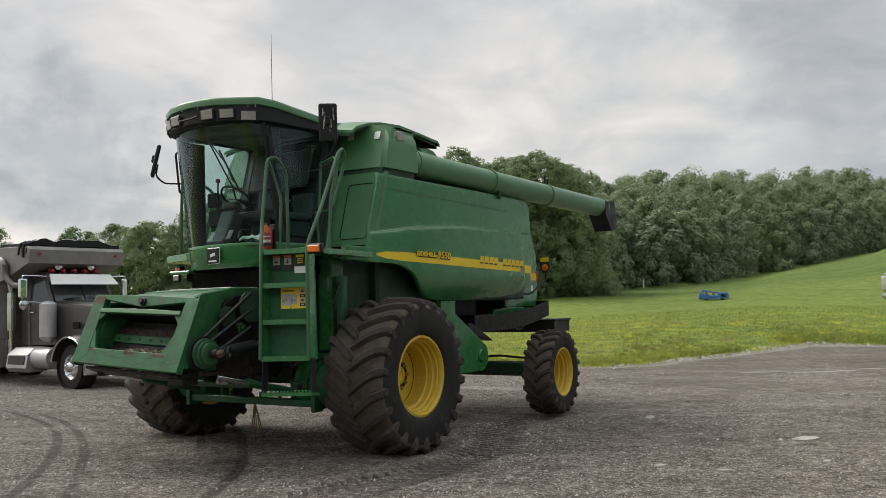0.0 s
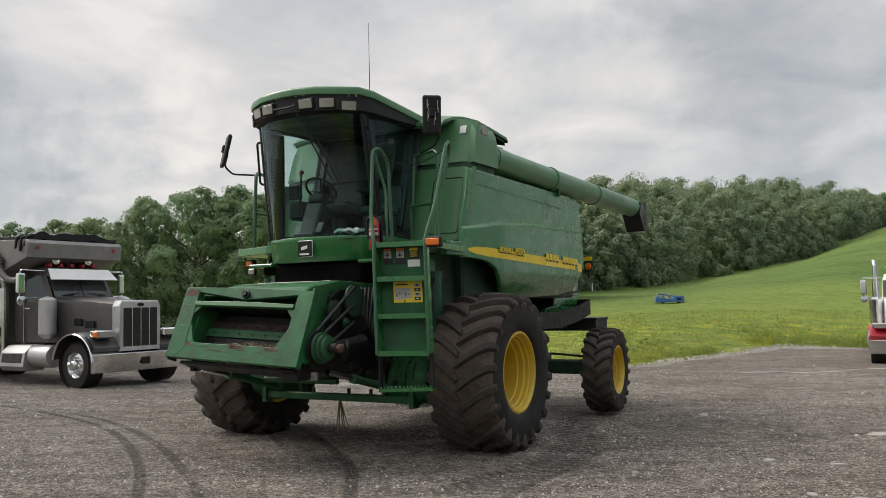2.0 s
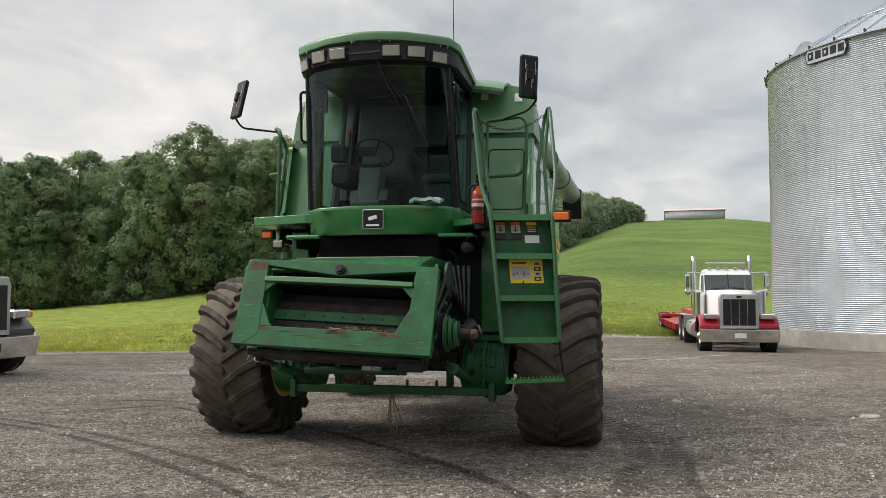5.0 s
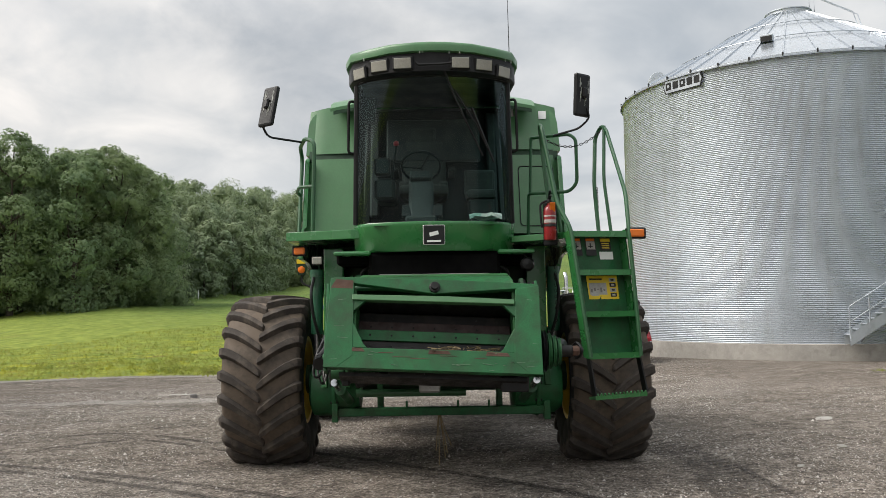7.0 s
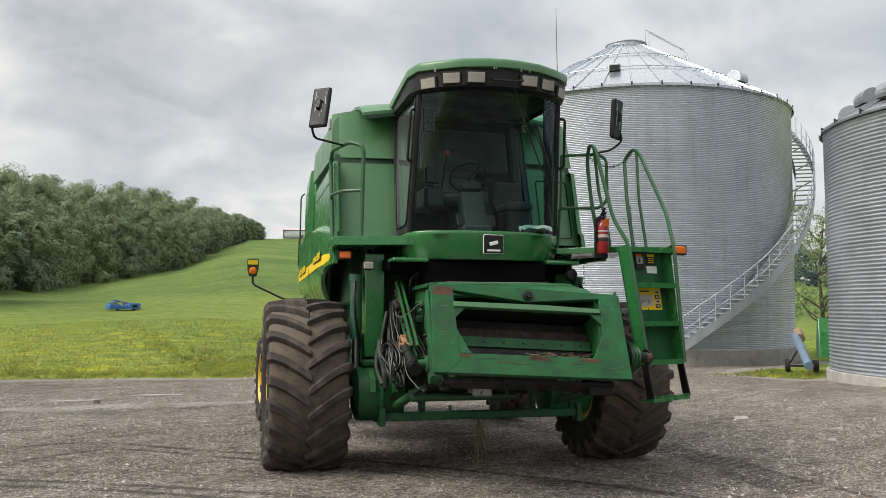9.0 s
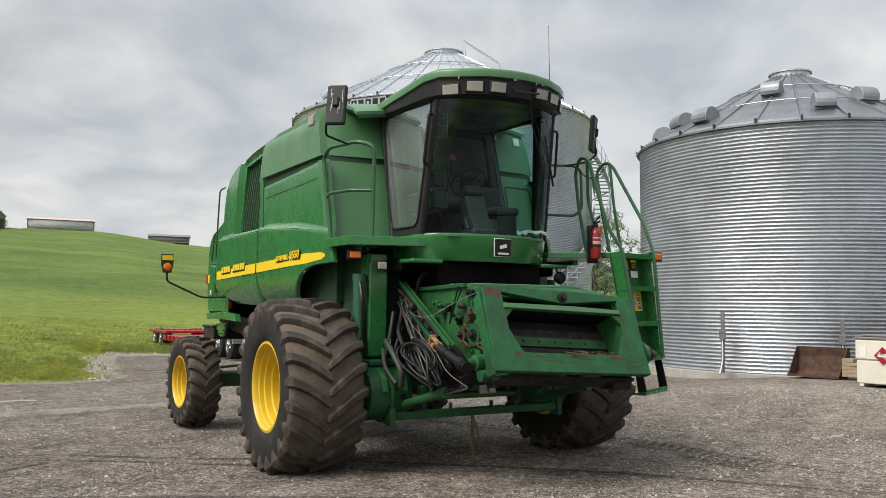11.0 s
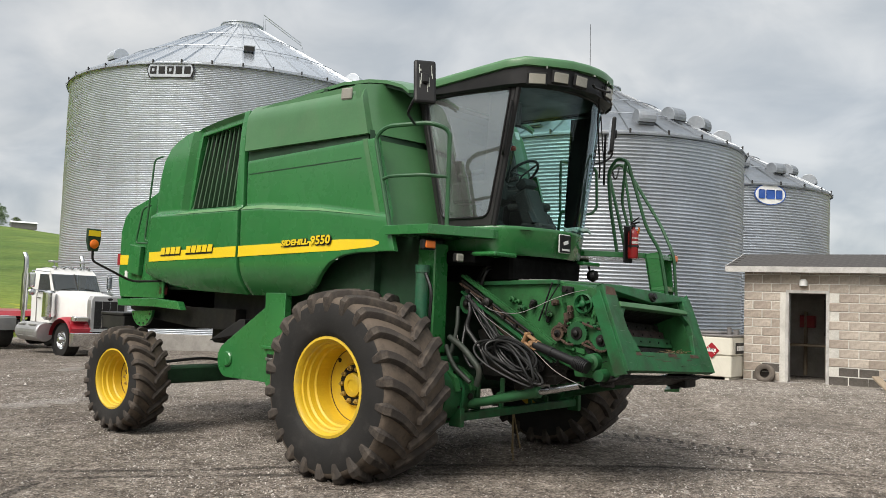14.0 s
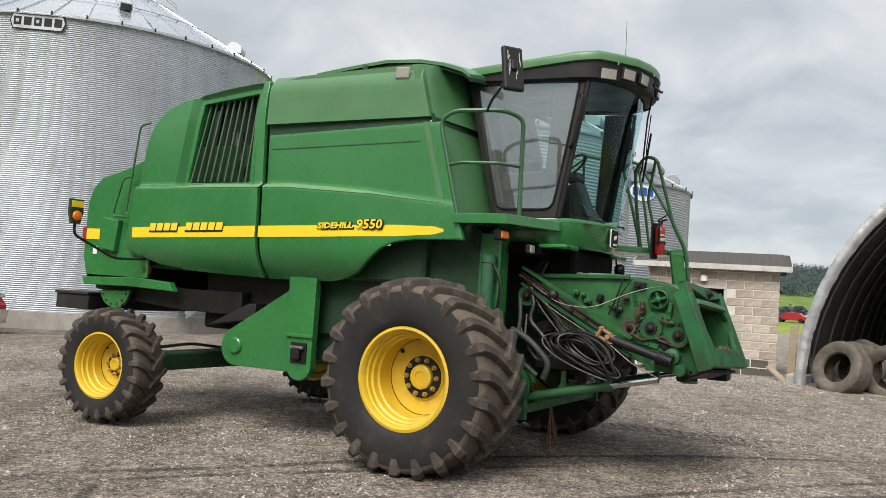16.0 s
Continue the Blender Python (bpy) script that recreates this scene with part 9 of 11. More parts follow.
# ---- trees, woods and grass ----


def leaf_cloud(centres, radii, per, size, rng, flat=0.75, out=None):
    """Leaf sprays as small triangles, scattered in clumps round the centres."""
    n = len(centres)
    c, r = np.repeat(centres, per, 0), np.repeat(radii, per)
    d = rng.normal(size=(n * per, 3))
    d /= np.linalg.norm(d, axis=1)[:, None]
    p = c + d * (r * rng.random(n * per) ** 0.45)[:, None] * np.array([1, 1, flat])
    nrm = d + rng.normal(size=d.shape) * 0.5 + np.array([0, 0, 0.4])
    if out is not None:
        nrm += np.repeat(out, per, 0) * 0.9
    nrm /= np.linalg.norm(nrm, axis=1)[:, None]
    t = np.cross(nrm, rng.normal(size=d.shape))
    t /= np.linalg.norm(t, axis=1)[:, None]
    b = np.cross(nrm, t)
    s = size * (0.55 + 0.9 * rng.random(n * per))[:, None]
    V = np.stack([p - t * s, p + t * s * 0.7 + b * s * 0.3, p + b * s * 1.1 - t * s * 0.2], 1).reshape(-1, 3)
    return V, np.arange(len(V)).reshape(-1, 3)


def lobed_crown(centres, radii, out, sub, leaves, size, rng):
    """Foliage in rounded lobes: each lobe is covered with small clumps, each clump with leaf sprays that face outward."""
    n = len(centres)
    unit = lambda v: v / np.linalg.norm(v, axis=1)[:, None]
    c, r, o = np.repeat(centres, sub, 0), np.repeat(radii, sub), np.repeat(out, sub, 0)
    d = unit(rng.normal(size=(n * sub, 3)) + o * 0.55 + np.array([0, 0, 0.30]))
    cc = c + d * (r * rng.uniform(0.70, 1.12, n * sub))[:, None] * np.array([1, 1, 0.82])
    rr = r * rng.uniform(0.17, 0.34, n * sub)
    c, r, d = np.repeat(cc, leaves, 0), np.repeat(rr, leaves), np.repeat(d, leaves, 0)
    m = len(c)
    e = unit(rng.normal(size=(m, 3)) + d * 0.9)
    p = c + e * (r * rng.uniform(0.6, 1.1, m))[:, None]
    nrm = unit(e * 0.5 + d * 0.75 + rng.normal(size=(m, 3)) * 0.30 + np.array([0, 0, 0.25]))
    t = unit(np.cross(nrm, rng.normal(size=(m, 3))))
    b = np.cross(nrm, t)
    s = size * rng.uniform(0.55, 1.4, m)[:, None]
    V = np.stack([p - t * s, p + t * s * 0.7 + b * s * 0.3, p + b * s * 1.1 - t * s * 0.2], 1).reshape(-1, 3)
    return V, np.arange(len(V)).reshape(-1, 3)


def lobe_cores(centres, radii, rng, nu=7, nv=5, lo=0.28, hi=0.48):
    """The dark inside of each lobe, that closes its gaps."""
    u, v = np.meshgrid(np.linspace(0, 2 * np.pi, nu, endpoint=False), np.linspace(0.12, np.pi - 0.12, nv), indexing="ij")
    ball = np.stack([np.sin(v) * np.cos(u), np.sin(v) * np.sin(u), np.cos(v)], -1).reshape(-1, 3)
    i, j = np.meshgrid(np.arange(nu), np.arange(nv - 1), indexing="ij")
    i2 = (i + 1) % nu
    quads = np.stack([i * nv + j, i * nv + j + 1, i2 * nv + j + 1, i2 * nv + j], -1).reshape(-1, 4)
    tri = np.concatenate([quads[:, [0, 1, 2]], quads[:, [0, 2, 3]]])
    n = len(centres)
    V = centres[:, None, :] + ball[None] * (radii[:, None] * rng.uniform(lo, hi, (n, len(ball))))[:, :, None]
    F = tri[None] + (np.arange(n) * len(ball))[:, None, None]
    return V.reshape(-1, 3), F.reshape(-1, 3)


def crown_lobes(rng, H, W, low, lobes):
    """Centres, radii and outward directions of a tree's lobes, big in the middle and small at the top."""
    f = low + (0.96 - low) * (np.arange(lobes) + rng.random(lobes)) / lobes
    g = (f - low) / (1 - low)
    width = W * np.clip(np.sin(np.pi * np.clip(0.14 + 0.82 * g, 0, 1)), 0.12, 1) ** 0.7
    a = np.arange(lobes) * 2.4 + rng.uniform(-0.5, 0.5, lobes)
    q = rng.uniform(0.55, 0.95, lobes) * (1 - 0.35 * (g > 0.85))
    rad = H * rng.uniform(0.09, 0.15, lobes) * (1.15 - 0.45 * g)
    cen = np.stack([np.cos(a) * width * q, np.sin(a) * width * q, H * f - rad * 0.7], 1)
    mid = np.array([0, 0, H * (0.35 + 0.3 * low)])
    out = (cen - mid) / (0.45 * H)
    return cen, rad, out


def tree_meshes(seed, H, W, low, lobes, sub, leaves, size, core=True):
    """Trunk with limbs, and a crown of lobes with gaps between them."""
    rng, rnd = np.random.default_rng(seed), random.Random(seed)
    bm = B()
    lean = rnd.uniform(-0.4, 0.4)
    tube(bm, [(0, 0, -0.3), (0.05, 0, H * 0.15), (lean * 0.4, 0.1, H * 0.45), (lean, rnd.uniform(-0.4, 0.4), H * 0.82)], 0.020 * H, 8, taper=0.05)
    cen, rad, out = crown_lobes(rng, H, W, low, lobes)
    for k, tip in enumerate(Vector(c) for c in cen):
        z = max(H * 0.12, tip.z - 0.7 * math.hypot(tip.x, tip.y) - 0.05 * H)
        root = Vector((lean * z / H * 0.7, 0, z))
        tube(bm, [root, root.lerp(tip, 0.55) + Vector((0, 0, -0.03 * H)), tip], 0.008 * H, 5, taper=0.02)
    V, F = lobed_crown(cen, rad, out, sub, leaves, size, rng)
    if core:
        V2, F2 = lobe_cores(cen, rad, rng)
        V, F = np.concatenate([V, V2]), np.concatenate([F, F2 + len(V)])
    return finish("trunk", bm, BARK), from_arrays("crown", V, F, LEAF)


def plant(kind, x, y, turn, scale, label, group, name="tree"):
    t = thing(name, label, "tree", pose(x, y, ground_at(x, y) - 0.1, 0, 0, turn), group)
    for n, me in zip(("trunk", "crown"), kind):
        o = new(n, me)
        o.parent, o.scale = t, scale
    return t


KINDS = [tree_meshes(seed, H, W, low, lobes, 58, 26, 0.13, False) for seed, H, W, low, lobes in ((11, 15, 4.6, 0.20, 28), (12, 15.5, 4.2, 0.10, 30), (13, 13.5, 4.8, 0.12, 28), (14, 14, 3.7, 0.08, 27), (15, 14.5, 5.0, 0.20, 29))]
LOW = [tree_meshes(16, 15, 4.8, 0.10, 22, 30, 12, 0.22), tree_meshes(17, 14.5, 4.6, 0.10, 22, 30, 12, 0.22)]
rnd = random.Random(21)
row = [(-62 + k * 4.6, 92 - k * 0.75) for k in range(17)]
for k, (x, y) in enumerate(row):
    if x > 14:
        break
    s = rnd.uniform(0.82, 0.98) * lerp(x, [-44, -39, -32, -29, -21, -12, -6], [0.60, 0.85, 0.96, 1.0, 1.09, 1.05, 1.02])
    plant(KINDS[k % 5], x + rnd.uniform(-1, 1), y + rnd.uniform(-2.5, 2.5), rnd.uniform(0, 360), (s, s, s * rnd.uniform(0.92, 1.08)), "tall leafy deciduous tree at the meadow's edge", "treeline at the meadow")
for k, (x, y, s) in enumerate(((-8, 84, 0.94), (-3, 79, 0.97), (1.5, 76.5, 0.99), (6, 76, 1.01), (9.6, 77.5, 0.96), (11.6, 81, 0.80), (4, 83, 1.02), (-12, 83, 0.92), (-36.5, 66.5, 0.68), (-40, 62, 0.8), (-46, 60, 0.9))):
    plant(KINDS[(k * 2 + 1) % 5], x, y, 77 * k, (s, s, s), "tall leafy deciduous tree at the meadow's edge", "treeline at the meadow")


for k in range(13):
    x = -66 + k * 6.2
    s = rnd.uniform(0.8, 1.0) * lerp(x, [-49, -44, -37, -34, -25, -12, -6], [0.52, 0.76, 0.89, 0.95, 1.04, 1.02, 0.98])
    plant(LOW[k % 2], x, 104 - k * 0.9 + rnd.uniform(-2, 2), rnd.uniform(0, 360), (s * 1.15, s * 1.15, s), "tall leafy deciduous tree at the meadow's edge", "treeline at the meadow")


def understory():
    rng = np.random.default_rng(5)
    x = rng.uniform(-64, 16, 420)
    y = 90.5 - 0.165 * (x + 62) + rng.uniform(-1.5, 9, 420)
    h = rng.uniform(0.5, 2.4, 420)
    cen = np.stack([x, y, height(x, y) + h * 0.55], 1)
    V, F = lobed_crown(cen, h * 0.9, np.tile([0, -0.6, 0.2], (420, 1)), 26, 8, 0.16, rng)
    V2, F2 = lobe_cores(cen, h * 0.85, rng)
    V, F = np.concatenate([V, V2]), np.concatenate([F, F2 + len(V)])
    tagged(new("undergrowth", from_arrays("undergrowth", V, F, LEAF)), "dense green bushes under the trees at the meadow's edge", "bushes", kind="stuff")


understory()


# blue-grey air haze is put into the colour of these far leaves
LEAF_HAZE = leaf_material("haze_tinted_leaves", (0.062, 0.100, 0.108), (0.100, 0.142, 0.142), 0.15)


def woods():
    """The wooded hill: trees in depth, rising behind the meadow's upper edge."""
    rng = np.random.default_rng(9)
    C, R, N, spots = [], [], [], []
    tr = B()
    for k in range(6000):
        if len(spots) >= 400:
            break
        az = 10.5 + 24.0 * rng.random() ** 0.9
        depth = rng.random() ** 1.5 * 62
        r = float(np.interp(az, AZ, FAR)) + depth + 1.0
        x, y = MIDX + r * math.sin(radians(az)), MIDY + r * math.cos(radians(az))
        if any((x - p) ** 2 + (y - q) ** 2 < g * g for p, q, g in spots):
            continue
        z = ground_at(x, y)
        H = float(np.interp(az, [9, 14, 18, 22, 28, 31, 33.5, 35], [9.5, 10, 12, 13.6, 14.6, 12.8, 10, 6])) * rng.uniform(0.82, 1.06) * min(1.20, 0.82 + 0.012 * depth)
        spots.append((x, y, 0.40 * H))
        front = depth < 12
        cen, rad, out = crown_lobes(rng, H, H * rng.uniform(0.28, 0.36), 0.10 if front else 0.45, 17 if front else 9)
        C.append(cen + np.array([x, y, z]))
        R.append(rad * (1.18 if front else 1.35))
        N.append(out)
        if depth < 14:
            rod(tr, (x, y, z - 0.3), (x, y, z + H * 0.75), 0.15, 0.04, 5)
    C, R, N = np.concatenate(C), np.concatenate(R), np.concatenate(N)
    V, F = lobed_crown(C, R, N, 42, 10, 0.20, rng)
    V2, F2 = lobe_cores(C, R, rng, 9, 6, 0.40, 0.60)
    tagged(new("hill_woods", from_arrays("hill_woods", np.concatenate([V, V2]), np.concatenate([F, F2 + len(V)]), LEAF_FAR)), "wooded green hillside above the meadow", "woods", kind="stuff")
    tagged(new("wood_trunks", finish("wood_trunks", tr, BARK)), "grey trunks along the wood's lower edge", "trunks", kind="stuff")
    # far hills and hedges beyond the sheds, and a few crowns on the crest
    C, R = [], []
    for k in range(5200):
        az = rng.uniform(96, 150)
        r = rng.uniform(500, 780)
        x, y = MIDX + r * math.sin(radians(az)), MIDY + r * math.cos(radians(az))
        C.append((x, y, ground_at(x, y) + rng.uniform(0, 3) - 1.0))
        R.append(rng.uniform(5, 9))
    for k in range(300):
        az = rng.uniform(98, 150)
        r = rng.uniform(165, 190)
        x, y = MIDX + r * math.sin(radians(az)), MIDY + r * math.cos(radians(az))
        C.append((x, y, ground_at(x, y) + rng.uniform(0.2, 1.6)))
        R.append(rng.uniform(1.2, 2.2))
    for k in range(330):
        az = rng.uniform(66, 92)
        r = rng.uniform(230, 300)
        x, y = MIDX + r * math.sin(radians(az)), MIDY + r * math.cos(radians(az))
        C.append((x, y, ground_at(x, y) + rng.uniform(0, 9) * (1.0 if az < 76 else 0.6)))
        R.append(rng.uniform(2.5, 4.5))
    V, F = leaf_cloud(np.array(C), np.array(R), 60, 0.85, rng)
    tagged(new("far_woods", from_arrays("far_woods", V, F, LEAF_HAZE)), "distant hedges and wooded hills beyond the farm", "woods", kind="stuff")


woods()
for az, r, s, k in ((50.6, 344, 0.62, 0), (51.7, 343, 0.72, 2), (52.9, 344, 0.66, 4), (54.2, 344, 0.32, 3)):
    x, y = MIDX + r * math.sin(radians(az)), MIDY + r * math.cos(radians(az))
    plant(KINDS[k], x, y, 40 * k, (s * 1.45, s * 1.45, s * 0.95), "round-headed tree standing on the bare crest", "trees on the crest")
# thin tree between the bins
x, y = 48.0, 23.0
plant(tree_meshes(31, 9.5, 3.2, 0.30, 16, 34, 14, 0.10, False), x, y, 0, (1, 1, 1), "thin open-crowned tree beyond the bins", "")


def grass():
    """Tufts of blades on the meadow near the yard's edge."""
    rng = np.random.default_rng(3)
    n = 90000
    x = rng.uniform(-24, 30, n)
    y = 23 + rng.random(n) ** 1.7 * 26
    d = yard_side(x, y)
    keep = (d < 0.25 + rng.normal(size=n) * 0.35) & (d > -16)
    # a little on the strip between the bins
    x2, y2 = rng.uniform(15.2, 20, 1500), rng.uniform(12.8, 15.5, 1500)
    x, y = np.concatenate([x[keep], x2]), np.concatenate([y[keep], y2])
    z = height(x, y)
    m = len(x)
    a = rng.random(m) * 6.283
    h = rng.uniform(0.03, 0.08, m) * (1 + 0.8 * (rng.random(m) > 0.93))
    w = rng.uniform(0.012, 0.03, m)
    lx, ly = rng.normal(size=m) * 0.08, rng.normal(size=m) * 0.08
    ca, sa = np.cos(a) * w, np.sin(a) * w
    V = np.stack([np.stack([x - ca, y - sa, z - 0.02], 1), np.stack([x + ca, y + sa, z - 0.02], 1), np.stack([x + lx + ca * 0.2, y + ly + sa * 0.2, z + h], 1), np.stack([x + lx - ca * 0.2, y + ly - sa * 0.2, z + h], 1)], 1).reshape(-1, 3)
    tagged(new("grass", from_arrays("grass", V, np.arange(len(V)).reshape(-1, 4), BLADE)), "rough green grass blades along the yard's edge", "grass", kind="stuff")


grass()


def weeds():
    """Clumps of taller weeds where the meadow meets the gravel."""
    rng = np.random.default_rng(17)
    C, R = [], []
    while len(C) < 900:
        x, y = rng.uniform(-22, 32), rng.uniform(23, 46)
        if (math.sin(x * 0.8 + 1.3) + math.sin(x * 0.37 - y * 0.5)) < -0.2 or abs(y - 27 - max(0, x - 6) * 0.7) > 8:
            continue
        d = float(yard_side(np.array([x]), np.array([y]))[0])
        if d > -0.15 or d < -5.5 or rng.random() > math.exp(d * 0.55) + 0.05:
            continue
        h = rng.uniform(0.05, 0.17) * (2.1 if 12.5 < x < 20 else 1.4 if x > 9 else 1.0)
        C.append((x, y, ground_at(x, y) + h * 0.5))
        R.append(h)
    V, F = leaf_cloud(np.array(C), np.array(R) * 1.5, 46, 0.035, rng, 0.65)
    tagged(new("weeds", from_arrays("weeds", V, F, BLADE)), "clumps of taller green weeds along the gravel's edge", "weeds", kind="stuff")


weeds()


def gravel():
    """Loose stones on the yard, thicker along the meadow's edge and before the sheds."""
    rng = np.random.default_rng(8)
    n = 15000
    x, y = rng.uniform(-14, 16, n), rng.uniform(-2, 34, n)
    d = yard_side(x, y)
    near = rng.random(n)
    keep = (d > -0.3) & ((near < 0.42) | (d < 1.2))
    x, y = x[keep], y[keep]
    xe, ye = rng.uniform(4.5, 20, 14000), rng.uniform(23, 36, 14000)
    k2 = np.abs(yard_side(xe, ye) - 0.25) < 0.34 * (1 + 0.6 * np.sin(xe * 1.7))
    x, y = np.concatenate([x, xe[k2]]), np.concatenate([y, ye[k2]])
    n = 170000
    xn, yn = rng.uniform(-13, 10, n), rng.uniform(0, 22, n)
    k3 = (yard_side(xn, yn) > 0) & (rng.random(n) < 0.25 + 0.75 * (np.sin(xn * 0.9 + 2 * np.sin(yn * 0.7)) * np.sin(yn * 0.8) > -0.1))
    big = np.concatenate([np.ones(len(x) - int(k2.sum())), np.full(int(k2.sum()), 2.6), np.full(int(k3.sum()), 0.6)])
    x, y = np.concatenate([x, xn[k3]]), np.concatenate([y, yn[k3]])
    z = height(x, y)
    m = len(x)
    s = big * rng.uniform(0.007, 0.018, m) * (1 + 1.1 * (rng.random(m) > 0.96))
    o = np.array([(1, 0, -0.3), (0, 1, -0.3), (-1, 0, -0.3), (0, -1, -0.3), (0, 0, 0.7)], float)
    jit = 1 + rng.uniform(-0.4, 0.4, (m, 5, 1))
    turn = rng.random(m) * 6.283
    c_, s_ = np.cos(turn)[:, None], np.sin(turn)[:, None]
    q = o[None] * jit * s[:, None, None]
    q = np.stack([q[..., 0] * c_ - q[..., 1] * s_, q[..., 0] * s_ + q[..., 1] * c_, q[..., 2]], -1)
    V = (q + np.stack([x, y, z + s * 0.2], 1)[:, None, :]).reshape(-1, 3)
    f = np.array([(0, 1, 4), (1, 2, 4), (2, 3, 4), (3, 0, 4)])
    F = (f[None] + np.arange(m)[:, None, None] * 5).reshape(-1, 3)
    k = Nodes("loose_stone", 0.9)
    geo = k.t.nodes.new("ShaderNodeNewGeometry")
    k.color(k.ramp(geo.outputs["Random Per Island"], 0.0, 1.0, (0.060, 0.053, 0.046), (0.60, 0.56, 0.51)))
    tagged(new("loose_gravel", from_arrays("loose_gravel", V, F, k.m)), "loose grey stones scattered over the yard", "gravel", kind="stuff")


gravel()


def track_material():
    k = Nodes("dark_tyre_track", 0.9)
    at = k.t.nodes.new("ShaderNodeAttribute")
    at.attribute_name = "cover"
    c = k.mix(k.noise(18, 6, 0.7), (0.018, 0.016, 0.014), (0.070, 0.060, 0.052))
    k.color(c)
    worn_ = k.ramp(k.math("ADD", k.noise(1.3, 4), k.math("MULTIPLY", k.noise(22, 8, 0.8), 1.1)), 0.85, 1.12, (0, 0, 0), (0.46,) * 3)
    tr, mx = k.t.nodes.new("ShaderNodeBsdfTransparent"), k.t.nodes.new("ShaderNodeMixShader")
    k.link(k.math("MULTIPLY", worn_, at.outputs["Fac"]), mx.inputs[0])
    k.link(tr.outputs[0], mx.inputs[1])
    k.link(k.b.outputs[0], mx.inputs[2])
    k.link(mx.outputs[0], k.t.nodes["Material Output"].inputs[0])
    return k.m


TRACK = track_material()


def smooth_path(pts, step):
    P = np.array(pts, float)
    for k in range(3):
        Q = [P[0]]
        for a, b in zip(P[:-1], P[1:]):
            Q += [a * 0.75 + b * 0.25, a * 0.25 + b * 0.75]
        P = np.array(Q + [P[-1]])
    d = np.concatenate([[0], np.cumsum(np.hypot(*np.diff(P, axis=0).T))])
    t = np.arange(0, d[-1], step)
    return np.stack([np.interp(t, d, P[:, 0]), np.interp(t, d, P[:, 1])], 1)


def tyre_track(pts, width, cover, lugs=0.0):
    """A worn dark band along the path, and the prints of slanting bars where lugs is set."""
    P = smooth_path(pts, 0.15)
    T = np.gradient(P, axis=0)
    T /= np.linalg.norm(T, axis=1)[:, None]
    S = np.stack([-T[:, 1], T[:, 0]], 1)
    V, F, A = [], [], []
    n = len(P)
    if cover:
        for o, a in ((-0.5, 0.0), (-0.3, cover), (0.3, cover), (0.5, 0.0)):
            q = P + S * o * width
            V.append(np.column_stack([q, height(q[:, 0], q[:, 1]) + 0.006]))
            A.append(a * np.minimum(1, np.minimum(np.arange(n), np.arange(n)[::-1]) / 5))
        for j in range(3):
            i = np.arange(n - 1)
            F.append(np.stack([j * n + i, j * n + i + 1, (j + 1) * n + i + 1, (j + 1) * n + i], 1))
    if lugs:
        base = sum(len(v) for v in V)
        for i in range(0, n - 1):
            for sd in (-1, 1):
                f = 0.0 if sd > 0 else 0.5
                c = P[i] + T[i] * 0.15 * f
                o0, o1 = c + S[i] * sd * 0.02, c + S[i] * sd * width * 0.55 - T[i] * 0.16
                w = T[i] * 0.026
                q = np.array([o0 - w, o0 + w, o1 + w, o1 - w])
                V.append(np.column_stack([q, height(q[:, 0], q[:, 1]) + 0.009]))
                A.append(np.full(4, lugs))
                F.append(np.array([[base, base + 1, base + 2, base + 3]]))
                base += 4
    me = from_arrays("tyre_track", np.concatenate(V), np.concatenate(F), TRACK)
    me.attributes.new("cover", "FLOAT", "POINT").data.foreach_set("value", np.concatenate(A).astype(np.float32))
    tagged(new("tyre_track", me), "dark worn tyre track pressed into the gravel", "tyre track", "tyre tracks on the yard", "stuff")


tyre_track([(1.42, 12.7), (0.64, 11.1), (0.63, 9.78), (-0.37, 8.1), (-0.99, 7.37), (-1.39, 7.04)], 0.55, 0.25, 0.95)
tyre_track([(0.52, 9.35), (-0.16, 8.39), (-1.23, 7.42)], 0.4, 0.0, 0.8)
tyre_track([(-5.28, 14.72), (-4.08, 14.64), (-3.7, 13.46), (-3.48, 12.8), (-3.09, 12.09), (-2.63, 10.85), (-2.36, 9.72), (-2.09, 8.6), (-2.06, 7.52), (-2.06, 6.21)], 0.15, 1.0)
tyre_track([(-5.6, 13.58), (-4.22, 13.96), (-3.98, 13.39), (-3.68, 12.53), (-3.2, 11.0), (-2.8, 9.6)], 0.13, 1.0)
tyre_track([(0.47, 8.79), (-0.59, 7.44), (-1.29, 6.01)], 0.12, 0.85)
tyre_track([(-8.4, 15.16), (-6.79, 13.58), (-5.42, 11.81), (-4.55, 9.88), (-3.9, 7.89), (-3.6, 6.2)], 0.13, 1.0)
tyre_track([(-6.7, 13.79), (-5.52, 12.42), (-4.37, 10.27), (-3.54, 8.11), (-3.3, 7.35), (-3.1, 6.0)], 0.13, 0.95)
# wide soft band laid for the damp, oily patch under the feeder
tyre_track([(-3.09, 11.51), (-2.55, 9.76), (-2.17, 8.42), (-2.05, 7.43)], 0.5, 0.5)

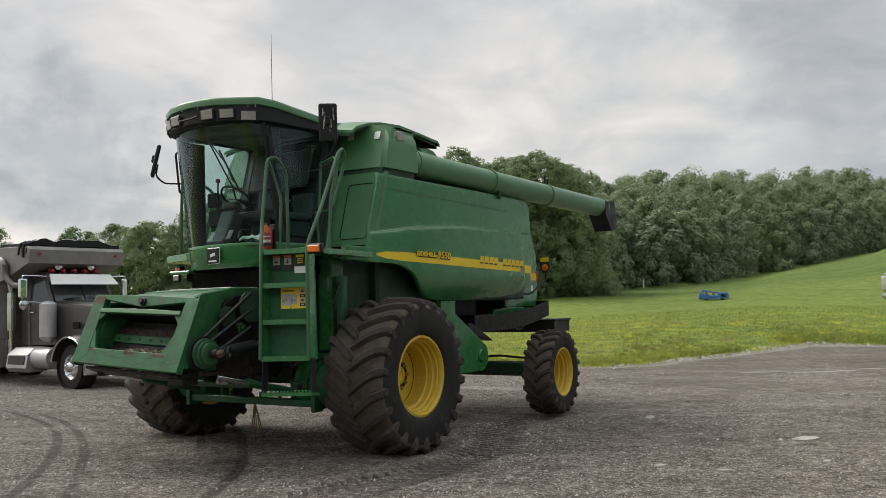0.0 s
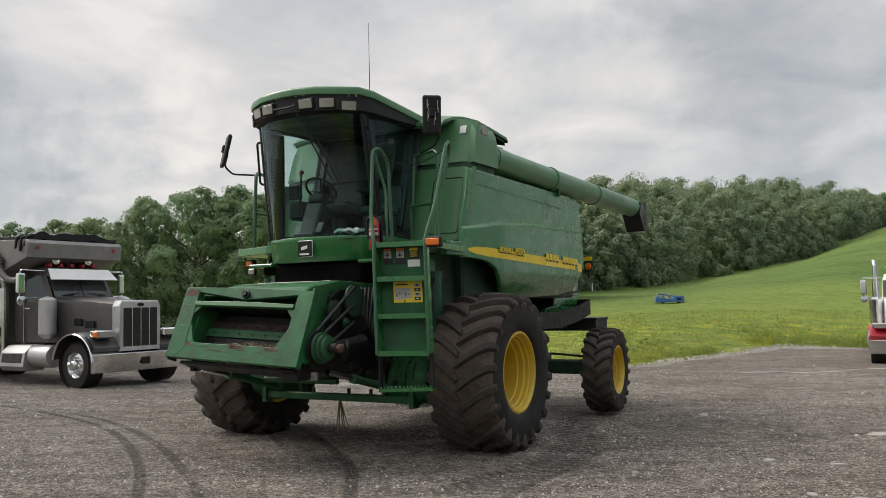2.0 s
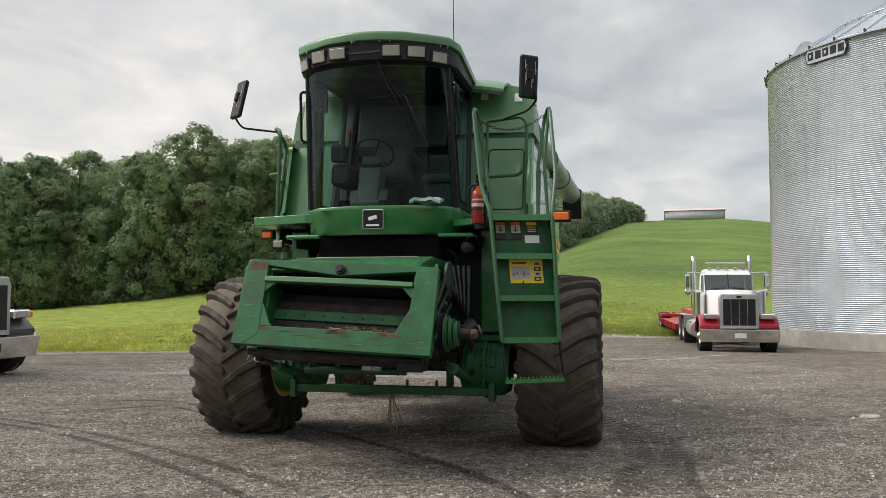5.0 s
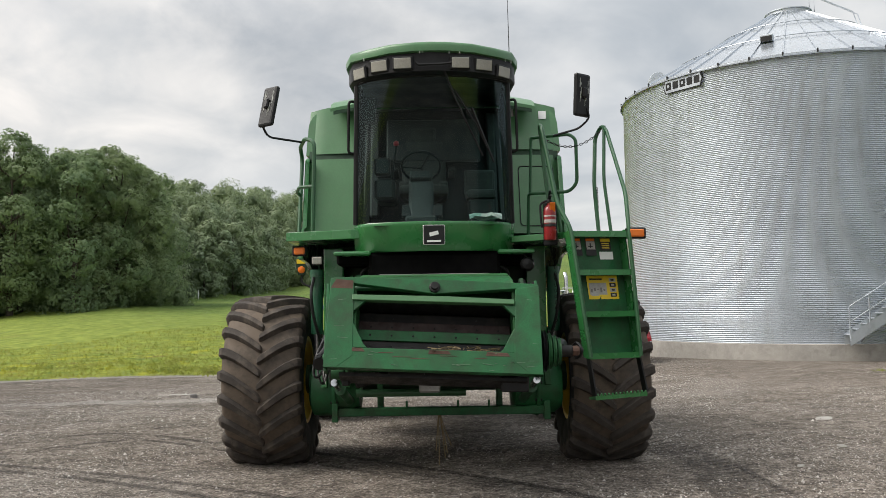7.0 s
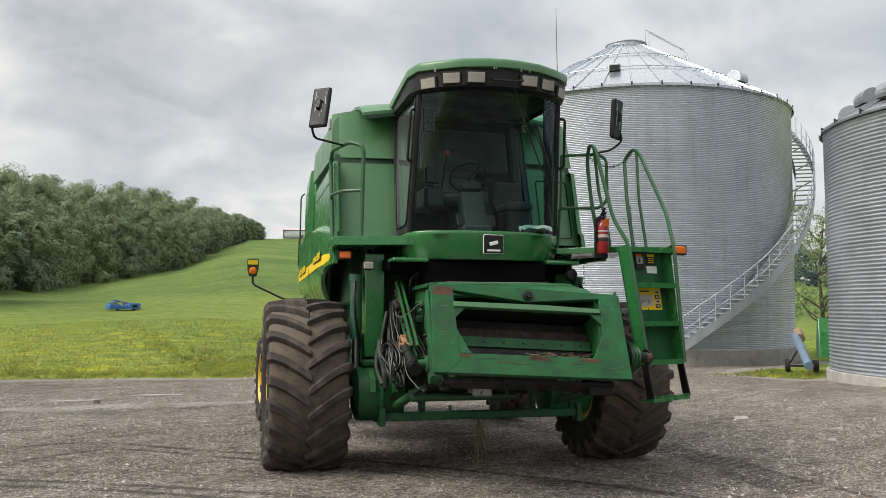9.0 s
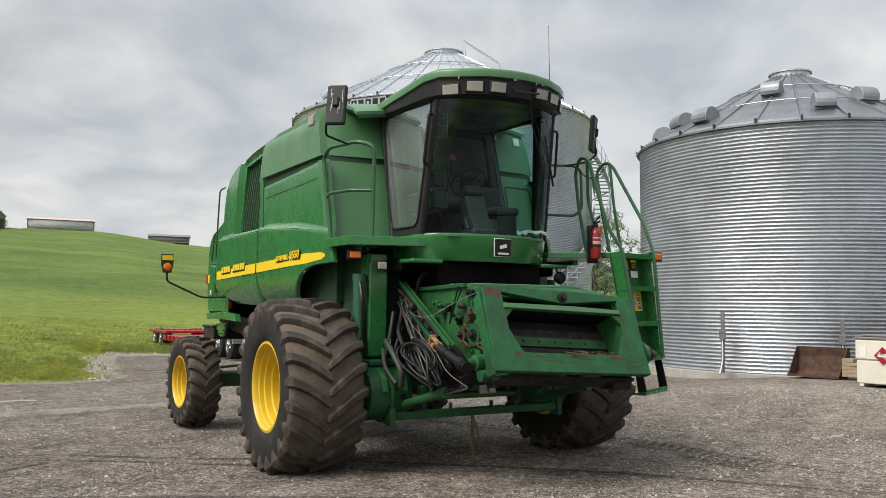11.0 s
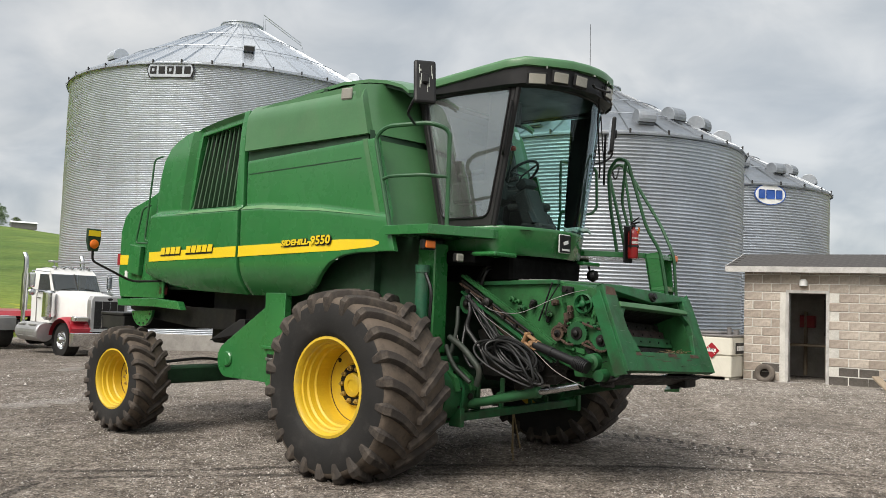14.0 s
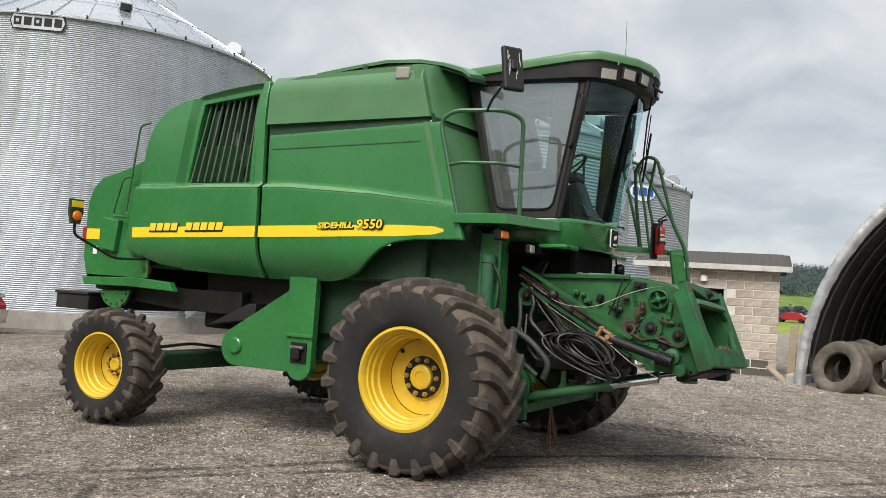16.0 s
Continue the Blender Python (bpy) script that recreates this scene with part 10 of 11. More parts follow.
def puddle(x, y, rx, ry, turn):
    """A shallow pool with a pale dried rim."""
    z = ground_at(x, y)
    p = thing("puddle", "shallow muddy puddle with a pale dried rim", "puddle", pose(x, y, z, 0, 0, turn))
    edge = [(math.cos(t) * (1 + 0.10 * math.sin(3 * t + 1)), math.sin(t) * (1 + 0.14 * math.sin(2 * t))) for t in np.linspace(0, 2 * np.pi, 40, endpoint=False)]
    for n, k, h, m in (("rim", 1.14, 0.010, CONCRETE), ("water", 1.0, 0.015, WATER)):
        bm = B()
        bm.faces.new([bm.verts.new((a * rx * k, b * ry * k, h)) for a, b in edge])
        part(n, bm, m, p, "", 0)


WATER = worn("muddy_water", (0.17, 0.15, 0.125), 0.35, dusty=0.4, dust=(0.12, 0.10, 0.085), bump=0.0, scale=3)
puddle(7.78, 20.78, 0.56, 0.20, 3)


PALE_STONE = worn("pale_flat_stone", (0.40, 0.375, 0.34), 0.9, dusty=0.6, dust=(0.26, 0.275, 0.245), bump=0.5, scale=4, vary=0.2)
SILT = worn("dried_pale_silt", (0.47, 0.445, 0.405), 0.95, dusty=0.5, dust=(0.26, 0.24, 0.215), bump=0.3, scale=5, vary=0.3)


def flat_stone(x, y, L, W, h, turn, seed, m):
    """A flat stone bedded in the gravel, with an uneven outline and a broken edge."""
    rnd = random.Random(seed)
    pts = [(math.cos(a) * L / 2 * rnd.uniform(0.75, 1.1), math.sin(a) * W / 2 * rnd.uniform(0.75, 1.1)) for a in np.linspace(0, 2 * np.pi, 9, endpoint=False)]
    bm = B()
    prism(bm, pts, "z", -0.01, h, min(0.008, h * 0.4))
    o = finish("flat_stone", bm, m, 40)
    tagged(new("flat_stone", o), "pale flat stone bedded in the gravel" if m is PALE_STONE else "dark fist-sized stone lying on the gravel", "stone", "stones in the yard").matrix_world = pose(x, y, ground_at(x, y), rnd.uniform(-3, 3), rnd.uniform(-3, 3), turn)


for k, (x, y, L, W, h, turn) in enumerate(((4.19, 9.99, 0.34, 0.24, 0.016, 12), (2.09, 8.46, 0.16, 0.11, 0.014, 40), (2.92, 12.28, 0.30, 0.14, 0.012, 70), (0.56, 7.96, 0.08, 0.07, 0.016, 10), (1.70, 6.87, 0.11, 0.08, 0.015, 95),
                                          (1.99, 6.62, 0.16, 0.09, 0.022, 130), (2.61, 8.12, 0.17, 0.10, 0.016, 20), (3.70, 8.37, 0.10, 0.08, 0.016, 55), (-1.80, 19.26, 0.15, 0.12, 0.07, 30))):
    flat_stone(x, y, L, W, h, turn, 40 + k, PALE_STONE if h < 0.05 else GREY)


def silt_rim(pts, width):
    """A thin pale curve of dried silt at the edge of a shallow hollow."""
    P = smooth_path(pts, 0.05)
    T = np.gradient(P, axis=0)
    T /= np.linalg.norm(T, axis=1)[:, None]
    S = np.stack([-T[:, 1], T[:, 0]], 1)
    n = len(P)
    w = width * np.sin(np.linspace(0.12, np.pi - 0.12, n)) * (0.75 + 0.25 * np.sin(np.arange(n) * 1.9))
    V = []
    for o, h in ((-0.5, 0.003), (0.0, 0.014), (0.5, 0.003)):
        q = P + S * (o * w)[:, None]
        V.append(np.column_stack([q, height(q[:, 0], q[:, 1]) + h]))
    i = np.arange(n - 1)
    F = np.concatenate([np.stack([j * n + i, (j + 1) * n + i, (j + 1) * n + i + 1, j * n + i + 1], 1) for j in (0, 1)])
    tagged(new("silt_rim", from_arrays("silt_rim", np.concatenate(V), F, SILT)), "thin pale line of dried silt on the gravel", "silt", "dried silt lines", "stuff")


silt_rim([(-2.24, 20.16), (-2.0, 20.14), (-1.75, 20.04), (-1.50, 19.88)], 0.10)
silt_rim([(-0.62, 20.28), (-0.35, 20.36), (-0.05, 20.22), (0.12, 20.05), (0.28, 19.88)], 0.11)
silt_rim([(8.40, 20.50), (8.9, 20.62), (9.5, 20.72), (10.2, 21.0)], 0.09)
silt_rim([(10.4, 21.4), (11.2, 21.6), (12.0, 21.9)], 0.12)

bm = B()
rod(bm, (0, 0, -0.2), (0, 0, 1.1), 0.07, 0.06, 8)
tagged(new("marker_post", finish("marker_post", bm, WHITE)), "white marker post at the foot of the woods", "post").matrix_world = pose(23.6, 99.5, ground_at(23.6, 99.5))

# ---- far buildings on the crest ----


def far_barn(az, r, L, D, H, wall, roof, label, turn):
    x, y = MIDX + r * math.sin(radians(az)), MIDY + r * math.cos(radians(az))
    b = thing("barn", label, "barn", pose(x, y, ground_at(x, y) - 0.3, 0, 0, turn))
    bm = B()
    span(bm, (-L / 2, -D / 2, 0), (L / 2, D / 2, H))
    part("wall", bm, wall, b)
    for z0, z1 in ((0.0, 0.55), (H - 0.35, H - 0.02)):
        bm = B()
        span(bm, (-L / 2 - 0.05, -D / 2 - 0.06, z0), (L / 2 + 0.05, -D / 2 - 0.005, z1))
        part("wall_band", bm, GREY, b, "dark band along the wall")
    bm = B()
    prism(bm, [(-D / 2 - 0.6, H), (D / 2 + 0.6, H), (0, H + D * 0.13)], "x", -L / 2 - 0.5, L / 2 + 0.5)
    part("roof", bm, roof, b)
    for k in (0, int(L / 5)):
        bm = B()
        span(bm, (-L / 2 - 0.1 + k * L / int(L / 5) - 0.2, -D / 2 - 0.12, 0.1), (-L / 2 + 0.1 + k * L / int(L / 5), -D / 2 - 0.07, H * 0.95))
        part("wall_post", bm, GREY, b)
    return b


PALE = worn("pale_sheet_wall", (0.52, 0.55, 0.56), 0.6, dusty=0.3, bump=0)
PINK = worn("faded_red_roof", (0.56, 0.42, 0.41), 0.7, dusty=0.3, bump=0)
far_barn(38.1, 366, 24, 9, 3.8, PALE, PINK, "long low grey barn with a faded red roof on the crest", -38)
far_barn(44.6, 366, 16, 9, 2.6, GREY, GREY, "far low house on the crest", -46)
far_barn(54.6, 340, 8, 6, 2.2, GREY, WHITE, "small far shed on the crest", -50)
for k in range(14):
    az = 35.6 + k * 0.32
    x, y = MIDX + 366 * math.sin(radians(az)), MIDY + 366 * math.cos(radians(az))
    f = thing("fence_post", "weathered wooden fence post on the crest", "fence post", pose(x, y, ground_at(x, y) - 0.3), "fence on the crest")
    bm = B()
    rod(bm, (0, 0, 0), (0, 0, 1.9 + 0.4 * (k % 3 == 0)), 0.14, seg=6)
    part("post", bm, WOOD, f)


DULL_BLUE = worn("faded_blue_paint", (0.04, 0.13, 0.36), 0.6, dusty=0.5, dust=(0.10, 0.14, 0.20), bump=0.1)


def blue_implement():
    x, y = 18.9, 59.2
    b = thing("mower_deck", "blue farm mower standing in the meadow", "mower", pose(x, y, ground_at(x, y), 0, 0, -15))
    for x0, x1, z0, z1 in ((-1.0, -0.30, 0.10, 0.44), (-0.30, 0.25, 0.10, 0.34), (0.25, 0.98, 0.12, 0.52)):
        bm = B()
        prism(bm, [(x0, z0), (x1, z0), (x1, z1 - 0.06), (x1 - 0.10, z1), (x0 + 0.06, z1), (x0, z1 - 0.10)], "y", -0.7, 0.7, 0.025)
        part("deck", bm, DULL_BLUE, b)
    bm = B()
    for x0, y0 in ((-0.85, -0.4), (-0.55, 0.1), (-0.10, -0.3)):
        span(bm, (x0, y0, 0.36), (x0 + 0.20, y0 + 0.35, 0.62), 0.03)
    part("gearbox", bm, GREY, b)
    bm = B()
    tube(bm, [(-0.95, -0.3, 0.42), (-0.70, -0.3, 0.72), (-0.15, -0.2, 0.60), (0.4, 0, 0.50)], 0.045, 6)
    tube(bm, [(-0.95, 0.4, 0.42), (-0.60, 0.35, 0.68), (-0.15, 0.1, 0.60)], 0.045, 6)
    part("frame", bm, DULL_BLUE, b)
    bm = B()
    span(bm, (0.45, -0.712, 0.22), (0.78, -0.69, 0.40), 0.01)
    part("panel", bm, BLACK, b, "dark opening in the deck's side")
    for s in (-0.5, 0.55):
        bm = B()
        lathe(bm, [(0.03, -0.06), (0.12, -0.06), (0.12, 0.06), (0.03, 0.06)], (s, -0.62, 0.12), "y", 12)
        part("wheel", bm, SIDEWALL, b)


blue_implement()

# ---- the two road trucks: x forward from the front axle, y to the left ----


def road_wheel(parent, x, y, r, w, rim_m, dual=False):
    s = 1 if y > 0 else -1
    bm = B()
    lathe(bm, [(r * 0.55, -w / 2), (r * 0.8, -w / 2), (r * 0.96, -w * 0.44), (r, -w * 0.3), (r, w * 0.3), (r * 0.96, w * 0.44), (r * 0.8, w / 2), (r * 0.55, w / 2)], axis="y", seg=36, cap=False)
    for dy in (-0.14, 0.0, 0.14):
        lathe(bm, [(r + 0.004, dy - 0.05), (r + 0.004, dy + 0.05)], axis="y", seg=36, cap=False)
    t = part("wheel", bm, SIDEWALL, parent, "black road tyre")
    t.matrix_local = pose(x, y, r, 0, 0, 0 if s > 0 else 180)
    bm = B()
    d = -0.06 if dual else 0.10
    lathe(bm, [(r * 0.58, w * 0.46), (r * 0.55, w * 0.5), (r * 0.50, w * 0.3), (r * 0.46, d), (r * 0.25, d + 0.03), (r * 0.22, d + 0.10), (r * 0.14, d + 0.14), (0, d + 0.14)], axis="y", seg=28, cap=False)
    rim = part("rim", bm, rim_m, t, "polished aluminium rim")
    for k in range(10):
        a = 2 * math.pi * k / 10
        bm = B()
        lathe(bm, [(0.022, d + 0.02), (0.018, d + 0.06), (0, d + 0.06)], (math.cos(a) * r * 0.33, 0, math.sin(a) * r * 0.33), "y", 6)
        part("lug_nut", bm, CHROME, t)
    return t


def conventional_truck(m, label, paint, fender_m, grille_m, tractor):
    T = thing("truck", label, "truck", m)
    gw = 1.0 if tractor else 0.90
    R = 0.50
    for y in (-0.98, 0.98):
        road_wheel(T, 0.0, y, R, 0.29, CHROME)
    for x in ((-4.55, -5.85) if tractor else (-5.6, -6.95)):
        for y in (-0.92, 0.92):
            road_wheel(T, x, y, R, 0.52, CHROME, True)
    # bumper
    bm = B()
    prism(bm, [(0.62, -1.20), (0.80, -1.16), (0.86, -0.6), (0.87, 0), (0.86, 0.6), (0.80, 1.16), (0.62, 1.20)], "z", 0.34, 0.74, 0.015)
    for v in bm.verts:
        if v.co.x > 0.7:
            v.co.x -= 0.10 * max(0.0, (0.70 - v.co.z) / 0.36)
    part("bumper", bm, CHROME, T, "bright chrome bumper")
    bm = B()
    box(bm, (0.845, 0.0, 0.55), (0.02, 0.22 if not tractor else 0.34, 0.15), bev=0.005)
    part("plate_bar", bm, BLACK if not tractor else WHITE, T, "plain plate on the bumper", 0)
    # grille shell and bars
    bm = B()
    prism(bm, [(y * gw, z) for y, z in ((-0.59, 0.76), (0.59, 0.76), (0.60, 1.72), (0.53, 1.85), (-0.53, 1.85), (-0.60, 1.72))], "x", 0.40, 0.66, 0.03)
    part("grille_shell", bm, grille_m, T)
    for k in range(4):
        y = (-0.372 + 0.248 * k) * gw
        bm = B()
        span(bm, (0.655, y - 0.116 * gw, 0.86), (0.668, y + 0.116 * gw, 1.69), 0.005)
        g = part("grille_panel", bm, CHARCOAL, T)
        bm = B()
        for q in range(20):
            span(bm, (0.667, y - 0.10, 0.88 + q * 0.04), (0.674, y + 0.10, 0.892 + q * 0.04))
        part("grille_mesh", bm, CHARCOAL, g, "", 0)
    bm = B()
    for k in range(3):
        span(bm, (0.665, (-0.248 + 0.248 * k) * gw - 0.008, 0.86), (0.680, (-0.248 + 0.248 * k) * gw + 0.008, 1.69), 0.003)
    part("grille_bar", bm, CHROME, T)
    bm = B()
    lathe(bm, [(0.09, 0.66), (0.085, 0.675), (0, 0.675)], (0, 0, 1.755), "x", 20)
    for v in bm.verts:
        v.co.z = 1.755 + (v.co.z - 1.755) * 0.45
    part("badge", bm, BLACK, T, "small dark oval badge")
    # hood
    bm = B()
    rows = []
    for x, w, top in ((0.50, 0.46, 1.80), (0.30, 0.50, 1.84), (-0.4, 0.60, 1.90), (-1.0, 0.72, 1.95), (-1.28, 0.78, 1.97)):
        rows.append([(x, -w, 0.95), (x, -w, top - 0.18), (x, -w + 0.05, top - 0.06), (x, -w + 0.18, top), (x, 0, top + 0.015), (x, w - 0.18, top), (x, w - 0.05, top - 0.06), (x, w, top - 0.18), (x, w, 0.95)])
    sheet(bm, rows)
    part("hood", bm, paint, T)
    for s in (-1, 1):
        # fender arch
        bm = B()
        rows = []
        for a in np.linspace(radians(-8), radians(172), 15):
            r = 0.66
            rows.append([(r * math.cos(a) - 0.0, s * yy, 0.52 + (r + dr) * math.sin(a)) for yy, dr in ((0.50, 0.0), (0.95, 0.02), (1.16, -0.01), (1.20, -0.05))])
        sheet(bm, rows)
        sheet(bm, [[(0.64, s * 0.48, 0.78), (0.64, s * 1.19, 0.78)], [(0.66, s * 0.48, 0.86), (0.66, s * 1.16, 0.86)], [(0.50, s * 0.48, 1.05), (0.50, s * 1.14, 1.03)], [(0.30, s * 0.48, 1.14), (0.3, s * 1.13, 1.13)]])
        part("fender", bm, fender_m, T)
        bm = B()
        box(bm, (0.52, s * 0.86, 1.14), (0.26, 0.44, 0.17), bev=0.03)
        box(bm, (0.655, s * 0.84, 1.14), (0.02, 0.34, 0.12), bev=0.008, mi=1)
        box(bm, (0.60, s * 1.09, 1.14), (0.14, 0.05, 0.12), bev=0.02, mi=2)
        part("headlamp", bm, [CHROME, LAMP, ORANGE if not tractor else LAMP], T, "chrome headlamp pod")
    # cab
    back = -2.75
    bm = B()
    prof = [(-1.28, 0.95), (-1.28, 1.95), (-1.62, 2.53), (-1.72, 2.61), (-1.95, 2.66), (back + 0.1, 2.68), (back, 2.60), (back, 0.95)]
    for s in (-1, 1):
        o = prof
        sheet(bm, [[(-1.28, s * 0.765, 0.95), (-1.28, s * 0.78, 1.90), (-1.64, s * 0.755, 2.51), (-1.8, s * 0.70, 2.65)], [(-1.48, s * 0.78, 0.95), (-1.48, s * 0.795, 1.90), (-1.74, s * 0.765, 2.47), (-1.9, s * 0.70, 2.66)]])
        sheet(bm, [[(-1.48, s * 0.78, 0.95), (-1.48, s * 0.795, 1.90)], [(-2.36, s * 0.78, 0.95), (-2.36, s * 0.795, 1.90)]])
        sheet(bm, [[(-1.74, s * 0.765, 2.47), (-1.9, s * 0.70, 2.66)], [(-2.32, s * 0.765, 2.49), (-2.32, s * 0.70, 2.68)]])
        sheet(bm, [[(-2.36, s * 0.78, 0.95), (-2.36, s * 0.795, 1.90), (-2.32, s * 0.765, 2.49), (-2.32, s * 0.70, 2.68)], [(back, s * 0.78, 0.95), (back, s * 0.795, 1.90), (back, s * 0.765, 2.47), (back, s * 0.70, 2.66)]])
    sheet(bm, [[(-1.8, -0.70, 2.65), (-1.8, 0.70, 2.65)], [(-2.3, -0.70, 2.70), (-2.3, 0.70, 2.70)], [(back, -0.70, 2.66), (back, 0.70, 2.66)], [(back, -0.78, 0.95), (back, 0.78, 0.95)]])
    sheet(bm, [[(-1.28, -0.765, 0.95), (-1.28, 0.765, 0.95)], [(-1.28, -0.78, 1.96), (-1.28, 0.78, 1.96)]])
    sheet(bm, [[(-1.62, -0.755, 2.49), (-1.62, 0.755, 2.49)], [(-1.8, -0.70, 2.66), (-1.8, 0.70, 2.66)]])
    part("cab", bm, paint, T)
    for s in (-1, 1):
        bm = B()
        tube(bm, [(-1.28, s * 0.30, 1.985), (-1.30, s * 0.55, 2.01), (-1.31, s * 0.10, 2.06)], 0.010, 5)
        part("wiper", bm, BLACK, T)
    bm = B()
    tube(bm, [(-1.30, 0, 1.95), (-1.63, 0, 2.51)], 0.02, 6)
    part("windscreen_bar", bm, BLACK, T)
    for y0, y1 in ((-0.745, -0.02), (0.02, 0.745)):
        bm = B()
        poly(bm, [(-1.29, y0, 1.97), (-1.29, y1, 1.97), (-1.62, y1, 2.49), (-1.62, y0, 2.49)], [(0, 1, 2, 3)])
        part("windscreen", bm, GLASS_TRUCK, T, "dark truck windscreen", 0)
    for s in (-1, 1):
        bm = B()
        poly(bm, [(-1.48, s * 0.792, 1.90), (-1.74, s * 0.762, 2.47), (-2.32, s * 0.762, 2.49), (-2.36, s * 0.792, 1.90)], [(0, 1, 2, 3)])
        part("door_window", bm, GLASS_TRUCK, T, "", 0)
        bm = B()
        tube(bm, [(-2.36, s * 0.805, 0.765), (-2.36, s * 0.812, 1.88), (-1.48, s * 0.812, 1.88), (-1.46, s * 0.805, 1.0)], 0.012, 5, bend=0.05)
        box(bm, (-2.2, s * 0.82, 1.72), (0.18, 0.03, 0.04), bev=0.008)
        part("door", bm, CHROME if not tractor else GREY, T)
        # air cleaner, stack, mirror, tank and steps
        bm = B()
        lathe(bm, [(0.0, 1.98), (0.10, 1.96), (0.19, 1.90), (0.19, 1.15), (0.10, 1.05), (0, 1.05)], (-1.22, s * 0.97, 0), "z", 20)
        part("air_cleaner", bm, CHROME if tractor else ALU, T, "chrome air cleaner" if tractor else "dull steel air cleaner")
        bm = B()
        sx = back - 0.18
        tube(bm, [(sx, s * 0.95, 0.75), (sx, s * 0.95, 1.3)], 0.065, 12)
        tube(bm, [(sx, s * 0.95, 1.3), (sx, s * 0.95, 2.5 if tractor else 2.2)], 0.11, 14)
        if tractor:
            tube(bm, [(sx, s * 0.95, 2.5), (sx, s * 0.95, 3.0), (sx - 0.12, s * 0.97, 3.14)], 0.075, 12, bend=0.1)
        else:
            tube(bm, [(sx, s * 0.95, 2.2), (sx, s * 1.0, 2.5), (sx - 0.35, s * 1.05, 2.7), (sx - 0.5, s * 1.05, 3.0)], 0.07, 12, bend=0.14)
        part("exhaust_pipe", bm, CHROME, T, "chrome exhaust stack")
        bm = B()
        box(bm, (-1.72, s * 1.30, 2.28), (0.10, 0.19, 0.46), (0, 0, 12 * s), bev=0.04, seg=2)
        tube(bm, [(-1.70, s * 0.75, 2.56), (-1.70, s * 1.32, 2.58), (-1.72, s * 1.32, 1.98), (-1.65, s * 0.79, 1.94)], 0.016, 6, bend=0.05)
        lathe(bm, [(0.0, 0.05), (0.10, 0.03), (0.12, 0), (0, -0.02)], (-1.70, s * 1.28, 1.90), "x", 14)
        part("mirror", bm, CHROME, T, "chrome door mirror")
        bm = B()
        lathe(bm, [(0.0, -2.75), (0.28, -2.75), (0.30, -2.7), (0.30, -1.35), (0.28, -1.3), (0.0, -1.3)], (0, s * 0.98, 0.66), "x", 24)
        if tractor:
            part("fuel_tank", bm, ALU, T)
        else:
            bm.free()
            bm = B()
            prism(bm, [(0.72, 0.34), (1.16, 0.34), (1.24, 0.44), (1.20, 0.74), (1.02, 0.90), (0.72, 0.92)], "x", -2.62, -1.70, 0.015)
            box(bm, (-2.16, s * 0.0 + 1.215, 0.62), (0.74, 0.03, 0.20), (8, 0, 0), bev=0.008, mi=1)
            for v in bm.verts:
                v.co.y *= s
            bmesh.ops.recalc_face_normals(bm, faces=bm.faces)
            part("step_box", bm, [ALU, CHARCOAL], T, "grey boxed cab step")
            bm = B()
            lathe(bm, [(0.0, -1.68), (0.24, -1.68), (0.25, -1.64), (0.25, -1.02), (0.24, -0.98), (0.0, -0.98)], (0, s * 0.92, 0.66), "x", 22)
            part("air_tank", bm, ALU, T)
        for x in (-2.4, -1.7) if tractor else ():
            for z, out in ((0.50, 1.26), (0.86, 1.24)):
                bm = B()
                span(bm, (x - 0.2, s * 0.95, z), (x + 0.2, s * out, z + 0.05), 0.01)
                part("cab_step", bm, ALU, T)
    for k in range(5):
        bm = B()
        lathe(bm, [(0.06, -0.08), (0.065, 0.02), (0.045, 0.07), (0, 0.08)], (-1.82, -0.56 + 0.28 * k, 2.70), "x", 12)
        part("roof_marker", bm, RED if not tractor else CHROME, T, "roof marker lamp")
    for s in (-1, 1):
        bm = B()
        lathe(bm, [(0.0, -0.12), (0.09, 0.0), (0.10, 0.10), (0, 0.11)], (-1.86, s * 0.42, 2.82), "x", 14)
        if tractor:
            bm.free()
        else:
            part("roof_horn", bm, CHROME, T)
    bm = B()
    span(bm, (-7.4 if not tractor else -6.5, -0.42, 0.62), (0.4, -0.30, 0.88), 0.01)
    span(bm, (-7.4 if not tractor else -6.5, 0.30, 0.62), (0.4, 0.42, 0.88), 0.01)
    span(bm, (-1.2, -0.5, 0.55), (0.4, 0.5, 0.95), 0.02)
    part("frame", bm, CHARCOAL, T)
    bm = B()
    tube(bm, [(-0.1, -0.95, 0.5), (-0.1, 0.95, 0.5)], 0.06, 8)
    part("front_axle", bm, GREASE, T)
    return T


# darker than ALU: shade on the side turned from the light, in the colour
BODY_ALU = worn("shaded_streaky_aluminium", (0.23, 0.222, 0.215), 0.5, 0.45, dusty=0.6, dust=(0.15, 0.138, 0.125), bump=0.08, scale=1.2, vary=0.2, streak=True)


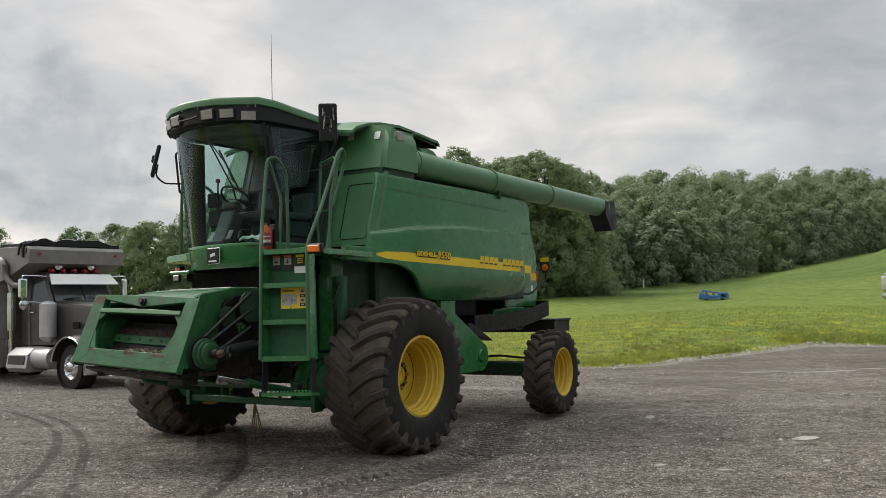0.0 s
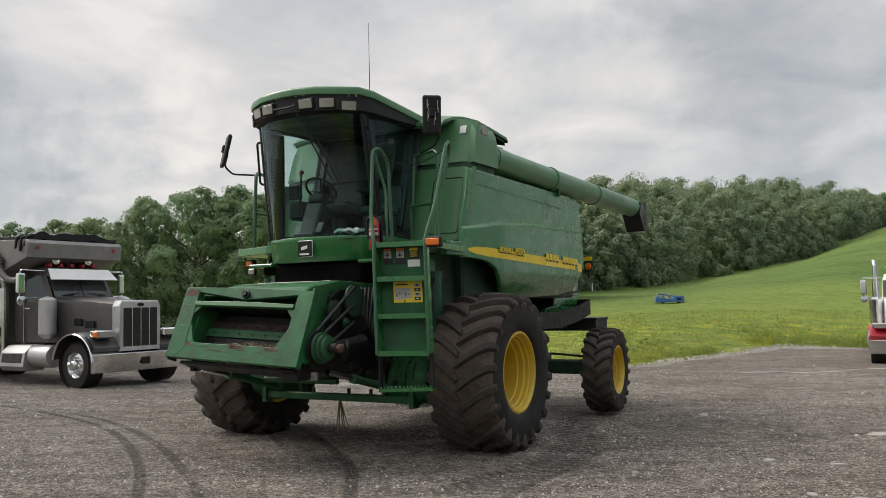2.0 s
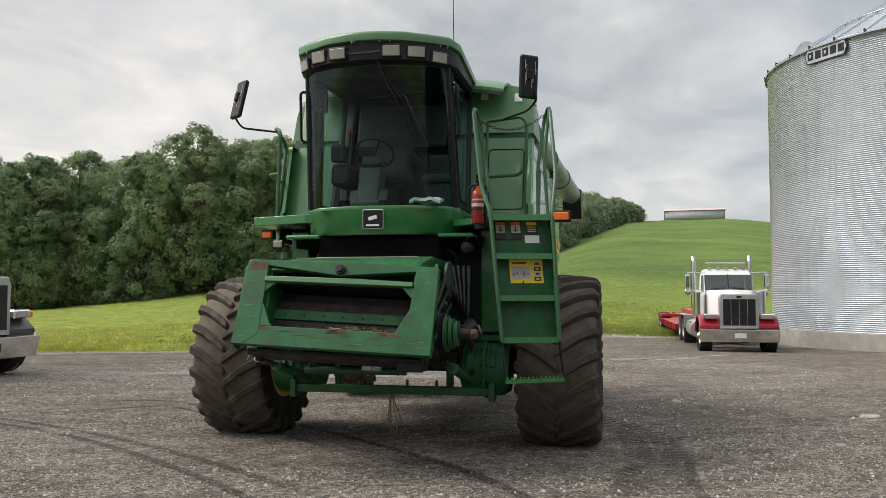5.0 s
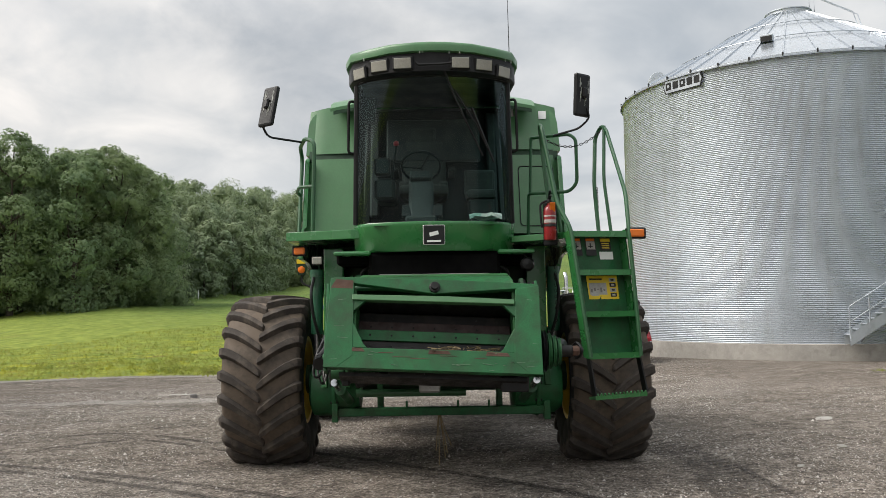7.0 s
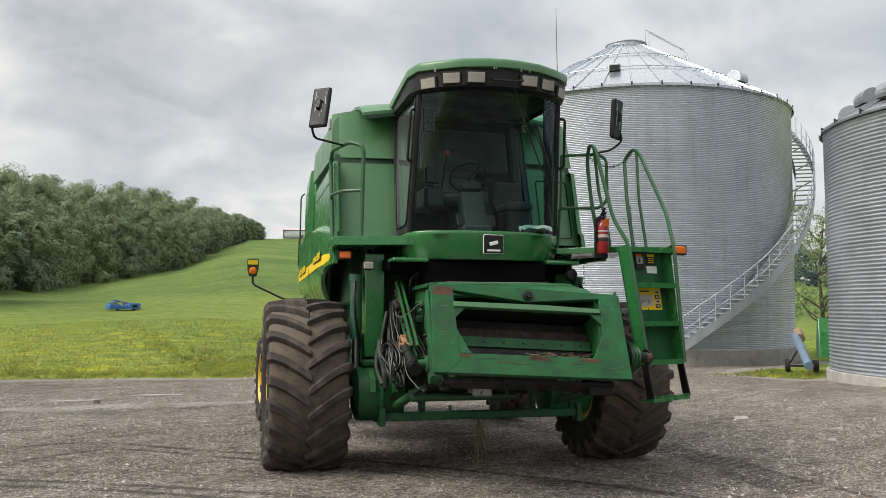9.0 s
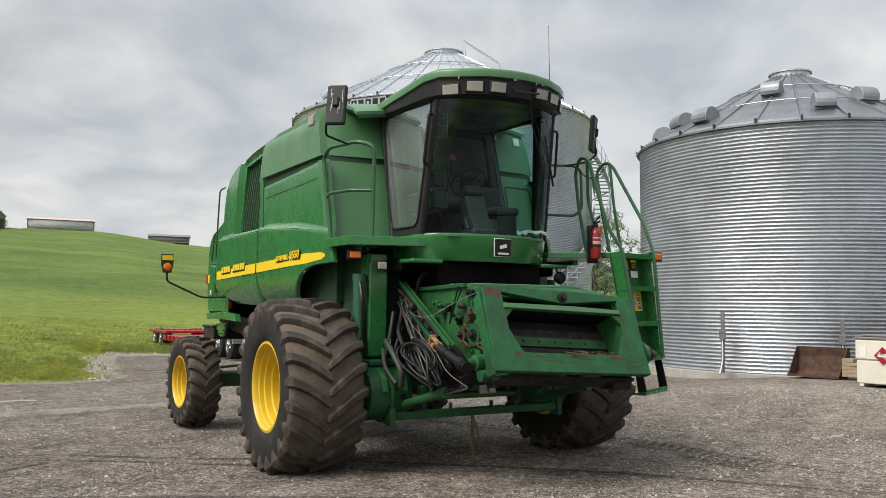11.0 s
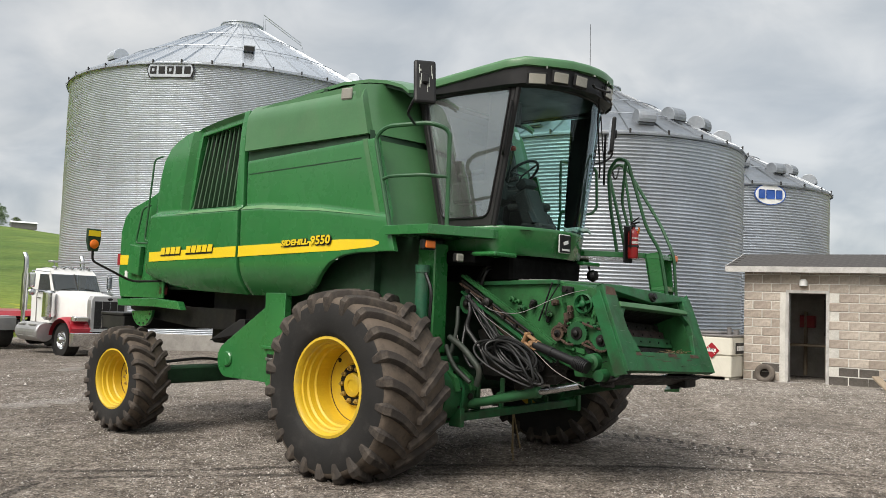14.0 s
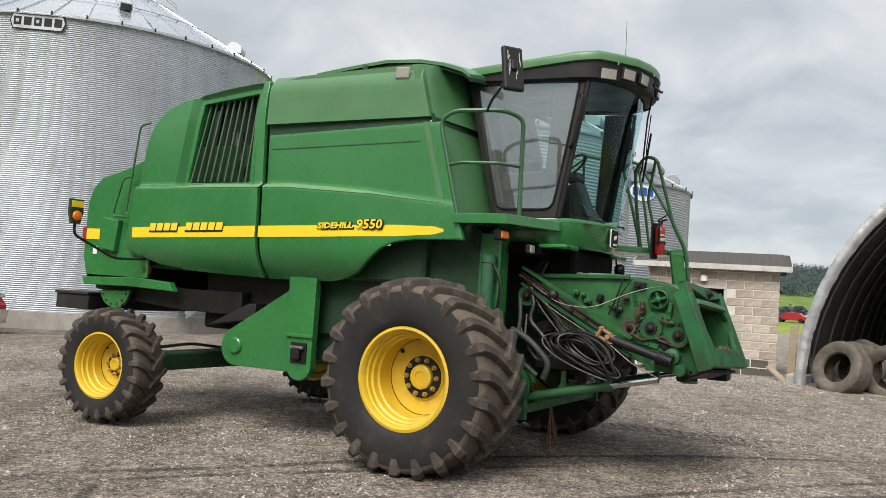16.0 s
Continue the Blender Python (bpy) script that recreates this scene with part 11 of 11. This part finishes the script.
def grain_truck():
    x, y = -7.55, 19.4
    T = conventional_truck(pose(x, y, -0.07, 0, 0, -36), "dark grey grain truck with a rolled black tarp on its body", TRUCK_GREY, TRUCK_GREY, ALU, False)
    # sun visor over the windscreen; its white paint stands for sky mirrored in steel
    bm = B()
    poly(bm, [(-1.52, -0.78, 2.59), (-1.52, 0.78, 2.59), (-1.28, 0.86, 2.35), (-1.28, -0.86, 2.35), (-1.50, -0.78, 2.61), (-1.50, 0.78, 2.61), (-1.26, 0.86, 2.36), (-1.26, -0.86, 2.36)], [(0, 1, 2, 3), (7, 6, 5, 4), (3, 2, 6, 7), (0, 3, 7, 4), (1, 5, 6, 2)])
    part("sun_visor", bm, WHITE, T, "steel sun visor painted as bright as mirrored sky", 0)
    for s in (-1, 1):
        bm = B()
        box(bm, (-0.62, s * 0.655, 1.40), (0.30, 0.02, 0.16), bev=0.006)
        box(bm, (-0.26, s * 0.60, 1.35), (0.30, 0.02, 0.16), bev=0.006)
        part("hood_vent", bm, BLACK, T)
        bm = B()
        tube(bm, [(0.67 * math.cos(a), s * 1.205, 0.52 + 0.63 * math.sin(a)) for a in np.linspace(radians(5), radians(172), 16)], 0.022, 6)
        part("fender_trim", bm, CHROME, T, "bright fender trim")
    # body with ribs and cab guard
    bx0, bx1, z0, z1 = -9.6, -3.05, 1.10, 3.10
    bm = B()
    span(bm, (bx0, -1.22, z0), (bx1, 1.22, z1), 0.02)
    span(bm, (bx0, -1.0, 0.9), (bx1, 1.0, 1.1), 0.01)
    body = part("body", bm, BODY_ALU, T, "grey aluminium grain body")
    for s in (-1, 1):
        for k in range(9):
            xx = bx1 - 0.5 - k * 0.72
            bm = B()
            prism(bm, [(-0.14, 0), (0.14, 0), (0.09, 0.07), (-0.09, 0.07)], "z", z0 + 0.12, z1 - 0.16, m=pose(xx, s * 1.22, 0, 0, 0, 0 if s > 0 else 180))
            part("rib", bm, BODY_ALU, body, "", 0)
        bm = B()
        span(bm, (bx0, s * 1.22, z1 - 0.14), (bx1, s * 1.31, z1), 0.015)
        span(bm, (bx0, s * 1.22, z0), (bx1, s * 1.29, z0 + 0.1), 0.01)
        part("rail", bm, BODY_ALU, body)
        bm = B()
        box(bm, (bx1 - 0.25, s * 1.30, z0 + 0.25), (0.25, 0.01, 0.16))
        part("notice", bm, WHITE, body, "", 0)
    bm = B()
    prism(bm, [(bx1, 2.45), (bx1 + 0.35, 2.52), (-1.62, 2.86), (-1.58, 3.18), (-1.66, 3.26), (bx1, 3.30)], "y", -1.22, 1.22, 0.02)
    g = part("cab_guard", bm, BODY_ALU, T, "grey cab guard on the body")
    for s in (-0.98, 0.98):
        bm = B()
        lathe(bm, [(0.04, 0), (0.04, 0.02), (0, 0.02)], (-1.585, s, 3.08), "x", 12)
        part("marker_lamp", bm, RED, g)
    bm = B()
    rows = []
    rnd = random.Random(9)
    for xx in np.linspace(-9.4, -1.75, 60):
        base = 3.28 if xx > -3.0 else 3.12
        rows.append([(xx, v + rnd.uniform(-0.02, 0.02), base + 0.17 * (1 - (v / 1.25) ** 2) ** 0.5 * (0.8 + 0.25 * math.sin(9 * v + 2.1 * xx) + rnd.uniform(-0.22, 0.22)) + 0.03) for v in np.linspace(-1.2, 1.2, 21)])
    sheet(bm, rows, (0, 0, -0.16))
    part("tarp", bm, BLACK, T, "crumpled black tarp", 60)
    # loose folds of the tarp hanging over the guard's corner, the filler duct and the cap plate
    for k, (x0, y0, drop) in enumerate(((-1.70, -1.16, 0.20), (-1.80, -1.20, 0.30), (-1.95, -1.22, 0.24))):
        bm = B()
        tube(bm, [(x0, y0 + 0.12, 3.36), (x0 - 0.03, y0 - 0.02, 3.30), (x0 - 0.02, y0 - 0.06, 3.30 - drop)], 0.05, 7, bend=0.05, taper=0.025)
        part("tarp_fold", bm, BLACK, T, "hanging fold of black tarp")
    bm = B()
    tube(bm, [(-2.95, -1.26, 3.02), (-2.62, -1.30, 2.96), (-2.50, -1.30, 2.55), (-2.30, -1.22, 2.36), (-2.05, -1.14, 2.36)], 0.07, 10, bend=0.16)
    for f in np.linspace(0, 1, 9):
        rod(bm, (-2.55 + 0.02, -1.30, 2.60 + 0.26 * f), (-2.55 + 0.02, -1.30, 2.615 + 0.26 * f), 0.082, seg=10)
    part("corrugated_duct", bm, GREY, T, "grey corrugated duct beside the cab")
    bm = B()
    box(bm, (-1.612, 0.05, 3.17), (0.02, 0.22, 0.07), bev=0.005)
    part("plate", bm, WHITE, g, "small pale plate")
    bm = B()
    span(bm, (-3.6, -1.15, 0.42), (-3.1, -0.85, 0.95), 0.02)
    part("battery_box", bm, BODY_ALU, T)


grain_truck()


def tractor_and_trailer():
    x, y = 13.70, 23.60
    g = -0.48
    T = conventional_truck(pose(x, y, g, 0, 0, 238.6), "white day-cab road tractor with red fenders and chrome stacks", WHITE, RED, ALU, True)
    bm = B()
    span(bm, (-2.1, -0.66, 2.87), (-1.85, 0.66, 2.93), 0.02)
    for s in (-0.5, 0.5):
        rod(bm, (-1.97, s, 2.66), (-1.97, s, 2.88), 0.02, seg=6)
    part("light_bar", bm, ALU, T)
    bm = B()
    span(bm, (-6.4, -1.2, 1.02), (-4.0, -0.68, 1.06), 0.01)
    span(bm, (-6.4, 0.68, 1.02), (-4.0, 1.2, 1.06), 0.01)
    for s in (-1, 1):
        prism(bm, [(-4.05, 0.6), (-3.95, 0.6), (-3.95, 1.0), (-4.1, 1.05)], "y", s * 0.68, s * 1.2)
    part("rear_fender", bm, ALU, T)
    bm = B()
    lathe(bm, [(0.45, 0), (0.45, 0.06), (0.1, 0.08), (0, 0.08)], (-5.2, 0, 0.98), "z", 20)
    part("fifth_wheel", bm, GREASE, T)
    # low trailer behind it
    L = thing("lowboy_trailer", "red low-bed trailer hitched behind the white tractor", "trailer", pose(x, y, g, 0, 0, 238.6))
    bm = B()
    prism(bm, [(-4.6, 1.04), (-4.9, 1.20), (-6.6, 1.24), (-7.2, 1.20), (-7.35, 0.45), (-7.1, 0.45), (-6.9, 0.92)], "y", -0.95, 0.95, 0.02)
    part("gooseneck", bm, RED, L, "red gooseneck")
    bm = B()
    span(bm, (-14.2, -1.25, 0.36), (-7.1, 1.25, 0.60), 0.02)
    part("deck", bm, RED, L, "red low deck")
    for s in (-1, 1):
        for k in range(10):
            bm = B()
            span(bm, (-7.6 - k * 0.66, s * 1.25, 0.34), (-7.5 - k * 0.66, s * 1.31, 0.62), 0.01)
            part("side_bracket", bm, RED, L)
    bm = B()
    span(bm, (-17.2, -1.2, 0.66), (-14.0, 1.2, 0.80), 0.02)
    part("rear_deck", bm, RED, L)
    for k in range(6):
        bm = B()
        span(bm, (-14.6 - k * 0.1, -1.0 + 0.3 * k, 0.80), (-14.5 - k * 0.1, -0.8 + 0.3 * k, 0.86), 0.01)
        part("tie_bracket", bm, RED, L)
    for xx in (-14.9, -16.1):
        for yy in (-0.95, 0.95):
            road_wheel(L, xx, yy, 0.42, 0.5, CHROME, True)


tractor_and_trailer()
